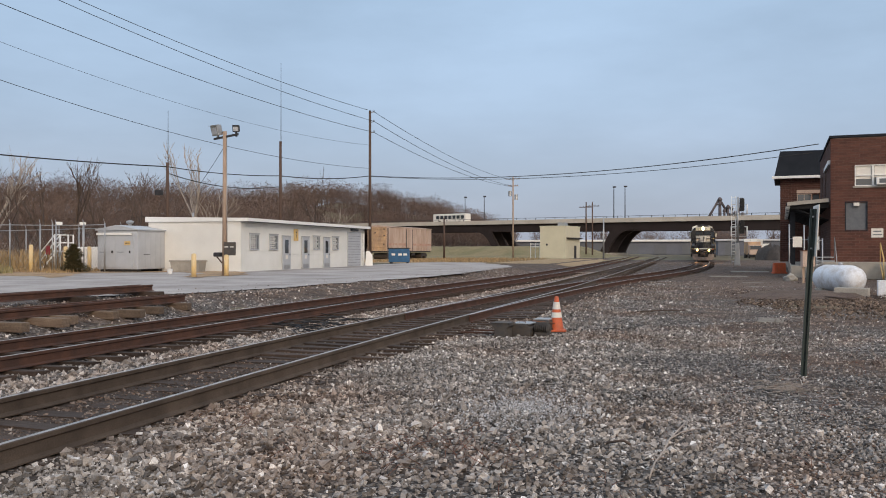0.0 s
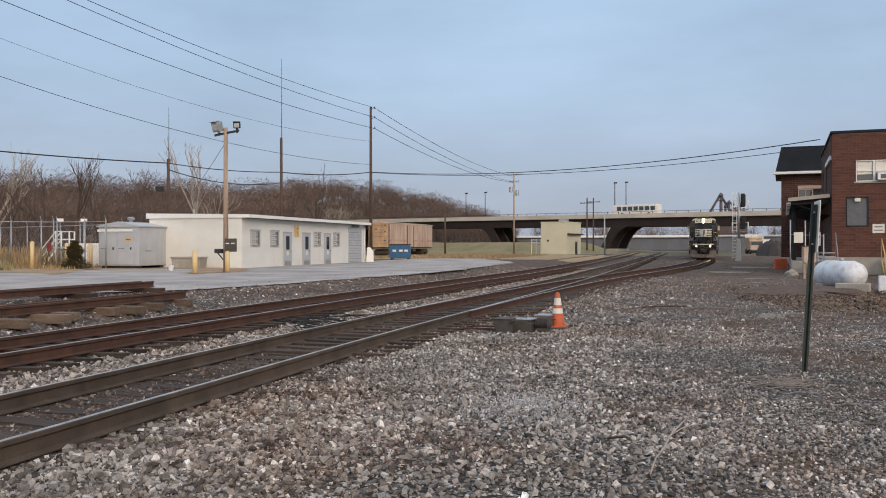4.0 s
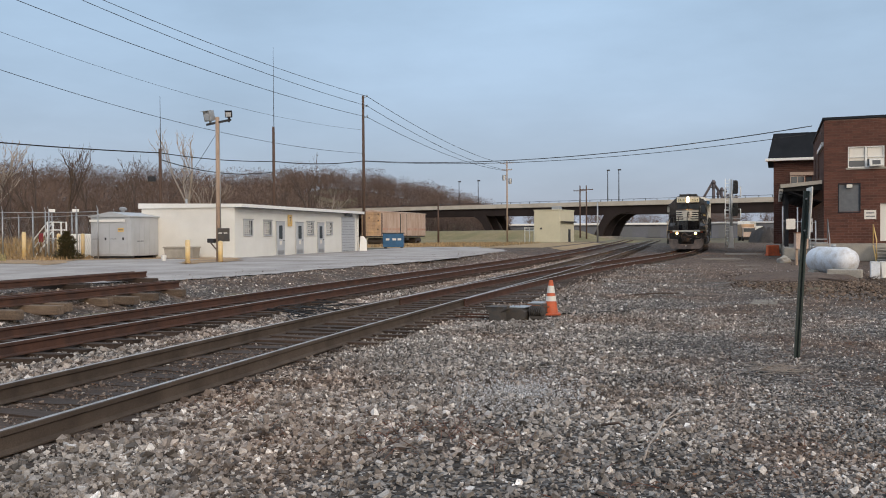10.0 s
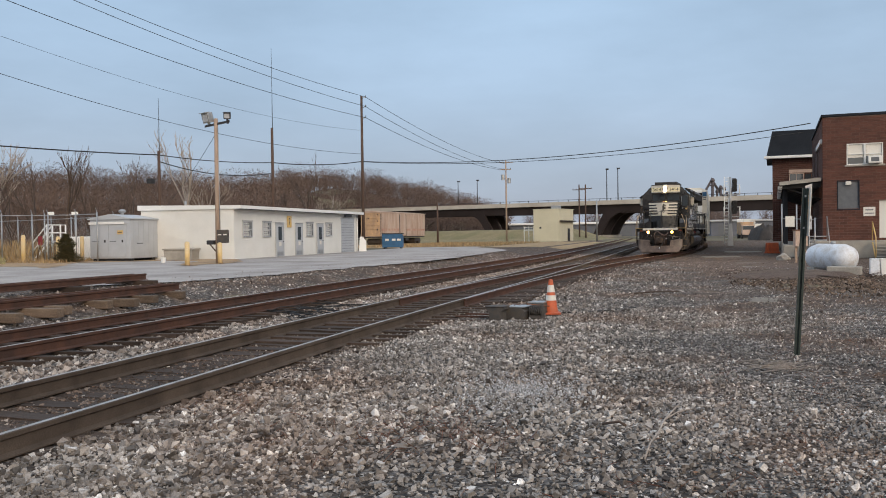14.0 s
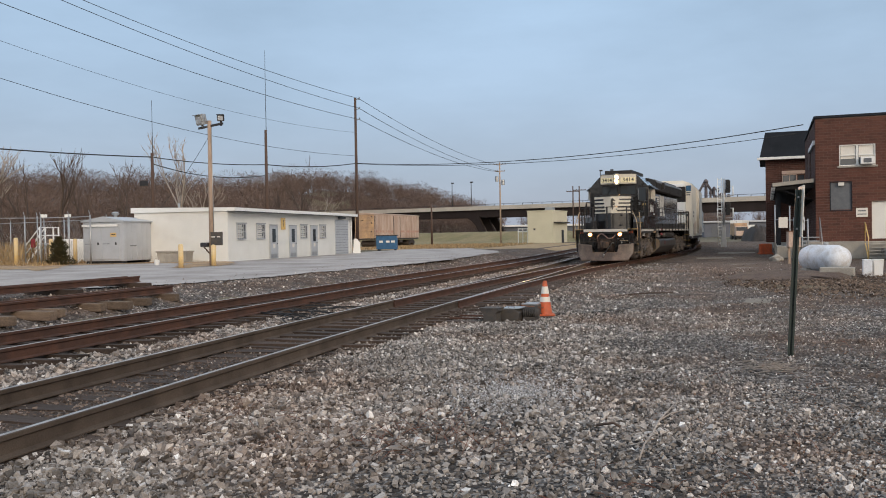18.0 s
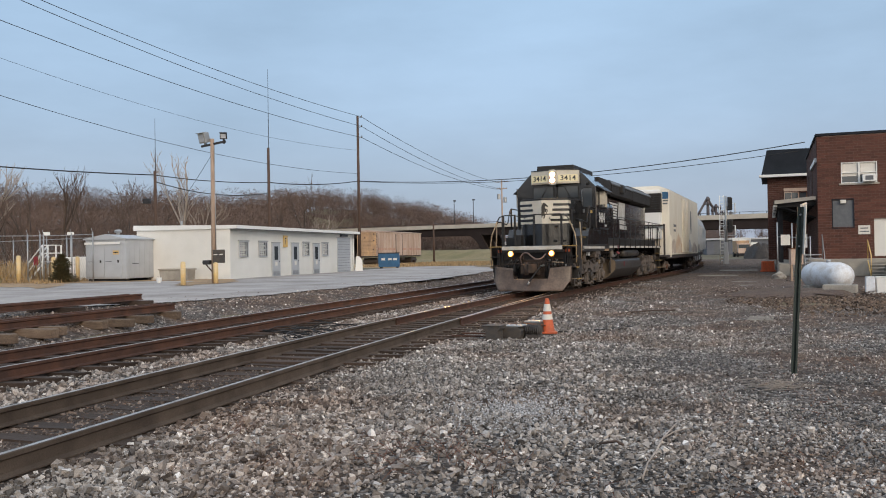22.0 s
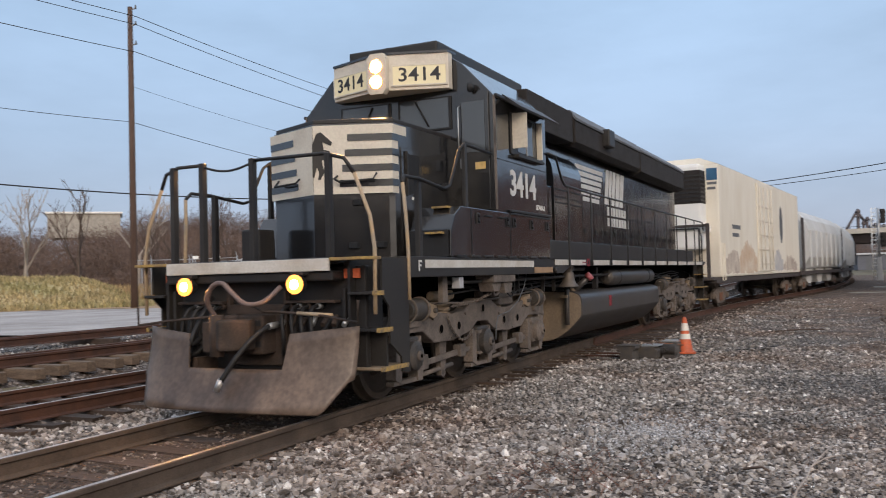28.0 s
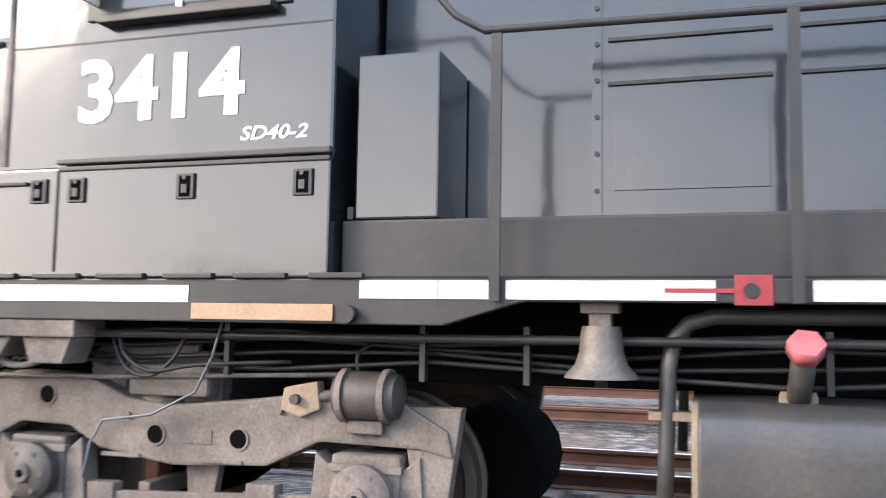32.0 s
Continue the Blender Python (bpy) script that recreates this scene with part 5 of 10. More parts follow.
    part("door", box(BM(), BX + 2.85, BX + 4.0, BY + 0.1, BY + 0.18, BZ + 0.1, BZ + 2.2), "siding", s, "pale door")
    return s


station()


def loading_dock():
    d = thing("loading_dock", "grey concrete dock under the brick building", "dock", kind="structure", at=STATION)
    part("dock_wall", box(BM(), BX - 0.6, BX + 14, BY - 1.1, BY + 14, 0.0, BZ, 0.04), "concrete", d)
    part("dock_wing", box(BM(), BX + 3.2, BX + 14, BY - 5.0, BY - 1.1, 0.0, 0.6, 0.04), "concrete", d)


loading_dock()


def yellow_stairs():
    s = thing("dock_stairs", "short yellow-railed steel stairs up to the dock", "stairs", at=STATION)
    x, y = BX + 2.9, BY - 3.1
    for k in range(5):
        part("tread", box(BM(), x - 0.5, x + 0.5, y + 0.36 * k, y + 0.36 * k + 0.32, 0.1 + 0.17 * k, 0.15 + 0.17 * k, 0.008), "concrete", s)
    for xx in (x - 0.52, x + 0.52):
        part("stringer", prism(BM(), ((y, 0.0), (y + 0.3, 0.0), (y + 1.95, 0.86), (y + 1.65, 0.86)), xx - 0.02, xx + 0.02, "x"), "yellow", s)
        part("handrail", pipe(BM(), ((xx, y + 0.1, 0.1), (xx, y + 0.1, 1.15), (xx, y + 1.8, 1.98), (xx, y + 1.8, 0.95)), 0.03), "yellow", s, "yellow tube handrail")


yellow_stairs()


def annex():
    s = thing("station_wing", "brick station wing with a dark slate roof and white eaves", "building", at=STATION)
    x0, y0 = 5.0, 73.0
    brick_wall(s, "wall", 0, 8, 0, 6.6, [(2.3, 3.4, 3.9, 5.3)], pose(x0, y0, 0.7))
    part("wall", box(BM(), x0, x0 + 0.3, y0 + 0.31, y0 + 9, 0.7, 7.3), "brick", s)
    part("roof", prism(BM(), ((x0 - 0.45, 7.3), (x0 + 9, 7.3), (x0 + 9, 9.35), (x0 + 0.0, 9.35)), y0 - 0.3, y0 + 9, "y"), "slate", s, "dark slate roof")
    part("eave", box(BM(), x0 - 0.6, x0 + 8.4, y0 - 0.75, y0 - 0.31, 7.18, 7.38, 0.02), "white", s, "white eaves board")
    part("lintel", box(BM(), x0 + 1.2, x0 + 4.6, y0 - 0.07, y0 - 0.02, 6.05, 6.3), "boxcar_old", s)
    window_unit(1.1, 1.4, "rust", (1, 1), 0.1, s, pose(x0 + 2.85, y0 + 0.13, 4.6))
    for x in (x0 + 1.75, x0 + 3.95):
        window_unit(1.05, 1.3, "boxcar_old", (1, 1), 0.07, s, pose(x, y0 - 0.03, 4.7))


annex()


def canopy():
    c = thing("platform_canopy", "dark steel platform canopy with exposed rafters", "canopy", at=STATION)
    x0, x1, y0, y1 = 5.35, 7.6, 53.2, 72.5
    part("roof", prism(BM(), ((x0, 4.18), (x1, 4.38), (x1, 4.5), (x0, 4.3)), y0, y1, "y"), "slate", c)
    part("fascia", prism(BM(), ((x0 + 0.05, 4.14), (x1, 4.33), (x1, 4.54), (x0 + 0.05, 4.35)), y0 - 0.05, y0 - 0.004, "y"), "concrete", c, "pale fascia board")
    for k in range(9):
        y = y0 + 0.3 + 2.3 * k
        part("rafter", prism(BM(), ((x0, 3.96), (x1, 4.02), (x1, 4.34), (x0, 4.14)), y, y + 0.12, "y"), "wire", c)
        # pale plate paints the light on each rafter's end
        part("rafter_end", box(BM(), x0 - 0.03, x0 + 0.2, y - 0.03, y - 0.002, 3.99, 4.12), "reflect", c, "rafter end painted pale where it catches light")
        part("brace", rod(BM(), (x0 + 0.5, y + 0.06, 3.95), (x1, y + 0.06, 3.3), 0.05), "wire", c)
    for y in (58, 64, 71):
        part("column", box(BM(), x0 + 0.3, x0 + 0.55, y, y + 0.25, 0.5, 4.0, 0.02), "dark_metal", c)


canopy()

platform = part("platform", box(BM(), 5.6, 9.5, 53.5, 100, 0.0, 0.7, 0.04), "concrete", at=STATION)
tagged(platform, "low concrete station platform under the canopy", "platform", kind="structure")


def tank():
    t = thing("gas_tank", "white horizontal gas tank with rounded ends on blocks", "tank", at=pose(5.6, 36.2, -0.27, 0, 0, -62))
    r = 0.52
    prof = [(0.05, -1.32), (r * 0.5, -1.27), (r * 0.85, -1.12), (r, -0.85), (r, 0.62), (r * 0.85, 0.89), (r * 0.5, 1.04), (0.05, 1.09)]
    part("shell", lathe(BM(), prof, (0, 0, 0.78), "x", 28), "tank_white", t)
    part("filler", rod(BM(), (0, 0, 1.28), (0, 0, 1.4), 0.09), "galv", t)
    for x in (-0.7, 0.5):
        part("saddle", box(BM(), x - 0.2, x + 0.2, -0.5, 0.5, 0.2, 0.4, 0.03), "concrete", t)


tank()


def concrete_block(x, y, sx, sy, sz, turn, label="rough concrete block on the ground"):
    b = part("concrete_block", box(BM(), -sx / 2, sx / 2, -sy / 2, sy / 2, 0, sz, 0.03), "concrete", at=pose(x, y, -0.01, 0, 0, turn))
    tagged(b, label, "block", "concrete blocks")


concrete_block(5.3, 32.0, 1.05, 0.5, 0.34, -18)
white_block = part("white_block", box(BM(), -0.145, 0.145, -0.16, 0.16, 0, 0.6, 0.025), "tank_white", at=pose(6.27, 32.2, -0.01, 0, 0, -5))
tagged(white_block, "soiled white block standing by the gas tank", "block")


def bucket(x, y, turn):
    b = thing("white_bin", "white plastic bin standing on the ground", "bin", "white bins", pose(x, y, 0, 0, 0, turn))
    bm = BM()
    prism(bm, ((-0.13, 0.0), (0.13, 0.0), (0.16, 0.56), (-0.16, 0.56)), -0.15, 0.15, "y", 0.02)
    part("body", bm, "white", b)
    part("rim", box(BM(), -0.175, 0.175, -0.165, 0.165, 0.56, 0.59, 0.01), "white", b)


bucket(6.63, 32.3, -6)


def traffic_cone():
    c = thing("traffic_cone", "orange traffic cone with two white reflective collars", "traffic cone", at=pose(-2.49, 16.95, 0.02, 0, 0, 12))
    part("base", box(BM(), -0.18, 0.18, -0.18, 0.18, 0, 0.035, 0.012), "orange", c)
    part("cone", lathe(BM(), ((0.145, 0.03), (0.135, 0.06), (0.04, 0.66), (0.03, 0.68), (0.02, 0.68)), n=24), "orange", c)
    for z0, z1 in ((0.27, 0.37), (0.43, 0.57)):
        r0, r1 = 0.135 - 0.158 * (z0 - 0.06) + 0.004, 0.135 - 0.158 * (z1 - 0.06) + 0.004
        part("collar", lathe(BM(), ((r0, z0), (r1, z1), (r1 - 0.003, z1), (r0 - 0.003, z0)), n=24), "reflect", c, "white reflective collar")


traffic_cone()


def switch_machine():
    s = thing("switch_machine", "dark weathered switch machine with pale lids beside the rails", "switch machine", at=pose(-3.0, 15.9, 0.0, 0, 0, -8) @ Matrix.Diagonal((0.74, 0.78, 0.62, 1)))
    jb = part("junction_box", prism(BM(), ((-0.52, 0.0), (-0.2, 0.0), (-0.2, 0.28), (-0.12, 0.36), (-0.12, 0.42), (-0.6, 0.42), (-0.6, 0.36), (-0.52, 0.28)), -0.5, -0.1, "y", 0.012), "case", s, "dark box with a flared top")
    part("box_lid", box(BM(), -0.61, -0.11, -0.52, -0.08, 0.421, 0.45, 0.008), "case", jb)
    cs = part("case", prism(BM(), ((-0.3, 0.02), (0.22, 0.02), (0.24, 0.26), (0.14, 0.36), (-0.22, 0.36), (-0.32, 0.26)), 0.0, 0.8, "y", 0.02), "case", s)
    part("lid", box(BM(), -0.26, 0.24, 0.02, 0.6, 0.365, 0.40, 0.012), "galv", cs, "pale worn steel lid")
    part("lid_handle", pipe(BM(), ((-0.1, 0.2, 0.40), (-0.1, 0.2, 0.44), (0.05, 0.2, 0.44), (0.05, 0.2, 0.40)), 0.01, 6), "rust", cs)
    part("back_plate", box(BM(), -0.02, 0.4, 1.0, 1.5, 0.40, 0.44, 0.01), "galv", s, "pale worn steel lid")
    part("gearbox", box(BM(), -0.05, 0.42, 0.95, 1.55, 0.02, 0.395, 0.03), "case", s)
    mt = part("motor", lathe(BM(), ((0.02, 0.26), (0.13, 0.27), (0.13, 0.62), (0.04, 0.65)), (0, 0.35, 0.24), "x", 18), "case", s)
    for k in range(7):
        part("cooling_fin", lathe(BM(), ((0.13, 0.29 + 0.05 * k), (0.18, 0.29 + 0.05 * k), (0.18, 0.305 + 0.05 * k), (0.13, 0.305 + 0.05 * k)), (0, 0.35, 0.24), "x", 16), "case", mt)
    part("motor_foot", box(BM(), 0.28, 0.6, 0.2, 0.5, 0.02, 0.12, 0.01), "case", mt)
    part("throw_lever", rod(BM(), (0.1, 0.6, 0.42), (0.5, 1.2, 0.3), 0.018), "rust", s)
    for y in (-0.4, 0.35, 1.2, 1.9):
        part("tie_beam", box(BM(), -1.75, 0.75, y - 0.12, y + 0.12, -0.14, 0.03, 0.015), "tie", s)
    for y in (-0.1, 0.55):
        part("throw_rod", box(BM(), -1.6, -0.3, y, y + 0.06, 0.05, 0.1), "rail", s)
    part("conduit", pipe(BM(), ((0.4, 1.2, 0.12), (0.6, 1.6, 0.06), (1.3, 2.2, 0.03), (2.2, 4.0, 0.02)), 0.02), "wire", s)


switch_machine()


def sign_post():
    p = thing("sign_post", "leaning dark green steel post with a sign seen edge-on", "sign post", at=pose(1.39, 11.8, -0.02, 0, 3.2, 0))
    bm = BM()
    prism(bm, ((-0.035, -0.02), (-0.012, -0.02), (-0.012, 0.012), (0.012, 0.012), (0.012, -0.02), (0.035, -0.02), (0.035, 0.03), (-0.035, 0.03)), 0, 2.15, "z")
    part("post", bm, "post_green", p)
    part("sign_plate", box(BM(), 0.04, 0.052, -0.17, 0.36, 1.55, 2.2, 0.003), "reflect", p, "white sign plate seen from its edge")
    for z in (1.65, 2.05):
        part("bolt", rod(BM(), (0.0, -0.03, z), (0.0, 0.04, z), 0.012), "galv", p)


sign_post()


# ---- old rails stacked on ties beyond the far track ----
def rail_stack():
    s = thing("stacked_rails", "rusty spare rails lying on weathered tan ties", "rail stack")
    for x, y1, z in ((-12.3, 19.4, 0.3), (-12.65, 19.2, 0.3), (-15.3, 22.4, 0.4), (-15.65, 22.3, 0.4)):
        line = ((-40, x), (60, x))
        v, f = sweep(RAIL_BODY + (), line, 0, -8, y1, z, 3)
        r = new("spare_rail", raw("spare_rail", v, f, "rail"))
        r.parent = s
        v, f = sweep(RAIL_HEAD, line, 0, -8, y1, z, 3)
        h = new("rail_head", raw("rail_head", v, f, "rail"))
        h.parent = r
    for k, y in enumerate((18.9, 17.5, 16.5, 15.95, 14.6, 14.05) + tuple(13.0 - 0.57 * k for k in range(18))):
        end = -11.62 + 0.16 * math.sin(5 * y) if k else -11.85
        part("tie", box(BM(), -13.75 - 0.15 * math.sin(y * 3), end, y - 0.11, y + 0.11, 0.12, 0.3, 0.025), "old_tie", s)
    for y in (22.0, 19.0, 15.0, 11.0, 6.0):
        part("block", box(BM(), -16.3, -14.7, y - 0.13, y + 0.13, 0.2, 0.4, 0.02), "tie", s)


rail_stack()


# ---- clutter by the station ----
def barrier():
    b = thing("orange_barrier", "orange plastic barrier on the gravel", "barrier", at=pose(6.0, 64.0, 0.0, 0, 0, 15))
    part("body", prism(BM(), ((-0.25, 0.0), (0.25, 0.0), (0.16, 0.72), (-0.16, 0.72)), -0.4, 0.4, "x", 0.05), "orange", b)
    part("base", box(BM(), -0.45, 0.45, -0.3, 0.3, -0.02, 0.1, 0.03), "orange", b)


barrier()


def dock_fence():
    f = thing("dock_fence", "thin grey pipe fence with white notices below the canopy", "fence")
    for x, y, h in ((5.05, 48.6, 2.95), (5.75, 48.4, 2.9), (5.95, 48.3, 2.3), (6.6, 48.2, 2.2)):
        part("post", rod(BM(), (x, y, 0), (x, y, h), 0.035, n=10), "galv", f)
    part("rail", rod(BM(), (5.05, 48.6, 2.2), (6.6, 48.2, 2.1), 0.02, n=8), "galv", f)
    part("notice", box(BM(), 5.2, 5.65, 48.4, 48.43, 1.75, 2.3, 0.01), "reflect", f, "white notice board")
    nt = part("notice", box(BM(), 6.05, 6.45, 48.15, 48.18, 1.6, 2.3, 0.01), "grey_metal", f, "grey notice with dark marks")
    part("notice_mark", box(box(BM(), 6.1, 6.2, 48.14, 48.149, 1.9, 2.05), 6.28, 6.4, 48.14, 48.149, 2.0, 2.12), "dark_metal", nt)
    c = thing("meter_cabinet", "pale tan meter cabinet on wooden posts by the dock", "cabinet", at=pose(5.45, 44.6, 0, 0, 0, 10))
    part("body", box(BM(), -0.28, 0.3, -0.18, 0.18, 0.8, 1.55, 0.02), "boxcar_old", c)
    part("lid", box(BM(), -0.31, 0.33, -0.22, 0.2, 1.55, 1.6, 0.01), "rust", c)
    for x in (-0.2, 0.22):
        part("post", box(BM(), x - 0.05, x + 0.05, -0.04, 0.06, 0.0, 0.8), "pale_pole", c)
    g = thing("steel_steps", "grey steel steps up to the station platform", "stairs", at=pose(7.0, 49.6, 0, 0, 0, -5))
    for k in range(6):
        part("tread", box(BM(), -0.45, 0.45, 0.3 * k, 0.3 * k + 0.28, 0.18 + 0.2 * k, 0.24 + 0.2 * k, 0.008), "galv", g)
    for x in (-0.48, 0.48):
        part("handrail", pipe(BM(), ((x, 0, 0.0), (x, 0, 1.15), (x, 1.7, 2.3), (x, 1.7, 1.0)), 0.025), "galv", g)


dock_fence()


def boulder(x, y, r, seed):
    bm = BM()
    bmesh.ops.create_icosphere(bm, subdivisions=3, radius=r)
    for v in bm.verts:
        n = v.co.normalized()
        v.co *= 0.8 + 0.5 * noise.noise(n * 1.6 + Vector((seed, 0, 0)))
        v.co.z *= 0.75
    for f in bm.faces:
        f.smooth = True
    ob = part("boulder", bm, "concrete", at=pose(x, y, r * 0.35, 0, 0, seed * 40))
    tagged(ob, "grey boulder lying by the dock", "boulder", "boulders")


boulder(5.1, 48.4, 0.36, 1.0)


def slab(x, y, sx, sy, turn):
    ob = part("concrete_slab", box(BM(), -sx / 2, sx / 2, -sy / 2, sy / 2, -0.05, 0.022, 0.012), "worn_slab", at=pose(x, y, 0.0, 0.6, 0.4, turn))
    tagged(ob, "flat broken slab of pale concrete", "slab", "concrete slabs")


slab(1.8, 21.0, 0.55, 1.1, -8)
slab(2.25, 21.6, 0.4, 0.7, -15)
slab(3.5, 39.6, 1.9, 1.0, 4)
slab(2.3, 55.0, 2.2, 1.4, 6)
slab(4.3, 67.5, 2.6, 2.4, -5)
slab(3.1, 44.5, 1.2, 0.5, 12)


def stick(p, q, r, label, mat="bark"):
    ob = part("stick", pipe(BM(), (p, (Vector(p) + Vector(q)) / 2 + Vector((0.04, 0.03, 0.02)), q), r, 6), mat)
    tagged(ob, label, "stick")


forked_twig = BM()
pipe(forked_twig, ((-0.26, 6.1, 0.05), (-0.24, 6.5, 0.06), (-0.19, 6.9, 0.055), (-0.15, 7.3, 0.07), (-0.06, 7.75, 0.09), (-0.01, 8.15, 0.07)), 0.0075, 6)
pipe(forked_twig, ((-0.15, 7.3, 0.07), (-0.06, 7.52, 0.085), (0.02, 7.7, 0.075), (0.1, 7.85, 0.06)), 0.006, 6)
tagged(part("twig", forked_twig, "pale_bark"), "thin pale forked twig lying on the ballast", "twig")
stick((-0.64, 7.12, 0.05), (-0.45, 7.06, 0.06), 0.012, "short dark stick lying on the ballast")
dead_grass = BM()
straw_seed = random.Random(8)
for k in range(90):
    gx, gy, ga, gl = straw_seed.gauss(0.95, 0.17), straw_seed.gauss(10.7, 0.2), straw_seed.uniform(-0.5, 0.5), straw_seed.uniform(0.08, 0.3)
    rod(dead_grass, (gx, gy, 0.02), (gx + gl * math.cos(ga), gy + gl * math.sin(ga), 0.03 + straw_seed.uniform(0, 0.04)), 0.005, 0.002, 3)
tagged(part("straw_tuft", dead_grass, "pale_bark"), "flattened tuft of pale dead grass", "grass", kind="stuff")
stick((-1.3, 22.3, 0.05), (-0.1, 23.1, 0.06), 0.022, "dark branch lying on the gravel")
stick((4.0, 30.5, 0.1), (5.0, 29.4, 0.05), 0.03, "dry branch lying by the tank")
stick((2.2, 31.0, 0.08), (4.6, 30.2, 0.05), 0.03, "dark branch lying by the tank")


def debris():
    rs = random.Random(12)
    bm = BM()
    for k in range(160):
        x, y = rs.uniform(1.6, 6.2), rs.uniform(29.0, 34.0)
        a = rs.uniform(0, 6.28)
        l = rs.uniform(0.15, 0.7)
        rod(bm, (x, y, 0.03), (x + l * math.cos(a), y + l * math.sin(a), 0.03 + rs.uniform(0, 0.12)), 0.012, 0.006, 4)
    tagged(part("twig_litter", bm, "bark"), "dark twigs and litter on the ground by the tank", "litter", kind="stuff")
    bm = BM()
    for k in range(22):
        x, y = rs.uniform(-7.9, -6.9), rs.uniform(15.5, 18.5)
        a = rs.uniform(0, 6.28)
        pipe(bm, [(x + 0.35 * i * math.cos(a + 0.5 * i), y + 0.35 * i * math.sin(a + 0.5 * i), 0.05 + 0.06 * math.sin(i + k)) for i in range(4)], 0.012, 5)
    tagged(part("old_cable_litter", bm, "wire"), "tangled dark cable and debris between the tracks", "litter", kind="stuff")


debris()


def yard_truck():
    t = thing("yard_truck", "faded tan maintenance truck parked down the yard", "truck", at=pose(12.1, 177, 0, 0, 0, 4))
    part("body", box(BM(), -1.2, 1.2, 0, 5.5, 0.7, 3.2, 0.1), "boxcar_end", t)
    part("cab", box(BM(), -1.15, 1.15, -1.8, -0.02, 0.7, 2.6, 0.2), "boxcar_old", t)
    part("windscreen", box(BM(), -1.0, 1.0, -1.83, -1.802, 1.7, 2.4), "glass", t)
    for y in (-0.9, 3.6, 4.7):
        for s in (-1, 1):
            part("wheel", lathe(BM(), ((0.15, s * 0.9), (0.5, s * 0.9), (0.5, s * 1.22), (0.15, s * 1.22)), (0, y, 0.5), "x", 18), "wire", t)
    m = thing("white_trailer", "white box trailer parked down the yard", "trailer", at=pose(12.6, 196, 0, 0, 0, -12))
    part("box", box(BM(), -1.3, 1.3, 0, 9, 1.0, 4.0, 0.06), "white", m)
    part("door_seam", box(BM(), -0.02, 0.02, -0.012, -0.002, 1.1, 3.9), "plate", m)
    for y in (6.5, 7.7):
        part("wheel", lathe(BM(), ((0.15, -1.2), (0.5, -1.2), (0.5, 1.2), (0.15, 1.2)), (0, y, 0.5), "x", 18), "wire", m)
    part("landing_leg", box(BM(), -0.8, 0.8, 1.0, 1.2, 0.0, 1.0), "dark_metal", m)


yard_truck()


# ---- the locomotive: x to its side, y back from the cab floor's edge, z up from the rail ----

W = 1.56
AXLES = (-6.0, -3.88, -1.76, 7.9, 10.02, 12.14)
NOSE_TIP, NOSE_CORNER, NOSE_BACK, NOSE_W, NOSE_TOP = -6.08, -5.71, -3.98, 0.89, 3.36
CAB0, CAB1, CAB_W, EAVE = -3.98, -1.86, 1.53, 3.86
HOOD_W, HOOD_END, REAR = 0.88, 11.9, 13.6
DECK = 1.64

loco = thing("locomotive", "black six-axle diesel freight locomotive with white striped nose", "locomotive")


def lp(name, bm, mat, label="", parent=None):
    return part(name, bm, mat, parent or loco, label)


def both(fn):
    """Run a builder on both sides."""
    for s in (1, -1):
        fn(s)


def sbox(bm, s, xa, xb, *rest):
    """A box on side s of the centre line."""
    return box(bm, *sorted((s * xa, s * xb)), *rest)


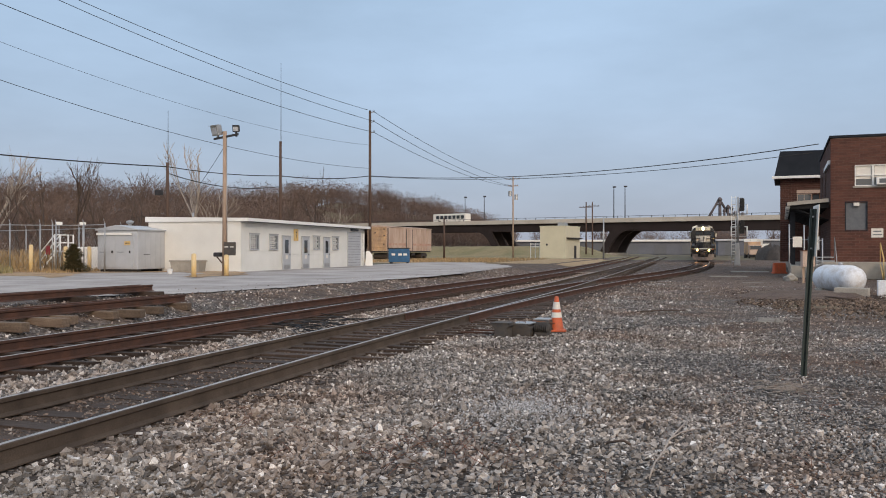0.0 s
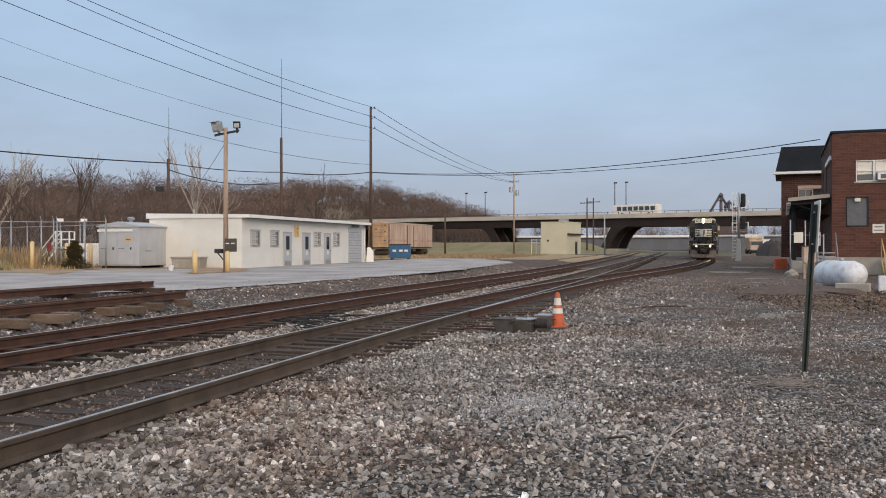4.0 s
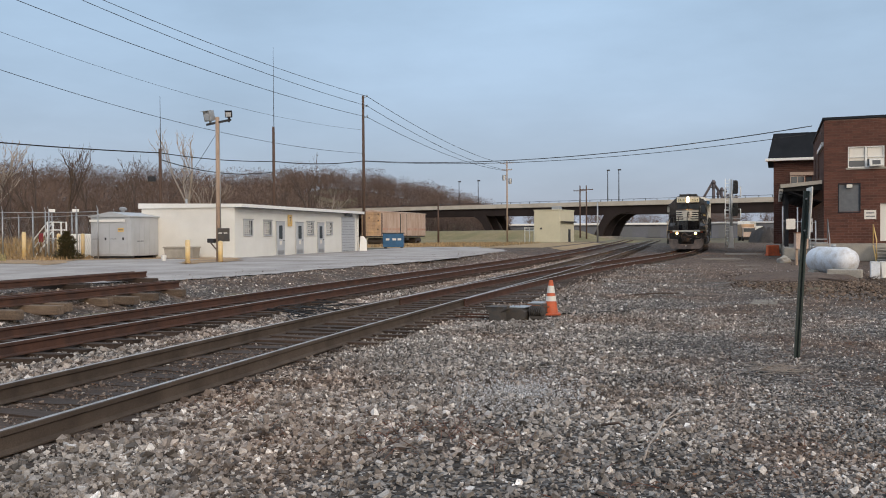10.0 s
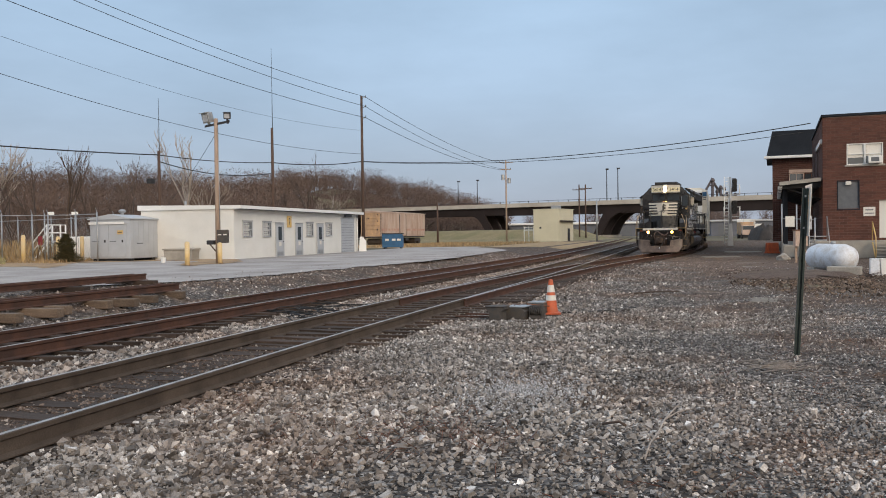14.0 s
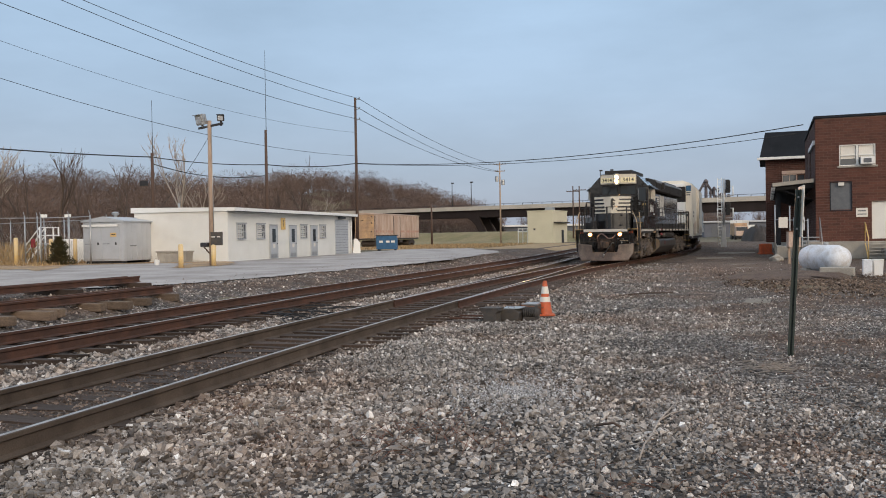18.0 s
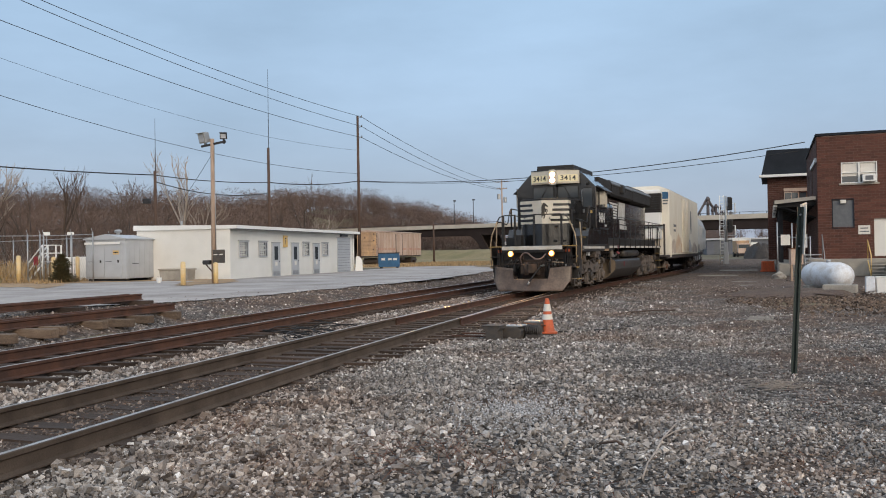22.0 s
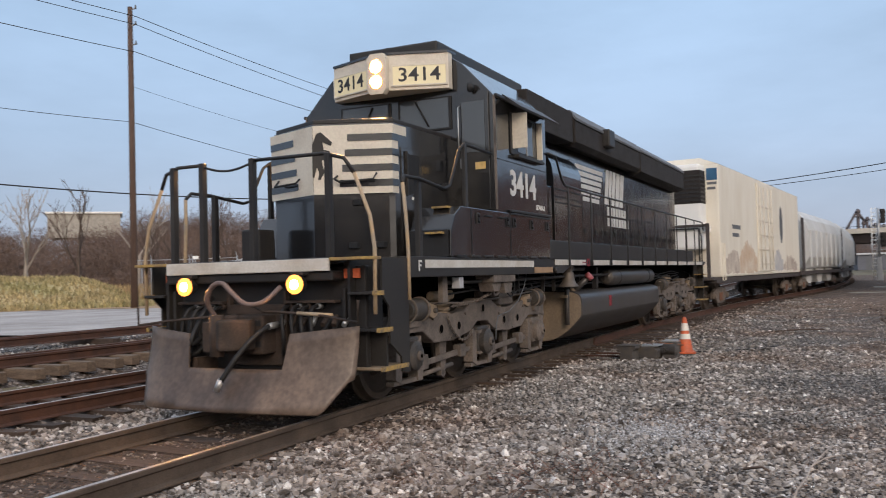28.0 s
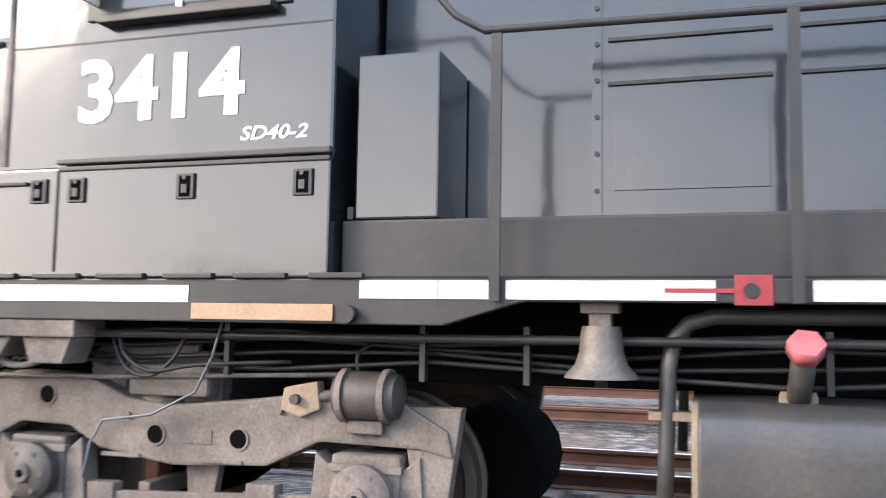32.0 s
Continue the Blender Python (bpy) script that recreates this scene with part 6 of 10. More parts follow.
def build_frame():
    # coloured near-black for the shade below the sill
    lp("underframe", box(BM(), -1.0, 1.0, -6.5, REAR - 0.3, 1.1, 1.56, 0.02), "deep_shade")
    def side(s):
        prof = ((-6.62, 1.41), (-1.25, 1.41), (-0.85, 1.53), (REAR - 0.9, 1.53), (REAR - 0.9, DECK), (-6.62, DECK))
        sill = lp("side_sill", prism(BM(), prof, s * (W - 0.09), s * W, "x", 0.008), "loco_dull", "dark side sill")
        part("sill_stripe", sbox(BM(), s, W + 0.001, W + 0.006, -6.22, -2.664, 1.513, 1.605), "stripe", sill, "long white stripe")
        part("tan_plate", sbox(BM(), s, W + 0.001, W + 0.012, -2.64, -1.82, 1.425, 1.51, 0.003), "tan", sill)
        part("plug", rod(BM(), (s * W, -1.73, 1.46), (s * (W + 0.06), -1.73, 1.46), 0.045), "loco_dull", sill)
        for a, b in ((-1.68, -1.27), (-1.265, -0.98), (-0.93, 0.02), (0.42, 1.6), (1.75, 2.95), (3.1, 4.3), (4.45, 5.65), (5.8, 7.0), (7.15, 8.35), (8.5, 9.7), (9.85, 11.0), (11.2, 12.3)):
            part("sill_stripe", sbox(BM(), s, W + 0.001, W + 0.006, a, b, 1.54, 1.63), "stripe", sill)
        part("jack_mark", sbox(BM(), s, W + 0.001, W + 0.007, 0.1, 0.26, 1.52, 1.655, 0.003), "red", sill, "red square with a dark centre")
        part("jack_hole", rod(BM(), (s * (W + 0.004), 0.17, 1.585), (s * (W + 0.012), 0.17, 1.585), 0.035), "wire", sill)
        part("red_arrow", sbox(BM(), s, W + 0.007, W + 0.009, -0.2, 0.1, 1.575, 1.595), "red", sill)
        for k in range(9):
            y = -5.4 + 0.43 * k
            part("hinge", sbox(BM(), s, W - 0.02, W + 0.02, y, y + 0.3, DECK, DECK + 0.03, 0.006), "loco_dull", sill)
        # brackets below the sill
        part("jacking_pad", sbox(BM(), s, W - 0.28, W - 0.01, -4.2, -3.4, 1.31, 1.41, 0.012), "grime", sill)
        part("jacking_foot", prism(BM(), ((-4.2, 1.31), (-3.86, 1.31), (-3.94, 1.19), (-4.12, 1.19)), s * (W - 0.25), s * (W - 0.04), "x", 0.01), "grime", sill)
        part("jacking_foot", prism(BM(), ((-3.78, 1.31), (-3.44, 1.31), (-3.5, 1.16), (-3.72, 1.16)), s * (W - 0.25), s * (W - 0.04), "x", 0.01), "grime", sill)
        part("hanger", sbox(BM(), s, W - 0.2, W - 0.14, -5.5, -5.36, 1.1, 1.41), "grime", sill)
        part("sensor_box", sbox(BM(), s, W - 0.16, W - 0.05, -5.2, -5.08, 1.26, 1.4, 0.01), "grey_metal", sill)
        # cable runs under the sill
        for k in range(4):
            z, x = 1.18 + 0.055 * k, W - 0.34 - 0.03 * (k % 3)
            pts = [(s * x, -5.0 + 0.9 * i, z + 0.04 * math.sin(i * 1.9 + k)) for i in range(18)]
            part("cable", pipe(BM(), pts, 0.014, 6), "wire", sill)
        part("cable_loop", pipe(BM(), eased(((s * 1.3, -3.35, 1.36), (s * 1.34, -3.22, 1.16), (s * 1.34, -3.05, 1.1), (s * 1.33, -2.9, 1.2), (s * 1.3, -2.82, 1.38))), 0.012, 6), "wire", sill)
        part("cable_loop", pipe(BM(), eased(((s * 1.32, -3.28, 1.38), (s * 1.36, -3.2, 1.22), (s * 1.36, -3.02, 1.13), (s * 1.32, -2.75, 1.17), (s * 1.26, -2.2, 1.2))), 0.012, 6), "wire", sill)
        part("train_line", pipe(BM(), [(s * 1.36, -5.3, 1.33), (s * 1.36, -2.0, 1.34), (s * 1.34, 1.2, 1.36), (s * 1.34, 6.4, 1.36)], 0.024, 8), "loco_dull", sill)
        for y in (-2.6, -1.45, -0.9, 0.5):
            part("cable_clamp", sbox(BM(), s, W - 0.33, W - 0.27, y, y + 0.03, 1.12, 1.41), "loco_dull", sill)
        part("letter_mark", BM_letter_f(s), "letter", sill, "white letter F")
    both(side)
    lp("deck", box(BM(), -W + 0.1, W - 0.1, -6.6, REAR - 0.9, DECK - 0.05, DECK, 0.004), "loco_dull")


def BM_letter_f(s):
    bm = BM()
    y = -6.38 if s > 0 else -6.3
    d = 0.08 if s > 0 else -0.08
    for a, b, z0, z1 in ((0, 0.025, 1.48, 1.6), (0.025, 0.08, 1.575, 1.6), (0.025, 0.065, 1.53, 1.552)):
        ya, yb = sorted((y + a * (1 if s > 0 else -1), y + b * (1 if s > 0 else -1)))
        sbox(bm, s, W + 0.001, W + 0.005, ya, yb, z0, z1)
    return bm


def eased(pts, n=5):
    """Points of a smooth curve through the given ones."""
    p = [Vector(q) for q in pts]
    p = [p[0] * 2 - p[1]] + p + [p[-1] * 2 - p[-2]]
    out = []
    for i in range(1, len(p) - 2):
        for k in range(n):
            t = k / n
            out.append(0.5 * (2 * p[i] + (p[i + 1] - p[i - 1]) * t + (2 * p[i - 1] - 5 * p[i] + 4 * p[i + 1] - p[i + 2]) * t * t + (3 * p[i] - p[i - 1] - 3 * p[i + 1] + p[i + 2]) * t ** 3))
    return out + [p[-2]]


def build_front():
    lp("front_platform", box(BM(), -1.08, 1.08, -7.41, -5.0, DECK - 0.07, DECK, 0.01), "loco_dull")
    lp("platform_edge", box(BM(), -1.08, 1.08, -7.445, -7.412, 1.50, 1.63, 0.01), "stripe", "white front edge of the platform")
    lp("pilot_plate", box(BM(), -1.35, 1.35, -7.17, -7.09, 0.45, 1.55, 0.01), "loco_dull")
    lp("pilot_beam", box(BM(), -1.1, 1.1, -7.40, -7.17, 1.40, 1.5, 0.02), "loco_dull")
    lp("draft_box", box(box(BM(), -0.26, 0.26, -7.47, -7.12, 0.64, 1.06, 0.03), -0.4, 0.4, -7.24, -7.12, 0.5, 1.16, 0.02), "dark_rust", "rusty coupler housing")
    for z in (0.72, 0.84, 0.94):
        lp("housing_slot", box(BM(), 0.14, 0.24, -7.475, -7.468, z, z + 0.06), "wire")
    for x in (0.52, 0.64, 0.76):
        lp("pilot_mark", box(BM(), x, x + 0.07, -7.176, -7.171, 1.14, 1.17), "letter")
    for k in range(7):
        x = 0.36 + 0.13 * k
        lp("hose_valve", rod(BM(), (x, -7.2, 1.0 + 0.03 * (k % 2)), (x + 0.02, -7.3, 0.94), 0.028, n=8), "dark_rust" if k % 3 else "galv")
    kn = lp("coupler", box(BM(), -0.13, 0.13, -7.57, -7.22, 0.74, 0.98, 0.04), "dark_rust", "rusty knuckle coupler")
    part("knuckle", prism(BM(), ((-0.2, -7.72), (-0.02, -7.84), (0.1, -7.77), (0.22, -7.64), (0.2, -7.50), (-0.16, -7.50)), 0.7, 1.02, "z", 0.03), "dark_rust", kn)
    part("guard_arm", prism(BM(), ((-0.32, -7.74), (-0.2, -7.72), (-0.14, -7.42), (-0.3, -7.42)), 0.68, 1.0, "z", 0.02), "dark_rust", kn)
    part("cut_lever", pipe(BM(), ((0.05, -7.62, 1.0), (0.08, -7.57, 1.22), (0.3, -7.52, 1.1), (0.95, -7.47, 1.06), (1.45, -7.5, 0.98), (1.46, -7.5, 1.2)), 0.014), "dark_rust", kn)
    part("cut_lever", pipe(BM(), ((-0.3, -7.52, 1.05), (-1.0, -7.47, 1.0), (-1.45, -7.5, 0.95), (-1.46, -7.5, 1.15)), 0.014), "dark_rust", kn)
    part("lever_grip", rod(BM(), (0.72, -7.49, 1.075), (1.12, -7.45, 1.05), 0.02), "steel_worn", kn, "worn yellow grip")
    hoses = lp("air_hose", pipe(BM(), [(-0.62 + 0.0 * i, -7.22 - 0.35 * math.sin(math.pi * i / 9), 1.25 - 0.5 * math.sin(math.pi * i / 11)) for i in range(10)], 0.028), "wire")
    for x0, x1, zlow in ((-0.95, -0.5, 0.62), (-1.05, -0.6, 0.55), (0.5, 0.95, 0.62), (0.6, 1.05, 0.55)):
        lp("air_hose", pipe(BM(), [(x0 + (x1 - x0) * i / 8, -7.22 - 0.2 * math.sin(math.pi * i / 8), 1.0 - (1.0 - zlow) * math.sin(math.pi * i / 8)) for i in range(9)], 0.022), "wire")
    for s in (1, -1):
        for k, x in enumerate((0.46, 0.58, 0.7, 0.82)):
            hz = lp("air_hose", pipe(BM(), eased(((s * x, -7.18, 1.14), (s * x, -7.36, 1.12), (s * (x + 0.03), -7.44, 0.98), (s * (x + 0.04), -7.43, 0.8), (s * (x - 0.02), -7.36, 0.64 - 0.03 * (k % 2)))), 0.021, 8), "wire")
            part("hose_cock", rod(BM(), (s * x, -7.17, 1.14), (s * x, -7.27, 1.14), 0.034, n=8), "galv" if k % 2 else "dark_rust", hz)
        lp("pilot_iron", box(BM(), *sorted((s * 0.36, s * 0.4)), -7.24, -7.17, 0.5, 1.3, 0.006), "dark_rust", "rusty upright iron")
        lp("pilot_iron", box(BM(), *sorted((s * 1.12, s * 1.16)), -7.26, -7.17, 0.5, 1.32, 0.006), "loco_dull")
        lp("lamp_bracket", box(BM(), *sorted((s * 0.65, s * 0.81)), -7.51, -7.3, 1.46, 1.5, 0.008), "loco_dull")
    lp("pilot_shelf", box(BM(), -1.05, -0.42, -7.3, -7.17, 1.17, 1.2, 0.006), "dark_rust", "narrow rusty shelf over the hoses")
    lp("pilot_shelf", box(BM(), 0.42, 1.05, -7.3, -7.17, 1.17, 1.2, 0.006), "dark_rust", "narrow rusty shelf over the hoses")
    lp("brake_hose", pipe(BM(), eased(((0.34, -7.3, 0.95), (0.34, -7.5, 0.93), (0.26, -7.68, 0.8), (0.14, -7.8, 0.6), (0.02, -7.86, 0.4))), 0.027, 10), "wire", "dangling brake hose")
    lp("hose_end", rod(BM(), (0.02, -7.86, 0.42), (-0.03, -7.87, 0.3), 0.034), "galv")
    lp("hose_joint", rod(BM(), (0.345, -7.33, 0.95), (0.34, -7.48, 0.935), 0.036), "galv")
    loop = ((-0.36, -7.4, 0.95), (-0.36, -7.6, 1.2), (-0.25, -7.66, 1.36), (-0.1, -7.67, 1.40), (0.05, -7.67, 1.28), (0.2, -7.66, 1.18), (0.38, -7.6, 1.2), (0.5, -7.46, 1.35))
    mu = lp("jumper_cable", pipe(BM(), eased(loop), 0.027, 10), "hose_pink", "looped dusty pink jumper cable")
    part("knuckle_pin", rod(BM(), (-0.13, -7.73, 0.64), (-0.13, -7.73, 1.07), 0.075, n=14), "dark_rust", kn)
    # snow plow, curved blade with a notch for the coupler
    v, f = [], []
    nx, nz = 54, 8
    for i in range(nx + 1):
        x = -1.37 + 2.74 * i / nx
        top = 0.86 + 0.1 * (abs(x) - 0.62) if abs(x) > 0.62 else 0.5
        low = 0.08 + 0.33 * min(1.0, max(0.0, abs(x) - 1.14) / 0.2)
        for j in range(nz + 1):
            t = j / nz
            z = low + (top - low) * t
            u = (z - 0.13) / 0.83
            y = -7.46 - 0.12 * (1 - abs(x) / 1.37) - 0.26 * (1 - u) ** 2
            v.append((x, y + 0.12 * (abs(x) / 1.37) ** 6, z))
    for i in range(nx):
        for j in range(nz):
            a = i * (nz + 1) + j
            f.append((a, a + 1, a + nz + 2, a + nz + 1))
    pl = new("snow_plow", raw("snow_plow", v, f, "plow", True))
    pl.parent = loco
    tagged(pl, "dusty brown steel snow plow")
    so = pl.modifiers.new("thick", "SOLIDIFY")
    so.thickness = 0.025
    for x in (-0.63, 0.63):
        part("plow_brace", box(BM(), x - 0.03, x + 0.03, -7.5, -7.12, 0.45, 0.6), "plow", pl)
    for s in (-1, 1):
        d = lp("ditch_light", lathe(BM(), ((0.05, 0.16), (0.09, 0.1), (0.1, 0.0), (0.08, 0.0), (0.02, 0.06)), (s * 0.73, -7.55, 1.37), "y", 20), "loco_dull")
        part("lens", lathe(BM(), ((0.078, 0.0), (0.05, -0.001), (0.01, -0.002)), (s * 0.73, -7.553, 1.37), "y", 20), "ditch", d, "lit amber-white ditch light")
        part("reflector", lathe(BM(), ((0.08, -0.004), (0.1, 0.0), (0.1, 0.02), (0.08, 0.02)), (s * 0.73, -7.55, 1.37), "y", 20), "amber", d, "amber lamp rim whose glow stands in for glare")
    for s in (-1, 1):
        st = lp("stairwell", sbox(BM(), s, 1.2, 1.23, -7.28, -6.62, 0.42, 1.62), "loco_dull", "dark stairwell plate")
        part("stair_side", prism(BM(), ((-6.62, 0.40), (-6.78, 0.42), (-6.8, 0.58), (-7.03, 0.74), (-7.04, 1.12), (-7.18, 1.24), (-7.18, 1.62), (-6.62, 1.62)), s * (W - 0.03), s * (W - 0.005), "x"), "loco_dull", st, "outer stair plate")
        for z, a, b in ((0.50, -7.2, -6.66), (0.90, -7.27, -6.9), (1.28, -7.34, -7.0)):
            t = part("step", sbox(BM(), s, 1.231, W - 0.035, a, b, z - 0.03, z, 0.006), "grime_tan" if z < 0.6 else "loco_dull", st, "worn step plate")
            part("step_edge", sbox(BM(), s, W - 0.034, W + 0.004, a, b if z < 0.6 else (-6.99 if z < 1 else -7.16), z - 0.04, z + 0.006, 0.003), "worn_yellow", st, "worn yellow step edge")
        part("step_riser", sbox(BM(), s, 1.231, W - 0.04, -7.06, -7.03, 0.505, 0.87), "loco_dull", st)
        part("step_edge", sbox(BM(), s, 1.09, W, -7.44, -7.2, 1.605, 1.636, 0.004), "worn_yellow", st)
        part("step_side", sbox(BM(), s, 1.1, 1.2, -7.18, -7.1, 0.45, 1.6), "loco_dull", st)
        part("marker", sbox(BM(), s, 1.12, 1.3, -7.22, -7.185, 1.42, 1.52), "orange", st, "orange reflector")
        # handrails beside the steps, and across the platform
        h1 = [(s * 1.53, -7.29, 1.05), (s * 1.54, -7.29, 1.72), (s * 1.49, -7.28, 2.05), (s * 1.3, -7.26, 2.5), (s * 1.2, -7.29, 2.66), (s * 0.98, -7.33, 2.72), (0.07 if s > 0 else -0.62, -7.33, 2.72)]
        lp("handrail", pipe(BM(), h1[:4], 0.021), "steel_worn", "worn yellow and grey tube handrail")
        lp("handrail", pipe(BM(), h1[3:], 0.021), "loco_dull")
        h2 = [(s * W, -6.61, 1.17), (s * W, -6.61, 1.7), (s * 1.54, -6.61, 2.1), (s * 1.52, -6.63, 2.44), (s * 1.5, -6.55, 2.52), (s * 1.5, -6.2, 2.52), (s * 1.5, -5.55, 2.46), (s * 1.5, -5.4, 2.5), (s * 1.5, -5.1, 2.98), (s * 1.5, -4.94, 3.07), (s * 1.5, -4.05, 3.05)]
        lp("handrail", pipe(BM(), h2[:4], 0.021), "steel_worn", "worn tube handrail")
        lp("handrail", pipe(BM(), h2[3:], 0.021), "wire", "black side rail of the nose walk")
        lp("rail_post", box(BM(), s * 1.04 - 0.03, s * 1.04 + 0.03, -7.38, -7.30, DECK, 2.72, 0.01), "loco_dull")
        gx = 0.07 if s > 0 else -0.62
        lp("rail_post", box(BM(), gx - 0.03, gx + 0.03, -7.38, -7.30, DECK, 2.74, 0.01), "loco_dull")
        lp("rail_post", box(BM(), s * 1.5 - 0.025, s * 1.5 + 0.025, -4.98, -4.9, 2.1, 3.07, 0.01), "loco_dull")
        lp("rail_post", box(BM(), s * 1.46 - 0.03, s * 1.46 + 0.03, -6.2, -6.12, DECK, 2.52, 0.01), "loco_dull")
    lp("safety_chain", pipe(BM(), [(-0.62 + 0.69 * i / 10, -7.34, 2.7 - 0.07 * math.sin(math.pi * i / 10)) for i in range(11)], 0.014, 5), "wire")
    lp("sand_filler_box", box(BM(), -1.02, -0.74, -6.2, -5.88, DECK, DECK + 0.42, 0.03), "loco_dull")


def build_nose():
    out = ((-NOSE_W, NOSE_BACK), (-NOSE_W, NOSE_CORNER + 0.06), (-NOSE_W + 0.05, NOSE_CORNER), (0, NOSE_TIP), (NOSE_W - 0.05, NOSE_CORNER), (NOSE_W, NOSE_CORNER + 0.06), (NOSE_W, NOSE_BACK))
    nose = lp("nose", prism(BM(), out, DECK, NOSE_TOP - 0.06, "z"), "loco", "short low nose")
    cap = tuple((x * 0.985, y + (0.02 if y < -4.5 else 0)) for x, y in out)
    lid = part("nose_top", prism(BM(), cap, NOSE_TOP - 0.06, NOSE_TOP, "z", 0.015), "loco_dull", nose, "dark grey nose top")
    for s in (1, -1):
        nd = part("nose_door", sbox(BM(), s, NOSE_W - 0.005, NOSE_W + 0.014, -5.5, -4.95, 1.72, 3.02, 0.008), "loco", nose, "black side door of the nose")
        part("door_recess", sbox(BM(), s, NOSE_W + 0.014, NOSE_W + 0.018, -5.36, -5.04, 2.45, 2.95), "wire", nd)
        part("door_bar", sbox(BM(), s, NOSE_W + 0.014, NOSE_W + 0.04, -5.4, -5.36, 2.42, 2.98, 0.004), "loco_dull", nd)
        part("door_label", sbox(BM(), s, NOSE_W + 0.0145, NOSE_W + 0.02, -5.25, -5.12, 2.38, 2.42), "letter", nd)
    # white panel with dark bars, on both facets and round the corners
    def facet(s, u0, u1, z0, z1, lift):
        """A thin plate on the facet of side s, u from the tip (0) to the corner (1); beyond 1 it runs back along the side."""
        pts = []
        for u in (u0, min(u1, 1.0)):
            pts.append((s * u * NOSE_W, NOSE_TIP + (NOSE_CORNER - NOSE_TIP) * u))
        v, f = [], []
        path = pts + ([(s * NOSE_W, NOSE_CORNER + (u1 - 1.0))] if u1 > 1 else [])
        out_v = []
        for i, p in enumerate(path):
            nrm = Vector((s * 0.37, -0.93)) if i < 2 and not (u1 > 1 and i == 1) else (Vector((s * 0.75, -0.66)) if i == 1 else Vector((s, 0)))
            out_v.append((p[0] + nrm.x * lift, p[1] + nrm.y * lift))
        bm = BM()
        lo = [bm.verts.new((a, b, z0)) for a, b in out_v]
        hi = [bm.verts.new((a, b, z1)) for a, b in out_v]
        for i in range(len(out_v) - 1):
            bm.faces.new((lo[i], lo[i + 1], hi[i + 1], hi[i]))
        return bm
    for s in (1, -1):
        part("white_panel", facet(s, 0.0, 1.15, 2.44, 3.28, 0.006), "cream", nose, "cream-white nose panel")
        part("white_bar", facet(s, 1.02, 1.36, 3.165, 3.28, 0.008), "cream", nose, "top white bar running back along the side")
        for k in range(4):
            z = 3.08 - 0.185 * k
            part("dark_bar", facet(s, 0.44 - 0.035 * k, 1.155, z, z + 0.085, 0.012), "loco", nose)
    # rearing emblem as a plain dark shape
    bm = BM()
    outline = ((0.1, 3.2), (0.23, 3.07), (0.21, 3.03), (0.12, 3.08), (0.13, 2.985), (0.2, 2.965), (0.215, 2.86), (0.19, 2.86), (0.175, 2.925), (0.12, 2.925), (0.17, 2.895), (0.18, 2.8),
               (0.16, 2.8), (0.145, 2.86), (0.11, 2.86), (0.115, 2.8), (0.135, 2.71), (0.09, 2.62), (0.06, 2.62), (0.075, 2.71), (0.05, 2.77), (0.02, 2.65), (0.0, 2.65), (0.0, 3.05), (0.05, 3.18))
    bm.faces.new([bm.verts.new((x, NOSE_TIP + x * (NOSE_CORNER - NOSE_TIP) / NOSE_W - 0.018, z)) for x, z in outline])
    part("emblem", bm, "loco_dull", nose, "plain dark emblem")
    part("grab_iron", pipe(BM(), ((0.28, -5.98, 2.66), (0.28, -6.06, 2.62), (0.34, -6.04, 2.58), (0.72, -5.89, 2.6), (0.72, -5.8, 2.68)), 0.014), "wire", nose)
    part("grab_iron", pipe(BM(), ((-0.28, -5.98, 2.66), (-0.28, -6.06, 2.6), (-0.72, -5.89, 2.6), (-0.72, -5.8, 2.68)), 0.014), "wire", nose)
    for x, z in ((0.45, 1.78), (0.75, 1.78), (0.5, 2.3)):
        part("latch", box(BM(), x - 0.06, x + 0.06, NOSE_TIP + 0.43 * x - 0.05, NOSE_TIP + 0.43 * x + 0.03, z, z + 0.07, 0.005), "wire", nose)
    part("side_lamp", lathe(BM(), ((0.05, 0), (0.05, 0.06), (0.01, 0.07)), (NOSE_W, -4.3, 2.62), "x", 12), "wire", nose)


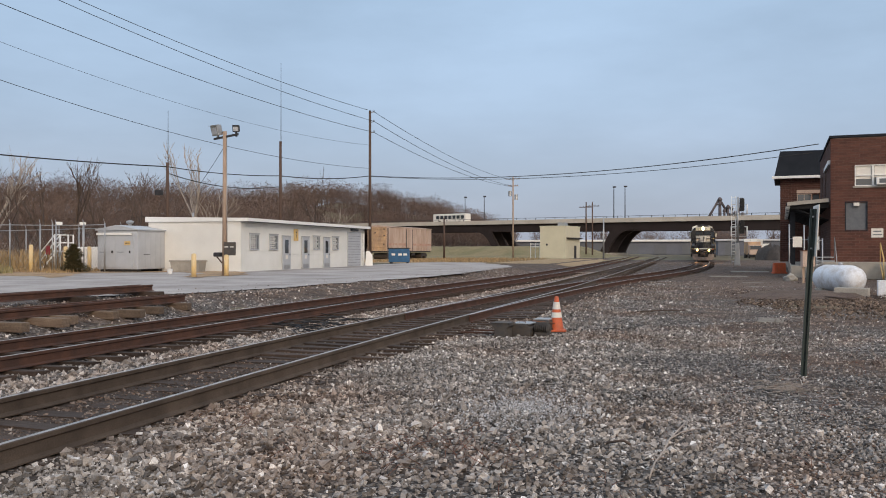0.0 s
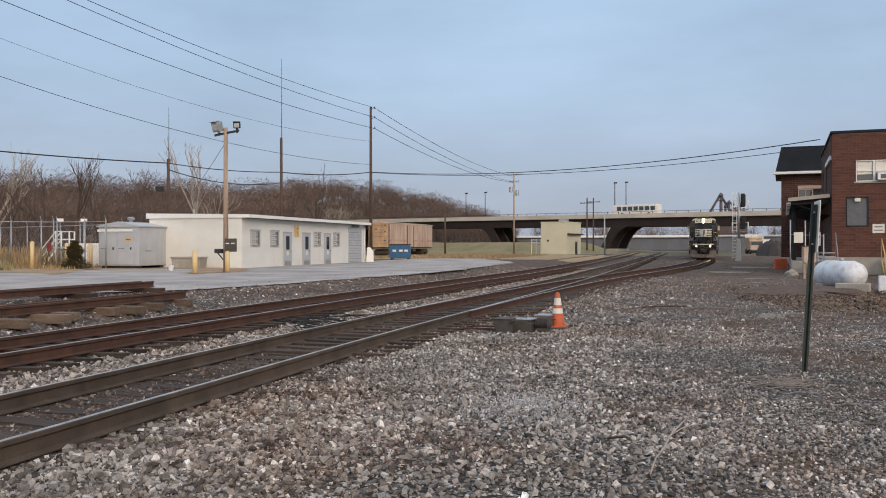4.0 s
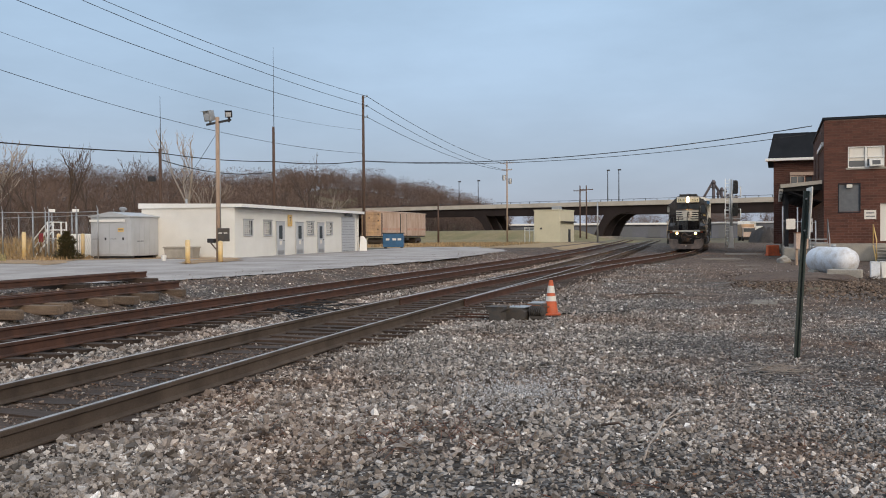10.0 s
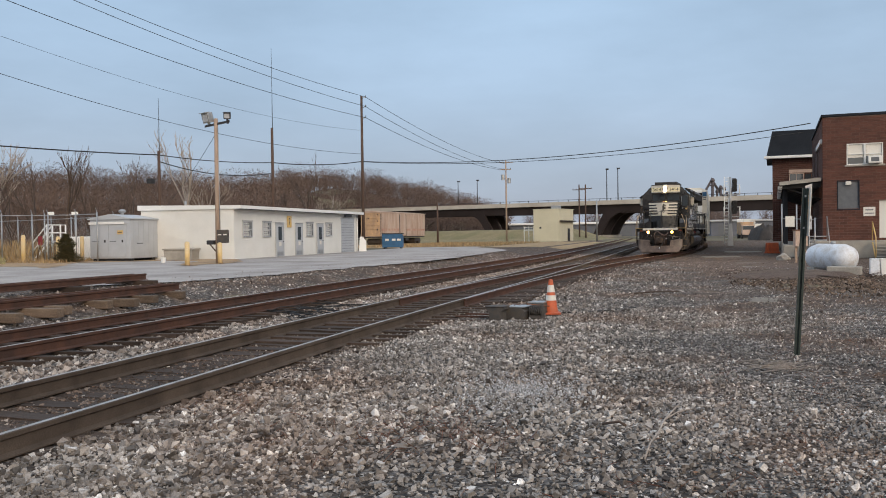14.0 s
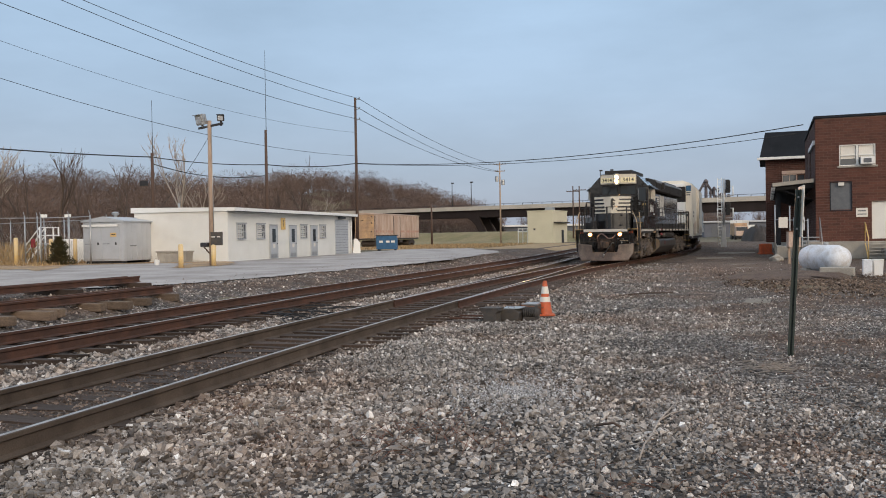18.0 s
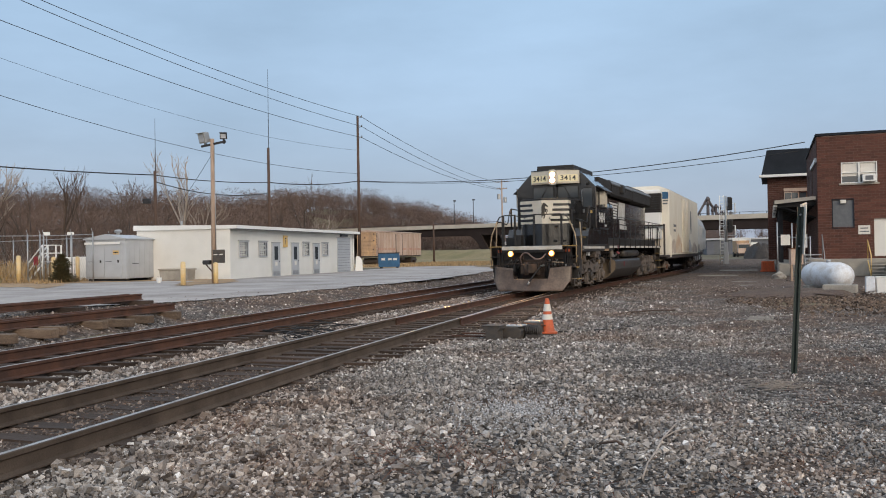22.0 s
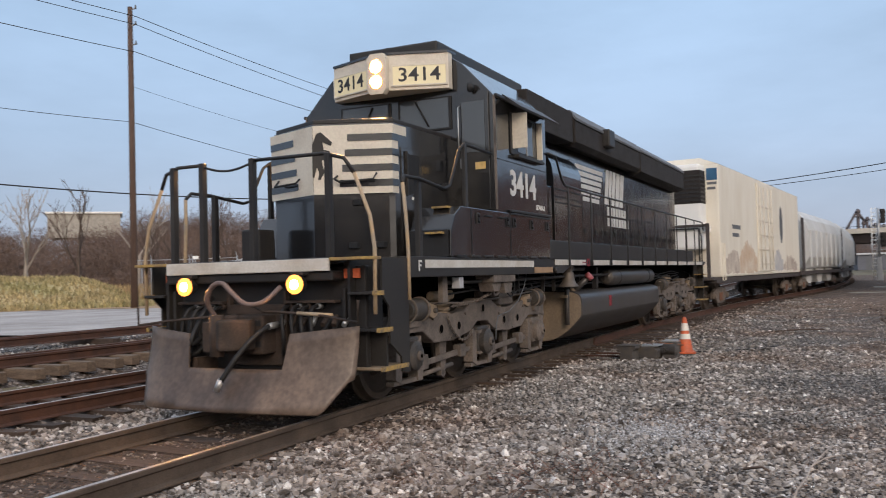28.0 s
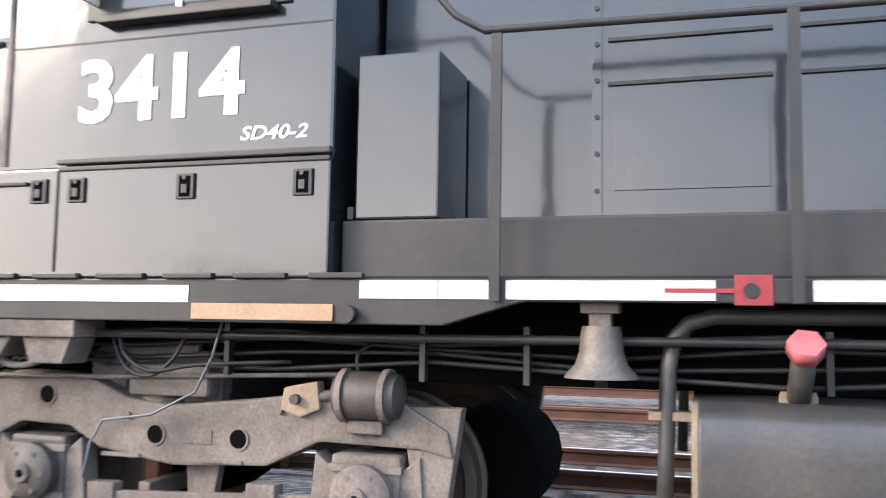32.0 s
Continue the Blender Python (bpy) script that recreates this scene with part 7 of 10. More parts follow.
def build_cab():
    prof = ((-CAB_W, 2.26), (CAB_W, 2.26), (CAB_W, EAVE), (1.06, 4.36), (0.8, 4.52), (-0.8, 4.52), (-1.06, 4.36), (-CAB_W, EAVE))
    cab = lp("cab", prism(BM(), prof, CAB0, CAB1, "y", 0.02), "loco", "black crew cab")
    part("cab_roof_hatch", box(BM(), -0.72, 0.72, CAB0 - 0.05, CAB1 + 1.2, 4.52, 4.72, 0.03), "loco_dull", cab, "dull black roof hatch")
    part("antenna", box(BM(), -0.2, 0.2, -2.7, -2.3, 4.72, 4.8, 0.02), "plate", cab)
    for s in (1, -1):
        x = s * CAB_W
        # slot-like gutter over the side
        part("gutter", box(BM(), *sorted((x, x + s * 0.05)), CAB0, CAB1, EAVE - 0.02, EAVE + 0.02, 0.006), "loco_dull", cab)
        win = part("side_window", box(BM(), *sorted((x + s * 0.002, x + s * 0.02)), -3.42, -2.12, 3.12, 3.72, 0.006), "loco_dull", cab)
        part("pane", box(BM(), *sorted((x + s * 0.021, x + s * 0.026)), -3.18, -2.82, 3.17, 3.68), "glass", win)
        part("pane", box(BM(), *sorted((x + s * 0.021, x + s * 0.026)), -2.78, -2.42, 3.17, 3.68), "glass", win)
        part("window_bar", box(BM(), *sorted((x + s * 0.02, x + s * 0.035)), -2.82, -2.78, 3.15, 3.7), "galv", win)
        part("window_sill", box(BM(), *sorted((x + s * 0.002, x + s * 0.09)), -3.3, -2.2, 3.08, 3.125, 0.006), "loco_dull", win)
        part("wind_deflector", box(BM(), *sorted((x + s * 0.02, x + s * 0.24)), -3.36, -3.34, 3.2, 3.7), "cream", win, "pale open wind deflector")
        part("wind_deflector", box(BM(), *sorted((x + s * 0.02, x + s * 0.1)), -2.34, -2.3, 3.14, 3.7), "cream", win)
        part("awning", prism(BM(), ((s * CAB_W, 3.86), (s * (CAB_W + 0.26), 3.7), (s * (CAB_W + 0.27), 3.73), (s * CAB_W, 3.93)), -3.66, -1.98, "y"), "loco_dull", win, "dark sloping awning")
        # box below the cab with its ledge and latches
        lower = ((-5.52, DECK + 0.004), (CAB1, DECK + 0.004), (CAB1, 2.27), (-5.2, 2.27), (-5.4, 2.15), (-5.5, 1.98)) if s > 0 else ((-5.52, DECK + 0.004), (CAB1, DECK + 0.004), (CAB1, 2.27), (-5.05, 2.27))
        bx = lp("battery_box", prism(BM(), lower, s * 1.0, s * (W - 0.005), "x", 0.012), "loco", "black equipment box below the cab")
        # added black sheet: paints the shade on the front face
        part("front_plate", sbox(BM(), s, 1.01, W - 0.03, -5.535, -5.523, DECK + 0.01, 1.97), "wire", bx, "matte black sheet that paints the box front in shade")
        part("ledge", sbox(BM(), s, W - 0.01, W + 0.025, -3.55, CAB1 + 0.01, 2.285, 2.32, 0.008), "loco_dull", bx)
        part("ledge", sbox(BM(), s, W - 0.01, W + 0.012, -3.55, CAB1, 2.25, 2.275, 0.005), "loco_dull", bx)
        part("seam", sbox(BM(), s, W - 0.004, W + 0.003, -3.562, -3.55, 1.68, 2.25), "wire", bx)
        part("seam", sbox(BM(), s, W - 0.004, W + 0.003, -4.905, -4.895, 1.68, 2.25), "wire", bx)
        for y in (-4.70, -3.68, -3.42, -2.71, -2.01):
            lt = part("latch", sbox(BM(), s, W - 0.004, W + 0.012, y - 0.055, y + 0.055, 2.07, 2.21, 0.004), "loco_dull", bx)
            part("latch_hole", sbox(BM(), s, W + 0.0125, W + 0.0145, y - 0.034, y + 0.034, 2.083, 2.195), "deep_shade", lt)
            part("latch_pin", rod(BM(), (s * (W + 0.0145), y, 2.185), (s * (W + 0.024), y, 2.185), 0.012, n=8), "dark_metal", lt)
            part("latch_hook", sbox(BM(), s, W + 0.0125, W + 0.022, y - 0.018, y + 0.018, 2.10, 2.15, 0.003), "dark_metal", lt)
        for y in (-4.5, -4.02):
            part("handle_bar", sbox(BM(), s, W - 0.004, W + 0.02, y, y + 0.26, 2.175, 2.195, 0.004), "wire", bx)
        # the road number
        me = text_mesh("3414", 0.5, "letter", "road_number", 0.003, bold=0.014, width=1.09)
        split_text(me, "road_digit", cab, pose(s * (CAB_W + 0.004), -2.93, 2.69, 0, 0, 90 * s), "white digit of road number 3414")
        split_text(text_mesh("SD40-2", 0.105, "letter", "model_mark", 0.002, shear=0.25, bold=0.002, width=1.25), "model_mark", cab, pose(s * (CAB_W + 0.003), -2.21, 2.415, 0, 0, 90 * s), "small white slanted model lettering")
        part("panel_seam", box(BM(), *sorted((x - s * 0.002, x + s * 0.003)), CAB0 + 0.02, CAB1 - 0.02, 2.995, 3.005), "wire", cab)
        part("corner_trim", box(BM(), *sorted((x - s * 0.01, x + s * 0.012)), CAB0 - 0.004, CAB0 + 0.03, 2.3, EAVE), "grime", cab)
        # front door beside the nose
        if s > 0:
            d = part("front_door", box(BM(), 0.98, 1.46, CAB0 - 0.03, CAB0 - 0.001, 2.3, 3.95, 0.01), "loco", cab, "black front door with a window")
            part("door_pane", box(BM(), 1.06, 1.4, CAB0 - 0.036, CAB0 - 0.031, 3.1, 3.8), "glass", d)
            part("door_grab", pipe(BM(), ((1.03, CAB0 - 0.03, 3.15), (1.03, CAB0 - 0.09, 3.18), (1.03, CAB0 - 0.09, 3.72), (1.03, CAB0 - 0.03, 3.75)), 0.012), "galv", d)
            part("orange_mark", box(BM(), 1.25, 1.4, CAB0 - 0.038, CAB0 - 0.031, 2.86, 2.96), "yellow", d)
            part("door_lock", box(BM(), 1.04, 1.12, CAB0 - 0.08, CAB0 - 0.03, 2.88, 3.02, 0.01), "plate", d)
            part("mirror", lathe(BM(), ((0.02, 0), (0.07, 0.01), (0.07, 0.04), (0.03, 0.08)), (1.2, CAB0 - 0.1, 3.98), "x", 12), "wire", d)
            part("cab_step", box(BM(), 1.26, 1.48, -5.62, -5.53, 1.92, 1.945), "worn_yellow", d)
            part("cab_step", box(BM(), 1.2, 1.42, -5.3, -5.16, 2.25, 2.275), "worn_yellow", d)
        w = part("front_window", box(BM(), *sorted((s * 0.06, s * 0.9)), CAB0 - 0.02, CAB0 - 0.001, 3.45, 3.92, 0.01), "wire", cab)
        part("pane", box(BM(), *sorted((s * 0.1, s * 0.86)), CAB0 - 0.026, CAB0 - 0.021, 3.48, 3.9), "glass", w)
        part("wiper", rod(BM(), (s * 0.35, CAB0 - 0.04, 3.88), (s * 0.55, CAB0 - 0.04, 3.52), 0.012), "wire", w)
    # number boards and headlight housing on the brow
    bx = ((-0.93, -3.99), (-0.93, -4.12), (-0.16, -4.4), (0.16, -4.4), (0.93, -4.12), (0.93, -3.99))
    brow = lp("number_board_box", prism(BM(), bx, 4.0, 4.5, "z", 0.012), "cream", "cream brow box with number boards")
    part("brow_top", prism(BM(), ((-0.95, -3.9), (-0.93, -4.14), (-0.16, -4.42), (0.16, -4.42), (0.93, -4.14), (0.95, -3.9)), 4.5, 4.53, "z"), "loco", brow)
    ang = math.degrees(math.atan2(0.28, 0.77))
    for s in (1, -1):
        m = pose(s * 0.548, -4.259, 4.2, 0, 0, s * ang)
        bd = part("number_board", box(BM(), -0.37, 0.37, -0.018, -0.004, -0.13, 0.13, 0.004), "board", brow, "lit number board", at=m)
        split_text(text_mesh("3414", 0.27, "dark_metal", "road_digit", 0.002, bold=0.003, width=1.12), "road_digit", bd, pose(0, -0.022, 0.0), "dark digit of road number 3414")
        part("board_rim", box(box(box(box(BM(), -0.39, 0.39, -0.024, 0, 0.13, 0.15), -0.39, 0.39, -0.024, 0, -0.15, -0.13), -0.39, -0.37, -0.024, 0, -0.13, 0.13), 0.37, 0.39, -0.024, 0, -0.13, 0.13), "cream", bd)
    hl = part("headlight_case", prism(BM(), ((-0.15, 4.02), (-0.1, 3.95), (0.1, 3.95), (0.15, 4.02), (0.15, 4.46), (0.1, 4.52), (-0.1, 4.52), (-0.15, 4.46)), -4.5, -4.38, "y", 0.01), "cream", brow, "twin headlight case")
    for z in (4.33, 4.12):
        part("reflector", lathe(BM(), ((0.08, 0.0), (0.098, -0.012), (0.1, 0.0)), (0, -4.503, z), "y", 20), "amber", hl, "headlight rim whose glow stands in for glare")
        part("lens", lathe(BM(), ((0.078, 0.0), (0.05, -0.001), (0.01, -0.002)), (0, -4.506, z), "y", 20), "lamp", hl, "lit headlight")


def build_hood():
    prof = ((-HOOD_W, DECK), (HOOD_W, DECK), (HOOD_W, 3.75), (0.7, 4.1), (-0.7, 4.1), (-HOOD_W, 3.75))
    hood = lp("hood", prism(BM(), prof, CAB1 + 0.02, HOOD_END, "y", 0.015), "loco", "long black engine hood")
    for s in (1, -1):
        duct = lp("hood_duct", sbox(BM(), s, 0.8, 1.44, CAB1 + 0.02, HOOD_END - 0.4, DECK + 0.004, 1.95, 0.015), "loco_dull", "low duct along the walkway")
        part("air_box", sbox(BM(), s, 0.9, 1.42, -1.78, -1.32, 1.955, 2.83, 0.012), "loco", duct, "tall square equipment box")
        part("air_box_foot", sbox(BM(), s, 0.9, 1.44, -1.81, -1.78, 1.955, 2.02), "loco_dull", duct)
        # rounded blower housing
        bw = lp("blower_duct", prism(BM(), [(s * 0.7, 1.965), (s * 1.2, 1.965)] + [(s * (0.75 + 0.45 * math.cos(k * math.pi / 16)), 3.15 + 0.47 * math.sin(k * math.pi / 16)) for k in range(9)], -0.57, 1.1, "y"), "loco", "rounded blower housing")
        part("flange", sbox(BM(), s, 1.2, 1.21, -0.57, -0.52, 1.97, 3.12, 0.002), "loco", bw)
        for k in range(6):
            part("bolt", rod(BM(), (s * 1.21, -0.545, 2.1 + 0.19 * k), (s * 1.22, -0.545, 2.1 + 0.19 * k), 0.014, n=6), "loco_dull", bw)
        part("cover_plate", sbox(BM(), s, 1.2, 1.206, -0.46, 0.28, 2.1, 2.56, 0.003), "loco", bw)
        # doors of the hood
        for k in range(13):
            y = 1.35 + 0.8 * k
            d = part("hood_door", sbox(BM(), s, HOOD_W, HOOD_W + 0.018, y + 0.015, y + 0.785, 2.02, 3.62, 0.006), "loco", hood)
            part("door_latch", sbox(BM(), s, HOOD_W + 0.018, HOOD_W + 0.04, y + 0.1, y + 0.16, 2.2, 2.3, 0.004), "wire", d)
            part("door_latch", sbox(BM(), s, HOOD_W + 0.018, HOOD_W + 0.04, y + 0.6, y + 0.66, 2.2, 2.3, 0.004), "wire", d)
        for z in (2.64, 2.87):
            for ya, yb in ((-0.49, 0.3), (0.4, 1.06)):
                part("hood_rib", sbox(BM(), s, 1.2, 1.218, ya, yb, z, z + 0.018), "loco_dull", hood)
        # side emblem as plain white shapes
        for k in range(6):
            z = 3.58 - 0.125 * k
            part("emblem_bar", sbox(BM(), s, HOOD_W + 0.019, HOOD_W + 0.024, 1.75 + 0.09 * k, 3.75 - 0.07 * k, z - 0.085, z), "letter", hood, "white streaming bar of the side emblem")
        for poly in [((a, 2.9), (a + w, 2.9), (a + w + 0.2, 3.68), (a + 0.2, 3.68)) for a, w in ((3.85, 0.24), (4.15, 0.22), (4.43, 0.24), (4.76, 0.3), (5.12, 0.32))]:
            part("emblem_block", prism(BM(), poly, s * (HOOD_W + 0.019), s * (HOOD_W + 0.024), "x"), "letter", hood, "plain white block of the side emblem")
        for row, z in enumerate((2.66, 2.42)):
            for k in range(7 + row):
                a = 4.05 + 0.245 * k
                part("name_bar", sbox(BM(), s, HOOD_W + 0.019, HOOD_W + 0.024, a, a + 0.18, z, z + 0.19), "letter", hood, "white bar in place of the side name")
        # filter box, brake blister and radiator, flared at the roof
        fb = lp("filter_box", sbox(BM(), s, 0.5, 1.2, -1.75, 0.7, 3.82, 4.4, 0.02), "mesh", "dark brown air filter box")
        bl = lp("brake_blister", prism(BM(), [(s * 0.3, 3.95), (s * 1.12, 3.78), (s * 1.22, 3.86), (s * 1.22, 4.25), (s * 1.12, 4.42), (s * 0.3, 4.5)], 0.78, 6.0, "y", 0.015), "mesh", "flared dynamic brake grille")
        part("blister_roof", prism(BM(), [(s * 0.3, 4.505), (s * 1.12, 4.425), (s * 1.24, 4.26), (s * 1.25, 4.3), (s * 1.13, 4.46), (s * 0.3, 4.55)], 0.76, 6.02, "y"), "plate", bl)
        part("roof_lamp", sbox(BM(), s, 1.2, 1.36, 2.7, 3.15, 4.0, 4.36, 0.03), "loco_dull", bl)
        rd = lp("radiator_flare", prism(BM(), [(s * 0.3, 3.9), (s * 1.0, 3.72), (s * 1.2, 3.82), (s * 1.2, 4.28), (s * 1.08, 4.42), (s * 0.3, 4.5)], 6.15, 11.75, "y", 0.015), "mesh", "radiator grille")
        part("radiator_roof", prism(BM(), [(s * 0.3, 4.505), (s * 1.08, 4.425), (s * 1.22, 4.29), (s * 1.23, 4.33), (s * 1.1, 4.47), (s * 0.3, 4.55)], 6.13, 11.77, "y"), "plate", rd)
        for k in range(6):
            part("roof_hatch", sbox(BM(), s, 0.3, 0.9, 6.5 + 0.85 * k, 7.2 + 0.85 * k, 4.55, 4.6, 0.01), "loco_dull", rd)
        # walkway handrail
        ys = [-0.98] + [0.36 + 1.33 * k for k in range(9)]
        r = lp("side_handrail", pipe(BM(), [(s * W, -1.86, 3.3), (s * W, -1.5, 3.3), (s * W, -1.2, 2.95), (s * W, -1.05, 2.86)] + [(s * W, y, 2.84) for y in ys[1:]] + [(s * W, 12.6, 2.84), (s * W, 12.75, 2.6)], 0.019), "loco_dull", "black walkway handrail")
        for y in ys:
            part("post", prism(BM(), ((-0.026, -0.02), (0.026, -0.02), (0.026, 0.0), (0.012, 0.005), (-0.012, 0.005), (-0.026, 0.0)), 1.53, 2.83, "z"), "loco_dull", r, at=pose(s * (W + 0.02), y, 0, 0, 0, 90 * s))
    for y in (3.4, 5.0, 7.6, 9.2, 10.8):
        lp("roof_fan", lathe(BM(), ((0.62, 4.1), (0.62, 4.62), (0.55, 4.66), (0.1, 4.67)), (0, y, 0), n=24), "loco_dull")
    lp("exhaust", box(BM(), -0.25, 0.25, 1.6, 2.3, 4.1, 4.62, 0.03), "grime")


def truck_profile(y0, y1, y2):
    """Side frame outline over three axles, in y and z."""
    top = [(y0 - 0.55, 0.78), (y0 - 0.4, 0.96), (y0 + 0.2, 1.04), (y0 + 0.7, 0.98), (y1 - 0.95, 0.93), (y1 - 0.55, 0.97), (y1 - 0.2, 1.1), (y1 + 0.32, 1.08),
           (y1 + 0.6, 0.96), (y1 + 0.9, 0.93), (y1 + 1.4, 0.98), (y2 - 0.2, 1.05), (y2 + 0.2, 1.0), (y2 + 0.45, 0.86), (y2 + 0.48, 0.72)]
    low = [(y2 + 0.3, 0.76), (y2 - 0.28, 0.77), (y2 - 0.6, 0.62), (y2 - 1.2, 0.59), (y1 + 0.43, 0.66), (y1 + 0.2, 0.78), (y1 - 0.15, 0.79), (y1 - 0.38, 0.67),
           (y1 - 0.95, 0.59), (y0 + 0.65, 0.6), (y0 + 0.35, 0.76), (y0 - 0.3, 0.76)]
    return top + low


def build_truck(axles, flip):
    mid = axles[1]
    for s in (1, -1):
        prof = truck_profile(*axles)
        if flip:
            prof = [(2 * mid - y, z) for y, z in prof]
        fr = lp("truck_side_frame", prism(BM(), prof, s * 1.06, s * 1.22, "x", 0.02), "grime", "dusty brown cast truck frame")
        sg = -1 if flip else 1
        for dy, z in ((-0.76, 0.77), (0.04, 0.96), (0.81, 0.76), (1.35, 0.76), (-1.28, 0.76)):
            part("frame_hole", rod(BM(), (s * 1.221, mid + sg * dy, z), (s * 1.226, mid + sg * dy, z), 0.052, n=16), "deep_shade", fr)
            part("hole_rim", lathe(BM(), ((0.054, 0), (0.054, 0.008), (0.066, 0.008), (0.066, 0)), (1.22 if s > 0 else -1.228, mid + sg * dy, z), "x", 16), "grime", fr)
        part("cast_mark", sbox(BM(), s, 1.22, 1.226, mid + sg * 1.08 - 0.1, mid + sg * 1.08 + 0.1, 0.72, 0.8, 0.002), "grime", fr)
        for y in axles:
            oily = "grime" if y == axles[2] else "grease"
            j = lp("axle_box", sbox(BM(), s, 1.0, 1.24, y - 0.2, y + 0.2, 0.36, 0.72, 0.03), oily)
            part("bearing_cap", lathe(BM(), ((0.17, 0), (0.17, 0.07), (0.13, 0.1), (0.05, 0.11)), (1.24, y, 0.508), "x", 20) if s > 0 else lathe(BM(), ((0.17, 0), (0.17, -0.07), (0.13, -0.1), (0.05, -0.11)), (-1.24, y, 0.508), "x", 20), oily, j)
            for k in range(6):
                a = k * math.pi / 3
                part("cap_bolt", rod(BM(), (s * 1.31, y + 0.12 * math.cos(a), 0.508 + 0.12 * math.sin(a)), (s * 1.345, y + 0.12 * math.cos(a), 0.508 + 0.12 * math.sin(a)), 0.018, n=6), oily, j)
            part("cap_hub", rod(BM(), (s * 1.34, y, 0.508), (s * 1.375, y, 0.508), 0.065, 0.05, n=14), "grime", j)
            part("cap_bore", rod(BM(), (s * 1.374, y, 0.508), (s * 1.378, y, 0.508), 0.025, n=10), "deep_shade", j)
            for dz in (0.14, -0.14):
                part("box_liner", sbox(BM(), s, 1.2, 1.255, y - 0.21, y + 0.21, 0.508 + dz - 0.02, 0.508 + dz + 0.02, 0.006), "grime", j)
            part("pedestal", prism(BM(), ((y - 0.34, 0.26), (y - 0.2, 0.2), (y - 0.17, 0.62), (y - 0.3, 0.72)), s * 1.08, s * 1.22, "x", 0.01), "grime", j)
            part("pedestal", prism(BM(), ((y + 0.34, 0.26), (y + 0.2, 0.2), (y + 0.17, 0.62), (y + 0.3, 0.72)), s * 1.08, s * 1.22, "x", 0.01), "grime", j)
            part("pedestal_tie", sbox(BM(), s, 1.1, 1.2, y - 0.36, y + 0.36, 0.19, 0.24, 0.008), "grime", j)
        for a, b in zip(axles, axles[1:]):
            rg = lp("brake_rigging", prism(BM(), ((a + 0.36, 0.335), (b - 0.33, 0.405), (b - 0.33, 0.475), (a + 0.36, 0.405)), s * 1.14, s * 1.18, "x", 0.008), "grime", "flat brake pull bar")
            part("slack_adjuster", sbox(BM(), s, 1.11, 1.22, b - 0.72, b - 0.54, 0.36, 0.52, 0.014), "grime", rg)
            part("bar_clevis", sbox(BM(), s, 1.1, 1.2, a + 0.33, a + 0.52, 0.3, 0.46, 0.014), "grime", rg)
            part("lower_bar", rod(BM(), (s * 1.1, a + 0.35, 0.22), (s * 1.1, b - 0.75, 0.27), 0.03, n=8), "grime", rg)
            part("brake_lever", prism(BM(), (((a + b) / 2 - 0.06, 0.16), ((a + b) / 2 + 0.05, 0.16), ((a + b) / 2 + 0.12, 0.6), ((a + b) / 2 - 0.1, 0.6)), s * 1.06, s * 1.13, "x", 0.012), "grime", rg)
            part("lever_eye", lathe(BM(), ((0.02, -0.03), (0.06, -0.03), (0.06, 0.03), (0.02, 0.03)), (s * 1.1, (a + b) / 2, 0.2), "x", 12), "grime", rg)
            part("brake_shoe", sbox(BM(), s, 0.72, 0.88, a + 0.5, a + 0.6, 0.25, 0.75, 0.02), "rust", rg)
            part("brake_beam", sbox(BM(), s, 0.2, 1.1, a + 0.62, a + 0.7, 0.36, 0.46, 0.01), "grime", rg)
        for y, r, n, out in ((axles[0] - 0.1, 0.135, 0.44, 1), (axles[2] - 0.16, 0.13, 0.36, -1)):
            c = lp("brake_cylinder", lathe(BM(), ((0.03, -0.015), (r * 0.86, -0.01), (r, 0.02), (r, n - 0.08), (r * 0.9, n - 0.02), (r * 0.55, n), (0.03, n + 0.01)), (s * 1.22, y, 1.03), "y", 24), "grease", "round brake cylinder")
            for k in (0.02, n - 0.1):
                part("cylinder_flange", lathe(BM(), ((r - 0.01, k), (r + 0.016, k), (r + 0.016, k + 0.035), (r - 0.01, k + 0.035)), (s * 1.22, y, 1.03), "y", 24), "grime", c)
            rod_y = y + n if out > 0 else y
            part("push_rod", rod(BM(), (s * 1.22, rod_y, 1.03), (s * 1.22, rod_y + out * 0.26, 1.0), 0.032), "grime", c)
            part("rod_clevis", prism(BM(), ((rod_y + out * 0.1, 0.95), (rod_y + out * 0.22, 0.9), (rod_y + out * 0.34, 0.94), (rod_y + out * 0.32, 1.06), (rod_y + out * 0.12, 1.1)), s * 1.17, s * 1.26, "x", 0.012), "grime_tan", c)
            part("clevis_pin", rod(BM(), (s * 1.15, rod_y + out * 0.24, 1.0), (s * 1.3, rod_y + out * 0.24, 1.0), 0.028, n=8), "grease", c)
            part("cylinder_foot", sbox(BM(), s, 1.1, 1.26, y + 0.06, y + n - 0.1, 0.83, 0.9, 0.01), "grime", c)
            part("air_line", pipe(BM(), eased(((s * 1.22, y + 0.1, 1.03 + r), (s * 1.2, y + 0.1, 1.26), (s * 1.12, y + 0.22, 1.32), (s * 1.0, y + 0.4, 1.34))), 0.014, 6), "wire", c)
        hose = lp("corrugated_hose", lathe(BM(), [(0.05 + 0.014 * (k % 2), 0.025 * k) for k in range(25)], (s * 1.16, mid + sg * 1.15 - 0.3 if flip else mid - 1.45, 1.17), "y", 14), "grime_tan", "dusty corrugated duct hose")
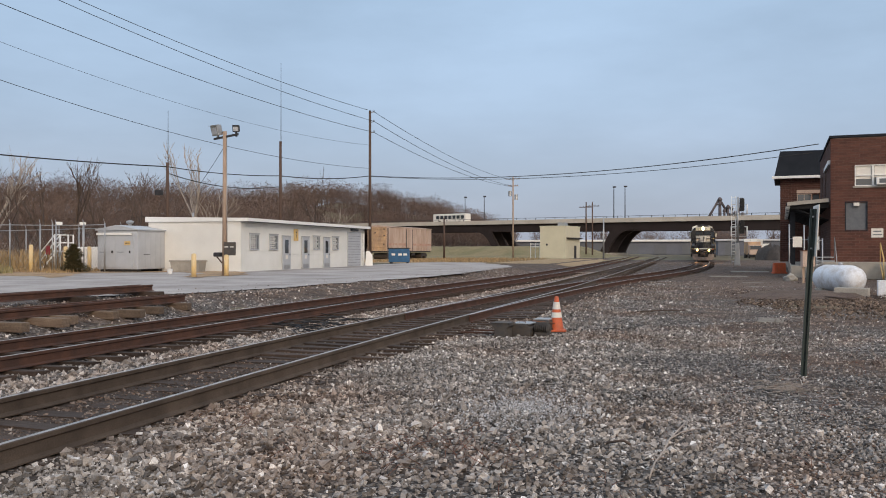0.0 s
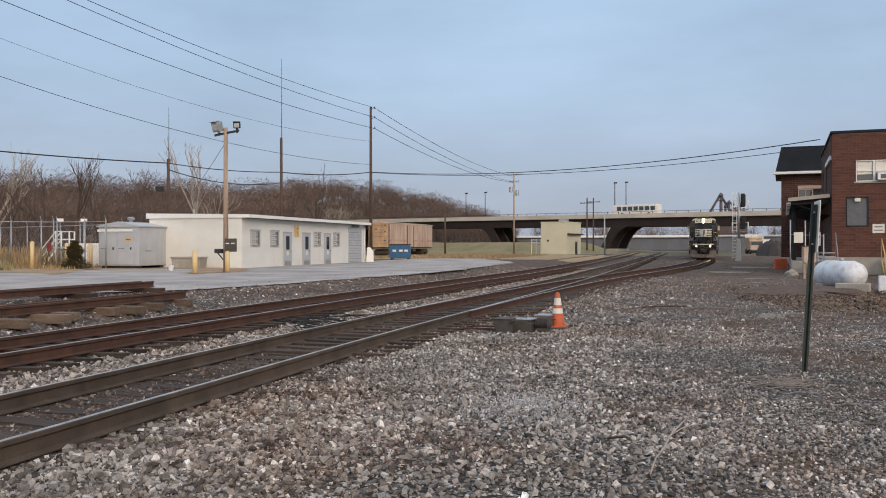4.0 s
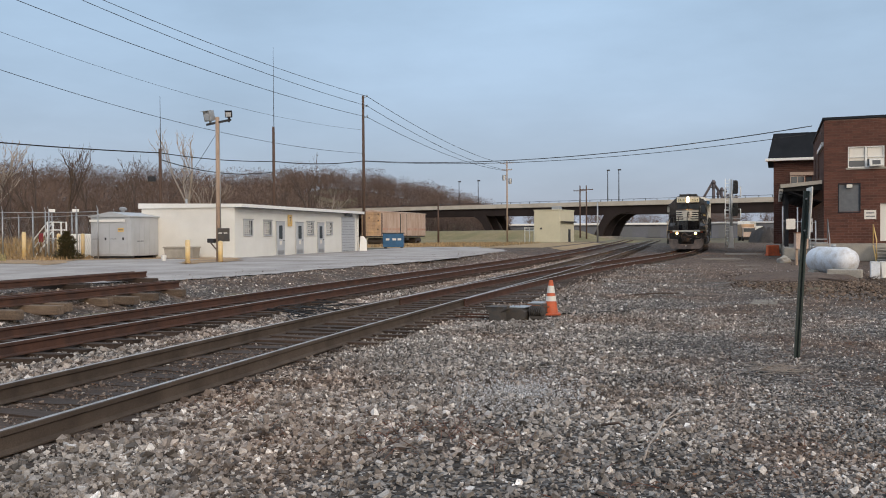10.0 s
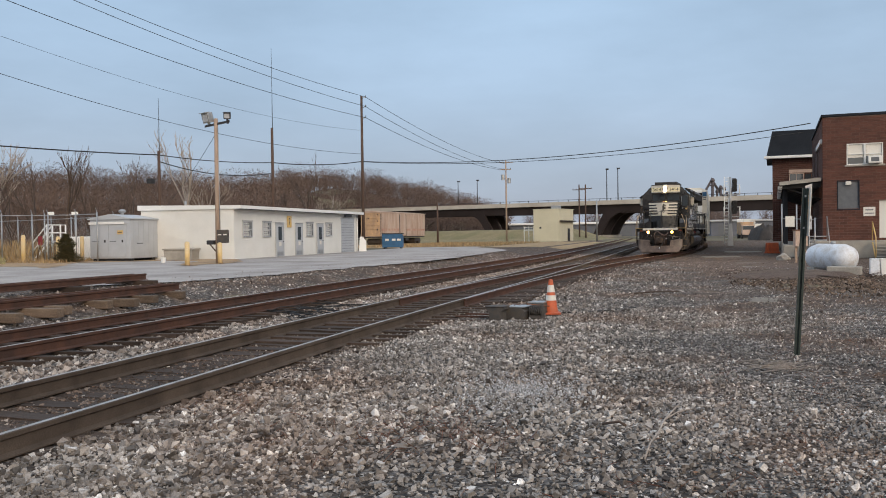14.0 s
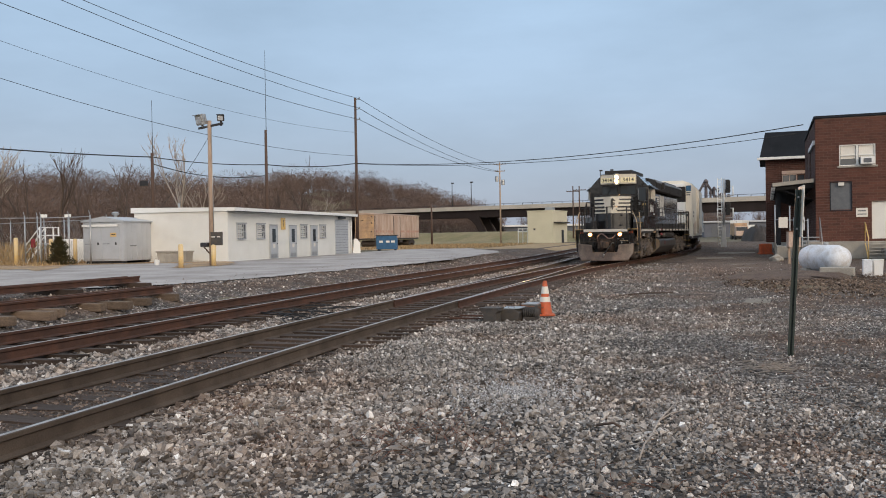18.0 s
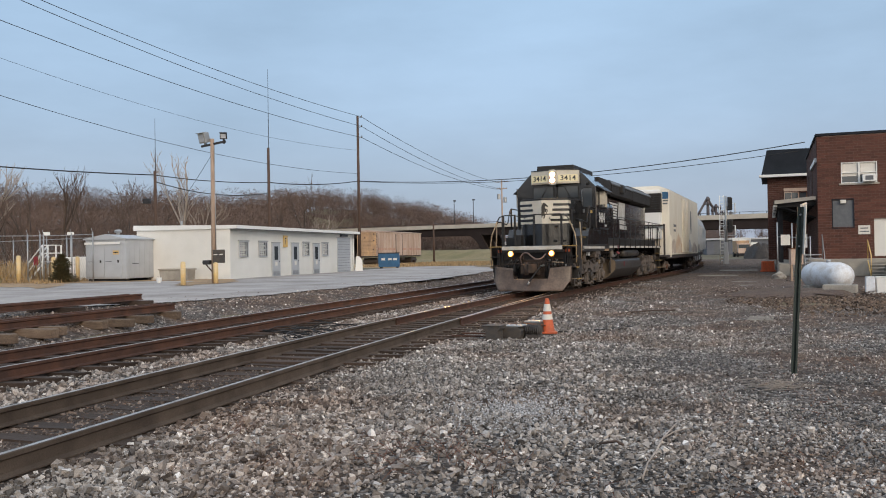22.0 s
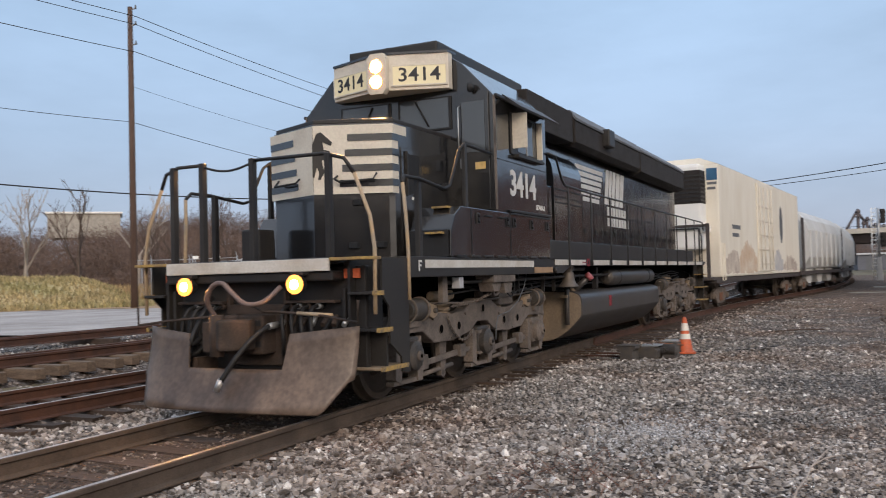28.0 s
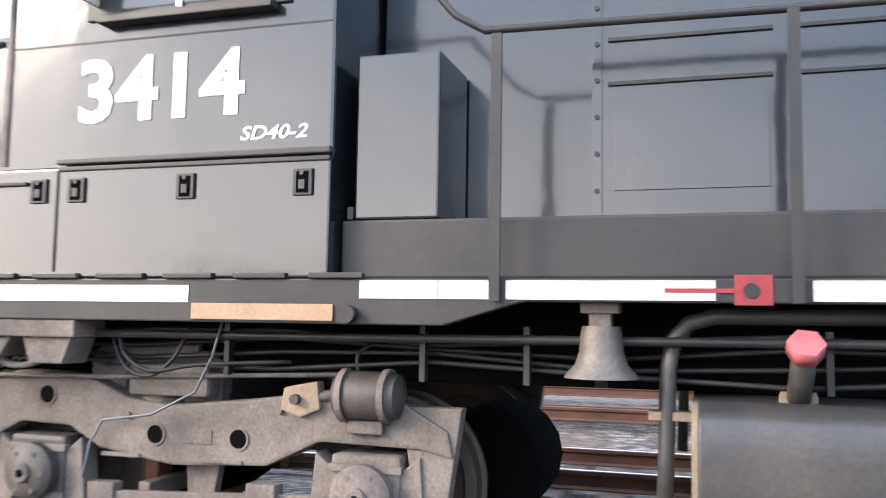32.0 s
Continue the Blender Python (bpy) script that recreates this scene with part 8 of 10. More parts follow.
        # levers that stand up behind the frame beside the middle axle
        for dy, h in ((0.36, 1.27), (1.02, 1.24)):
            lv = lp("dead_lever", prism(BM(), [(mid + sg * (dy - 0.11), 0.85), (mid + sg * (dy + 0.13), 0.85)] + [(mid + sg * (dy + 0.02 + 0.13 * math.cos(k * math.pi / 6)), h - 0.1 + 0.1 * math.sin(k * math.pi / 6)) for k in range(7)], s * 1.0, s * 1.1, "x", 0.012), "grime")
            part("lever_pin", rod(BM(), (s * 1.1, mid + sg * (dy + 0.02), h - 0.1), (s * 1.15, mid + sg * (dy + 0.02), h - 0.1), 0.03, n=10), "grease", lv)
        part("lever_link", sbox(BM(), s, 1.02, 1.08, *sorted((mid + sg * 0.42, mid + sg * 0.98)), 1.12, 1.28, 0.015), "grime", lv)
        end = axles[0] if flip else axles[2]
        part("end_bracket", prism(BM(), ((end + sg * 0.18, 0.98), (end + sg * 0.52, 0.98), (end + sg * 0.42, 0.3), (end + sg * 0.27, 0.26), (end + sg * 0.24, 0.62)), s * 1.1, s * 1.2, "x", 0.012), "grime", fr)
        for dy in (-1.0, 0.45, 1.12):
            part("cast_rib", sbox(BM(), s, 1.22, 1.232, *sorted((mid + sg * dy, mid + sg * (dy + 0.26))), 0.62, 0.645, 0.005), "grime", fr)
        for dy, z in ((-0.55, 0.92), (0.62, 0.86), (1.6, 0.93), (-1.5, 0.9)):
            part("rivet", rod(BM(), (s * 1.22, mid + sg * dy, z), (s * 1.24, mid + sg * dy, z), 0.022, n=8), "grime", fr)
        for y in (mid - 1.0, mid + 0.75):
            sp = lp("bolster_spring", lathe(BM(), [(0.11 + 0.02 * (k % 2), 0.9 + 0.03 * k) for k in range(9)], (s * 1.08, y, 0), n=14), "grime_tan")
        lp("spring_seat", sbox(BM(), s, 0.95, 1.24, mid + 0.62, mid + 1.15, 0.98, 1.16, 0.03), "grime")
        lp("sand_pipe", pipe(BM(), ((s * 1.24, axles[0] - 0.3, 1.12), (s * 1.25, mid - 0.8, 1.06), (s * 1.25, mid + 0.5, 1.08), (s * 1.24, axles[2] - 0.1, 1.14)), 0.014, 6), "grime")
    lp("truck_bolster", box(BM(), -0.95, 0.95, mid - 0.6, mid + 0.6, 0.6, 1.08, 0.03), "loco_dull")
    for y in axles:
        # motors coloured near-black to paint the shade between the wheels
        lp("traction_motor", lathe(BM(), ((0.1, -0.45), (0.36, -0.42), (0.36, 0.42), (0.1, 0.45)), (0, y + 0.42, 0.55), "x", 16), "deep_shade")


WHEELS = []


def wheelset(parent, y, r=0.508):
    w = part("wheelset", lathe(BM(), ((0.06, -0.70), (0.2, -0.70), (0.2, -0.72), (r - 0.14, -0.705), (r - 0.12, -0.68), (r - 0.02, -0.68), (r + 0.028, -0.685), (r + 0.028, -0.715), (r + 0.002, -0.73),
                                   (r - 0.004, -0.82), (r - 0.07, -0.822), (r - 0.09, -0.79), (0.24, -0.75), (0.17, -0.84), (0.09, -0.84), (0.085, -1.15), (0.02, -1.15)), n=40, axis="x"), "wheel", parent, "steel wheel pair on an axle", at=pose(0, y, r))
    part("wheel", lathe(BM(), ((0.06, 0.70), (0.2, 0.70), (0.2, 0.72), (r - 0.14, 0.705), (r - 0.12, 0.68), (r - 0.02, 0.68), (r + 0.028, 0.685), (r + 0.028, 0.715), (r + 0.002, 0.73),
                               (r - 0.004, 0.82), (r - 0.07, 0.822), (r - 0.09, 0.79), (0.24, 0.75), (0.17, 0.84), (0.09, 0.84), (0.085, 1.15), (0.02, 1.15)), n=40, axis="x"), "wheel", w)
    part("axle", rod(BM(), (-0.7, 0, 0), (0.7, 0, 0), 0.09, n=14), "wheel", w)
    return w


def build_tank():
    prof = [(-0.6, 0.18), (0.6, 0.18), (1.06, 0.23), (1.49, 0.62), (1.5, 0.72), (1.5, 0.95), (1.44, 1.05), (1.25, 1.1), (-1.25, 1.1), (-1.44, 1.05), (-1.5, 0.95), (-1.5, 0.72), (-1.49, 0.62), (-1.06, 0.23)]
    for _ in range(2):  # round the corners off
        prof = [(a[0] * w + b[0] * (1 - w), a[1] * w + b[1] * (1 - w)) for a, b in zip(prof, prof[1:] + prof[:1]) for w in (0.75, 0.25)]
    t = lp("fuel_tank", prism(BM(), prof, -0.06, 6.3, "y", 0.012), "tank_black", "black fuel tank with dusty ends")
    part("tank_end", prism(BM(), [(x * 0.985, 0.17 + (z - 0.17) * 0.985) for x, z in prof], -0.09, -0.062, "y"), "grime_tan", t, "tan dusty tank end")
    part("tank_end", prism(BM(), [(x * 0.985, 0.17 + (z - 0.17) * 0.985) for x, z in prof], 6.302, 6.33, "y"), "grime_tan", t)
    for s in (1, -1):
        part("filler", rod(BM(), (s * 1.15, 0.38, 1.02), (s * 1.5, 0.39, 1.33), 0.055, n=14), "tank_black", t)
        part("filler_collar", rod(BM(), (s * 1.2, 0.381, 1.07), (s * 1.24, 0.382, 1.11), 0.085, n=14), "grime_tan", t)
        part("filler_cap", rod(BM(), (s * 1.48, 0.39, 1.31), (s * 1.54, 0.392, 1.365), 0.08, n=6), "pink", t, "faded red filler cap")
        part("seam_weld", sbox(BM(), s, 0.55, 0.57, -0.1, -0.088, 0.3, 1.04, 0.003), "grime_tan", t)
        part("gauge_plate", sbox(BM(), s, 1.49, 1.512, 1.75, 1.9, 0.75, 0.95, 0.006), "red", t, "red gauge plate")
        part("vent_pipe", pipe(BM(), ((s * 1.27, -0.22, 0.5), (s * 1.27, -0.21, 0.8), (s * 1.27, -0.2, 1.22), (s * 1.27, -0.17, 1.36), (s * 1.27, -0.1, 1.44), (s * 1.27, 0.02, 1.475), (s * 1.25, 0.9, 1.48)), 0.042), "tank_black", t, "dusty bent vent pipe")
        part("pipe_clamp", sbox(BM(), s, 1.18, 1.3, -0.29, -0.09, 0.98, 1.02), "grime_tan", t)
        a = lp("air_reservoir", lathe(BM(), ((0.05, 2.3), (0.13, 2.33), (0.17, 2.42), (0.17, 6.0), (0.13, 6.1), (0.05, 6.14)), (s * 1.3, 0, 1.3), "y", 22), "tank_black", "black air reservoir")
        for y in (2.9, 5.5):
            part("strap", lathe(BM(), ((0.176, y), (0.176, y + 0.06)), (s * 1.3, 0, 1.3), "y", 22), "loco_dull", a)
        for y in (1.6,):
            part("tank_hanger", sbox(BM(), s, 1.2, 1.3, y, y + 0.12, 1.0, 1.5, 0.01), "loco_dull", t)
    b = lp("bell", lathe(BM(), ((0.035, 1.42), (0.09, 1.42), (0.1, 1.37), (0.105, 1.3), (0.125, 1.24), (0.17, 1.19), (0.175, 1.175), (0.15, 1.175), (0.05, 1.3)), (W - 0.16, -0.5, 0), n=24), "bell", "dull bronze bell under the sill")
    part("bell_mount", box(box(BM(), W - 0.24, W - 0.08, -0.59, -0.41, 1.48, 1.53, 0.008), W - 0.22, W - 0.1, -0.55, -0.45, 1.42, 1.48), "grime", b)
    part("clapper", rod(BM(), (W - 0.16, -0.5, 1.2), (W - 0.16, -0.5, 1.13), 0.03), "wire", b)


def build_rear():
    lp("rear_platform", box(BM(), -W + 0.1, W - 0.1, HOOD_END, REAR, DECK - 0.06, DECK, 0.01), "loco_dull")
    lp("rear_pilot", box(BM(), -1.4, 1.4, REAR - 0.2, REAR - 0.1, 0.5, 1.56, 0.01), "loco_dull")
    c = lp("rear_coupler", box(BM(), -0.13, 0.13, REAR - 0.2, REAR + 0.55, 0.74, 0.98, 0.04), "rust")
    for s in (1, -1):
        h = lp("rear_handrail", pipe(BM(), ((s * 1.5, 12.7, 1.1), (s * 1.5, 12.75, 2.4), (s * 1.42, 12.9, 2.66), (s * 1.3, REAR - 0.1, 2.7), (s * 0.5, REAR - 0.06, 2.7)), 0.021), "loco_dull")
        for x in (1.3, 0.9, 0.5):
            part("post", box(BM(), s * x - 0.025, s * x + 0.025, REAR - 0.1, REAR - 0.04, DECK, 2.72), "loco_dull", h)
        st = lp("rear_steps", sbox(BM(), s, 1.2, 1.23, 12.7, REAR - 0.1, 0.45, 1.62), "loco_dull")
        for z in (0.48, 0.87, 1.26):
            part("step", sbox(BM(), s, 1.23, W - 0.02, 12.75, REAR - 0.15, z - 0.03, z, 0.005), "worn_yellow", st)


build_frame()
build_front()
build_nose()
build_cab()
build_hood()
build_truck(AXLES[:3], False)
build_truck(AXLES[3:], True)
build_tank()
build_rear()
for _y in AXLES:
    WHEELS.append((wheelset(loco, _y), _y, 0.508))
# chain and loose cable that hang over the front truck
def chain(points, link=0.055, r=0.008):
    """Interlocked oval links along a smooth curve."""
    line = eased(points, 24)
    bm, gone, k = BM(), 0.0, 0
    for p, q in zip(line, line[1:]):
        gone += (q - p).length
        if gone < link * 0.74:
            continue
        gone, k = 0.0, k + 1
        d = (q - p).normalized()
        u = d.cross(Vector((0.2, 0.1, 0.97))).normalized()
        w = d.cross(u) if k % 2 else u
        ring = [p + d * (0.5 * link * math.cos(t)) + w * (0.3 * link * math.sin(t)) for t in [i * math.pi / 4 for i in range(9)]]
        pipe(bm, ring, r, 5)
    return bm


lp("safety_chain", chain(((1.4, -3.8, 1.2), (1.38, -4.1, 1.13), (1.34, -4.5, 1.06), (1.3, -5.03, 1.03))), "grime", "slack safety chain")
lp("safety_chain", chain(((1.27, -5.08, 0.92), (1.26, -4.9, 0.72), (1.26, -4.68, 0.6), (1.26, -4.48, 0.6), (1.26, -4.3, 0.68))), "grime", "slack safety chain")
lp("chain_hook", pipe(BM(), eased(((1.45, -3.98, 1.25), (1.44, -3.97, 1.16), (1.43, -3.86, 1.14), (1.42, -3.74, 1.17), (1.42, -3.72, 1.22))), 0.02, 8), "grime", "bent steel hook")
lp("loose_cable", pipe(BM(), ((1.4, -2.55, 1.42), (1.38, -2.62, 1.22), (1.33, -2.75, 1.02), (1.3, -3.05, 0.88), (1.27, -3.4, 0.83), (1.27, -3.48, 0.7), (1.27, -3.52, 0.5)), 0.008, 6), "plate", "thin loose grey cable")


# ---- freight cars behind the locomotive: y back from the front end, z up from the rail ----


def freight_truck(car, y):
    for s in (1, -1):
        prof = ((y - 1.05, 0.36), (y - 0.75, 0.36), (y - 0.45, 0.2), (y + 0.45, 0.2), (y + 0.75, 0.36), (y + 1.05, 0.36), (y + 1.05, 0.56), (y + 0.6, 0.74), (y - 0.6, 0.74), (y - 1.05, 0.56))
        fr = part("truck_frame", prism(BM(), prof, s * 0.98, s * 1.1, "x", 0.015), "grime", car)
        for dy in (-0.9, 0.9):
            part("bearing", lathe(BM(), ((0.12, 0), (0.1, s * 0.08), (0.03, s * 0.09)), (s * 1.1, y + dy, 0.45), "x", 14), "grime", fr)
        part("spring", sbox(BM(), s, 1.1, 1.13, y - 0.22, y + 0.22, 0.28, 0.56, 0.02), "rust", fr)
    part("bolster", box(BM(), -1.0, 1.0, y - 0.2, y + 0.2, 0.45, 0.9, 0.02), "grime", car)
    for dy in (-0.9, 0.9):
        wheelset(car, y + dy, 0.45)


def car_couplers(car, length):
    part("coupler", box(BM(), -0.12, 0.12, -0.6, 0.6, 0.74, 0.98, 0.03), "rust", car)
    part("coupler", box(BM(), -0.12, 0.12, length - 0.6, length + 0.6, 0.74, 0.98, 0.03), "rust", car)


def reefer():
    L = 18.6
    c = thing("refrigerator_car", "soiled white refrigerator car with rust and graffiti", "freight car")
    part("body", box(BM(), -1.5, 1.5, 1.1, L, 1.12, 4.75, 0.06), "reefer", c)
    part("roof", prism(BM(), ((-1.5, 4.73), (1.5, 4.73), (0.9, 4.95), (-0.9, 4.95)), 1.1, L, "y"), "reefer", c)
    part("sill", box(BM(), -1.45, 1.45, 0.6, L, 0.92, 1.12, 0.02), "gondola", c, "dark underframe")
    part("end_platform", box(BM(), -1.45, 1.45, 0.1, 1.1, 1.02, 1.12, 0.02), "gondola", c)
    u = part("cooling_unit", box(BM(), -1.1, 1.08, 0.3, 1.095, 2.0, 4.7, 0.1), "white", c, "white cooling unit on the car end")
    part("unit_grille", box(BM(), 0.0, 1.084, 0.29, 0.98, 3.45, 4.5, 0.01), "mesh", u, "black louvre")
    for k in range(7):
        part("louvre", box(BM(), 0.02, 1.105, 0.275, 0.29, 3.52 + 0.13 * k, 3.57 + 0.13 * k), "loco_dull", u)
        part("louvre", box(BM(), 1.085, 1.1, 0.3, 0.96, 3.52 + 0.13 * k, 3.57 + 0.13 * k), "loco_dull", u)
    part("unit_step", box(BM(), -1.2, 1.2, 0.3, 1.095, 2.55, 2.75, 0.02), "white", u)
    part("blue_plate", box(BM(), 1.1, 1.46, 1.09, 1.096, 4.22, 4.6), "blue", c, "small blue plate")
    part("plate_bars", box(box(BM(), 1.12, 1.44, 1.09, 1.096, 4.08, 4.16), 1.12, 1.4, 1.09, 1.096, 3.92, 4.0), "plate", c)
    part("mark_bars", box(box(BM(), 1.501, 1.505, 3.0, 4.4, 2.72, 2.86), 1.501, 1.505, 3.0, 4.1, 2.45, 2.58), "plate", c)
    for s in (1, -1):
        d = part("plug_door", sbox(BM(), s, 1.5, 1.56, 7.6, 11.0, 1.25, 4.6, 0.02), "reefer", c, "cream sliding plug door")
        for y in (8.0, 8.8, 9.8, 10.6):
            part("door_rod", rod(BM(), (s * 1.58, y, 1.3), (s * 1.58, y, 4.5), 0.022), "cream", d)
        for z in (1.5, 2.05, 2.6, 3.15, 3.7):
            part("door_rail", sbox(BM(), s, 1.56, 1.585, 7.6, 11.0, z, z + 0.04), "cream", d)
        # painted scrawl: rounded strokes that overlap along the foot of the car
        rnd = random.Random(4)
        for mat, label, y0, y1, count, low, high in (("soot_scrawl", "brown-grey painted scrawl", 2.1, 3.9, 9, 0.5, 0.95), ("graffiti", "faded orange painted scrawl", 4.2, 7.2, 13, 0.6, 1.25),
                                                     ("scrawl", "blue-grey painted scrawl", 11.2, 13.2, 9, 0.5, 1.0), ("soot_scrawl", "brown-grey painted scrawl", 13.8, 17.4, 10, 0.3, 0.8)):
            bm = BM()
            for k in range(count):
                y = y0 + (y1 - y0) * k / (count - 1) + rnd.uniform(-0.1, 0.1)
                h = low + (high - low) * math.sin(math.pi * (k + 0.5) / count) * rnd.uniform(0.75, 1.0)
                w, lean = rnd.uniform(0.16, 0.34), rnd.uniform(-0.15, 0.15)
                arch = [(y - w * math.cos(0.393 * i) + lean * math.sin(0.393 * i), 1.32 + (h - 0.15) * abs(math.sin(0.3926 * i)) ** 0.6) for i in range(9)]
                prism(bm, [(y + w * 0.8, 1.18 + rnd.uniform(0, 0.12)), (y - w * 0.8, 1.18 + rnd.uniform(0, 0.12))] + arch, s * 1.501, s * (1.503 + 0.0004 * k), "x")
            tagged(part("graffiti", bm, mat, c), label, kind="stuff")
        part("ladder", box(box(BM(), *sorted((s * 1.503, s * 1.54)), 1.2, 1.24, 1.0, 2.2), *sorted((s * 1.503, s * 1.54)), 1.58, 1.62, 1.0, 2.2), "reefer", c)
        part("logo_mark", prism(BM(), [(13.3 + 0.42 * math.cos(0.449 * i), 3.2 + 0.8 * math.sin(0.449 * i)) for i in range(14)], s * 1.502, s * 1.506, "x"), "plate", c, "faded dark oval emblem")
        p = part("end_post", box(BM(), s * 1.3 - 0.05, s * 1.3 + 0.05, 0.12, 0.22, 1.1, 2.8), "gondola", c)
        part("end_rail", box(BM(), *sorted((s * 0.2, s * 1.35)), 0.13, 0.2, 2.7, 2.78), "gondola", c)
    for ob in c.children_recursive:  # the tall body of this kind of car
        for v in ob.data.vertices:
            if v.co.z > 1.125:
                v.co.z = 1.12 + (v.co.z - 1.12) * 1.07
    freight_truck(c, 2.6)
    freight_truck(c, L - 1.9)
    car_couplers(c, L)
    return c, L


def hopper(mat, label, z_top):
    L = 17.0
    c = thing("hopper_car", label, "freight car", "hopper cars")
    prof = [(-1.2, 1.3), (1.2, 1.3), (1.5, 1.9)]
    prof += [(1.54, 2.6), (1.5, 3.4), (1.3, 4.0), (0.9, z_top), (-0.9, z_top), (-1.3, 4.0), (-1.5, 3.4), (-1.54, 2.6), (-1.5, 1.9)]
    part("body", prism(BM(), prof, 1.4, L - 1.0, "y", 0.03), mat, c)
    for a, b in ((2.2, 5.6), (6.4, 9.8), (10.6, 14.2)):
        part("hopper_bay", prism(BM(), ((a, 1.35), (b, 1.35), (b - 1.0, 0.45), (a + 1.0, 0.45)), -1.1, 1.1, "x"), mat, c)
    part("sill", box(BM(), -1.3, 1.3, 0.2, L - 0.2, 0.95, 1.15, 0.02), "gondola", c)
    for s in (1, -1):
        for k in range(7):
            y = 2.0 + 2.1 * k
            part("side_post", sbox(BM(), s, 1.5, 1.57, y, y + 0.1, 1.4, 3.4, 0.01), mat, c)
        part("end_ladder", sbox(BM(), s, 1.3, 1.34, 0.4, 1.2, 1.15, 4.0), "gondola", c)
    part("roof_walk", box(BM(), -0.3, 0.3, 1.0, L - 0.6, z_top + 0.06, z_top + 0.12), "galv", c)
    freight_truck(c, 2.0)
    freight_truck(c, L - 2.0)
    car_couplers(c, L)
    return c, L


TRAIN = [(loco, 0.0, AXLES[1], AXLES[4])]
_c, _l = reefer()
_start = REAR + 1.1
TRAIN.append((_c, _start, 2.6, _l - 1.9))
_start += _l + 1.0
for _mat, _label, _top in (("hopper", "pale grey covered hopper car", 4.45), ("hopper", "pale grey covered hopper car", 4.45), ("gondola", "dark covered hopper car", 4.2)):
    _c, _l = hopper(_mat, _label, _top)
    TRAIN.append((_c, _start, 2.0, _l - 2.0))
    _start += _l + 1.0


# ---- poles and wires ----
def utility_pole(x, y, h, label, mat="pole", arms=(), whip=0.0, r=0.16, pins=()):
    p = thing("utility_pole", label, "utility pole", "utility poles", pose(x, y, ground_height(x, y) - 0.05))
    part("pole", rod(BM(), (0, 0, 0), (0, 0, h), r, r * 0.68, 12), mat, p)
    for z, w in arms:
        a = part("crossarm", box(BM(), -w / 2, w / 2, -0.07, 0.07, z - 0.07, z + 0.07, 0.01), mat, p)
        for k in (-0.45, -0.2, 0.2, 0.45):
            part("insulator", rod(BM(), (k * w, 0, z + 0.07), (k * w, 0, z + 0.24), 0.05, 0.03), "plate", a)
    for z in pins:
        b = part("bracket", rod(BM(), (0, 0, z - 0.1), (0.4, 0, z), 0.035), "galv", p)
        part("insulator", rod(BM(), (0.4, 0, z - 0.05), (0.4, 0, z + 0.16), 0.06, 0.04), "plate", b)
    if whip:
        part("whip_antenna", rod(BM(), (0.05, 0, h - 0.6), (0.05, 0, h + whip), 0.032, 0.013, 6), "dark_metal", p)
    return p


POLES = dict(
    a=utility_pole(-38.53, 58.4, 8.1, "dark utility pole with a whip antenna", whip=4.0),
    d=utility_pole(-33.38, 67.2, 10.6, "dark utility pole with a tall whip antenna", whip=6.7),
    b=utility_pole(-28.97, 77.0, 14.5, "tall brown utility pole with three wires", pins=(12.5, 13.5, 14.4)),
    e=utility_pole(-34.88, 36.96, 16.8, "tall brown utility pole with three wires", pins=(14.7, 15.8, 16.7), r=0.2),
    c=utility_pole(-29.1, 147, 13.9, "pale utility pole with crossarms and transformers", "pale_pole", arms=((13.6, 2.4), (12.4, 1.8))),
    f=utility_pole(-19.0, 168, 10.6, "pair of dark poles by the bridge", arms=((9.6, 2.6),)),
    g=utility_pole(-17.8, 168, 10.6, "pair of dark poles by the bridge", arms=((9.8, 2.6),)),
    h=utility_pole(-12.6, 135, 6.4, "pale steel pole beside the tracks", "galv", r=0.14),
    i=utility_pole(-35.5, 126, 6.2, "thin wooden pole beyond the lot"),
)
for _z in (10.0, 10.6):
    part("transformer", lathe(BM(), ((0.1, 0), (0.3, 0.02), (0.3, 0.9), (0.1, 0.95)), (0.55 if _z < 10.3 else -0.55, 0, _z), n=12), "galv", POLES["c"])
part("yard_light", box(BM(), -1.0, -0.5, -0.2, 0.2, 5.6, 6.0, 0.05), "dark_metal", POLES["a"])


def wire(p, q, sag, r=0.02, name="overhead_wire", label="thin black overhead wire"):
    p, q = Vector(p), Vector(q)
    pts = []
    for k in range(25):
        t = k / 24
        w = p.lerp(q, t)
        w.z -= 4 * sag * t * (1 - t)
        pts.append(w)
    ob = part(name, pipe(BM(), pts, r, 5), "wire")
    return tagged(ob, label, "wire", "overhead wires")


for _ze, _zb, _zc in ((16.45, 14.65, 13.6), (16.0, 13.75, 12.6), (14.45, 12.7, 12.5)):
    wire((-34.5, 36.96, _ze), (-28.6, 77.0, _zb), 0.55, 0.02)
    wire((-28.6, 77.0, _zb), (-29.2, 147.0, _zc), 0.9, 0.025)
    wire((-34.5, 36.96, _ze), (-41.0, -6.0, _ze + 1.0), 0.6, 0.02)
wire((-34.88, 36.96, 10.6), (-28.97, 77.0, 9.3), 0.9, 0.016)
wire((-34.88, 36.96, 10.6), (-41.0, -6.0, 11.5), 0.9, 0.016)
wire((-34.88, 36.96, 12.6), (-28.97, 77.0, 11.5), 0.9, 0.010)
wire((-38.53, 58.4, 8.0), (-46.0, 34.0, 7.9), 0.25, 0.045)
wire((-46.0, 34.0, 7.9), (-60.0, -10.0, 8.4), 0.6, 0.045)
wire((-38.53, 58.4, 8.0), (-33.38, 67.2, 7.9), 0.2, 0.035)
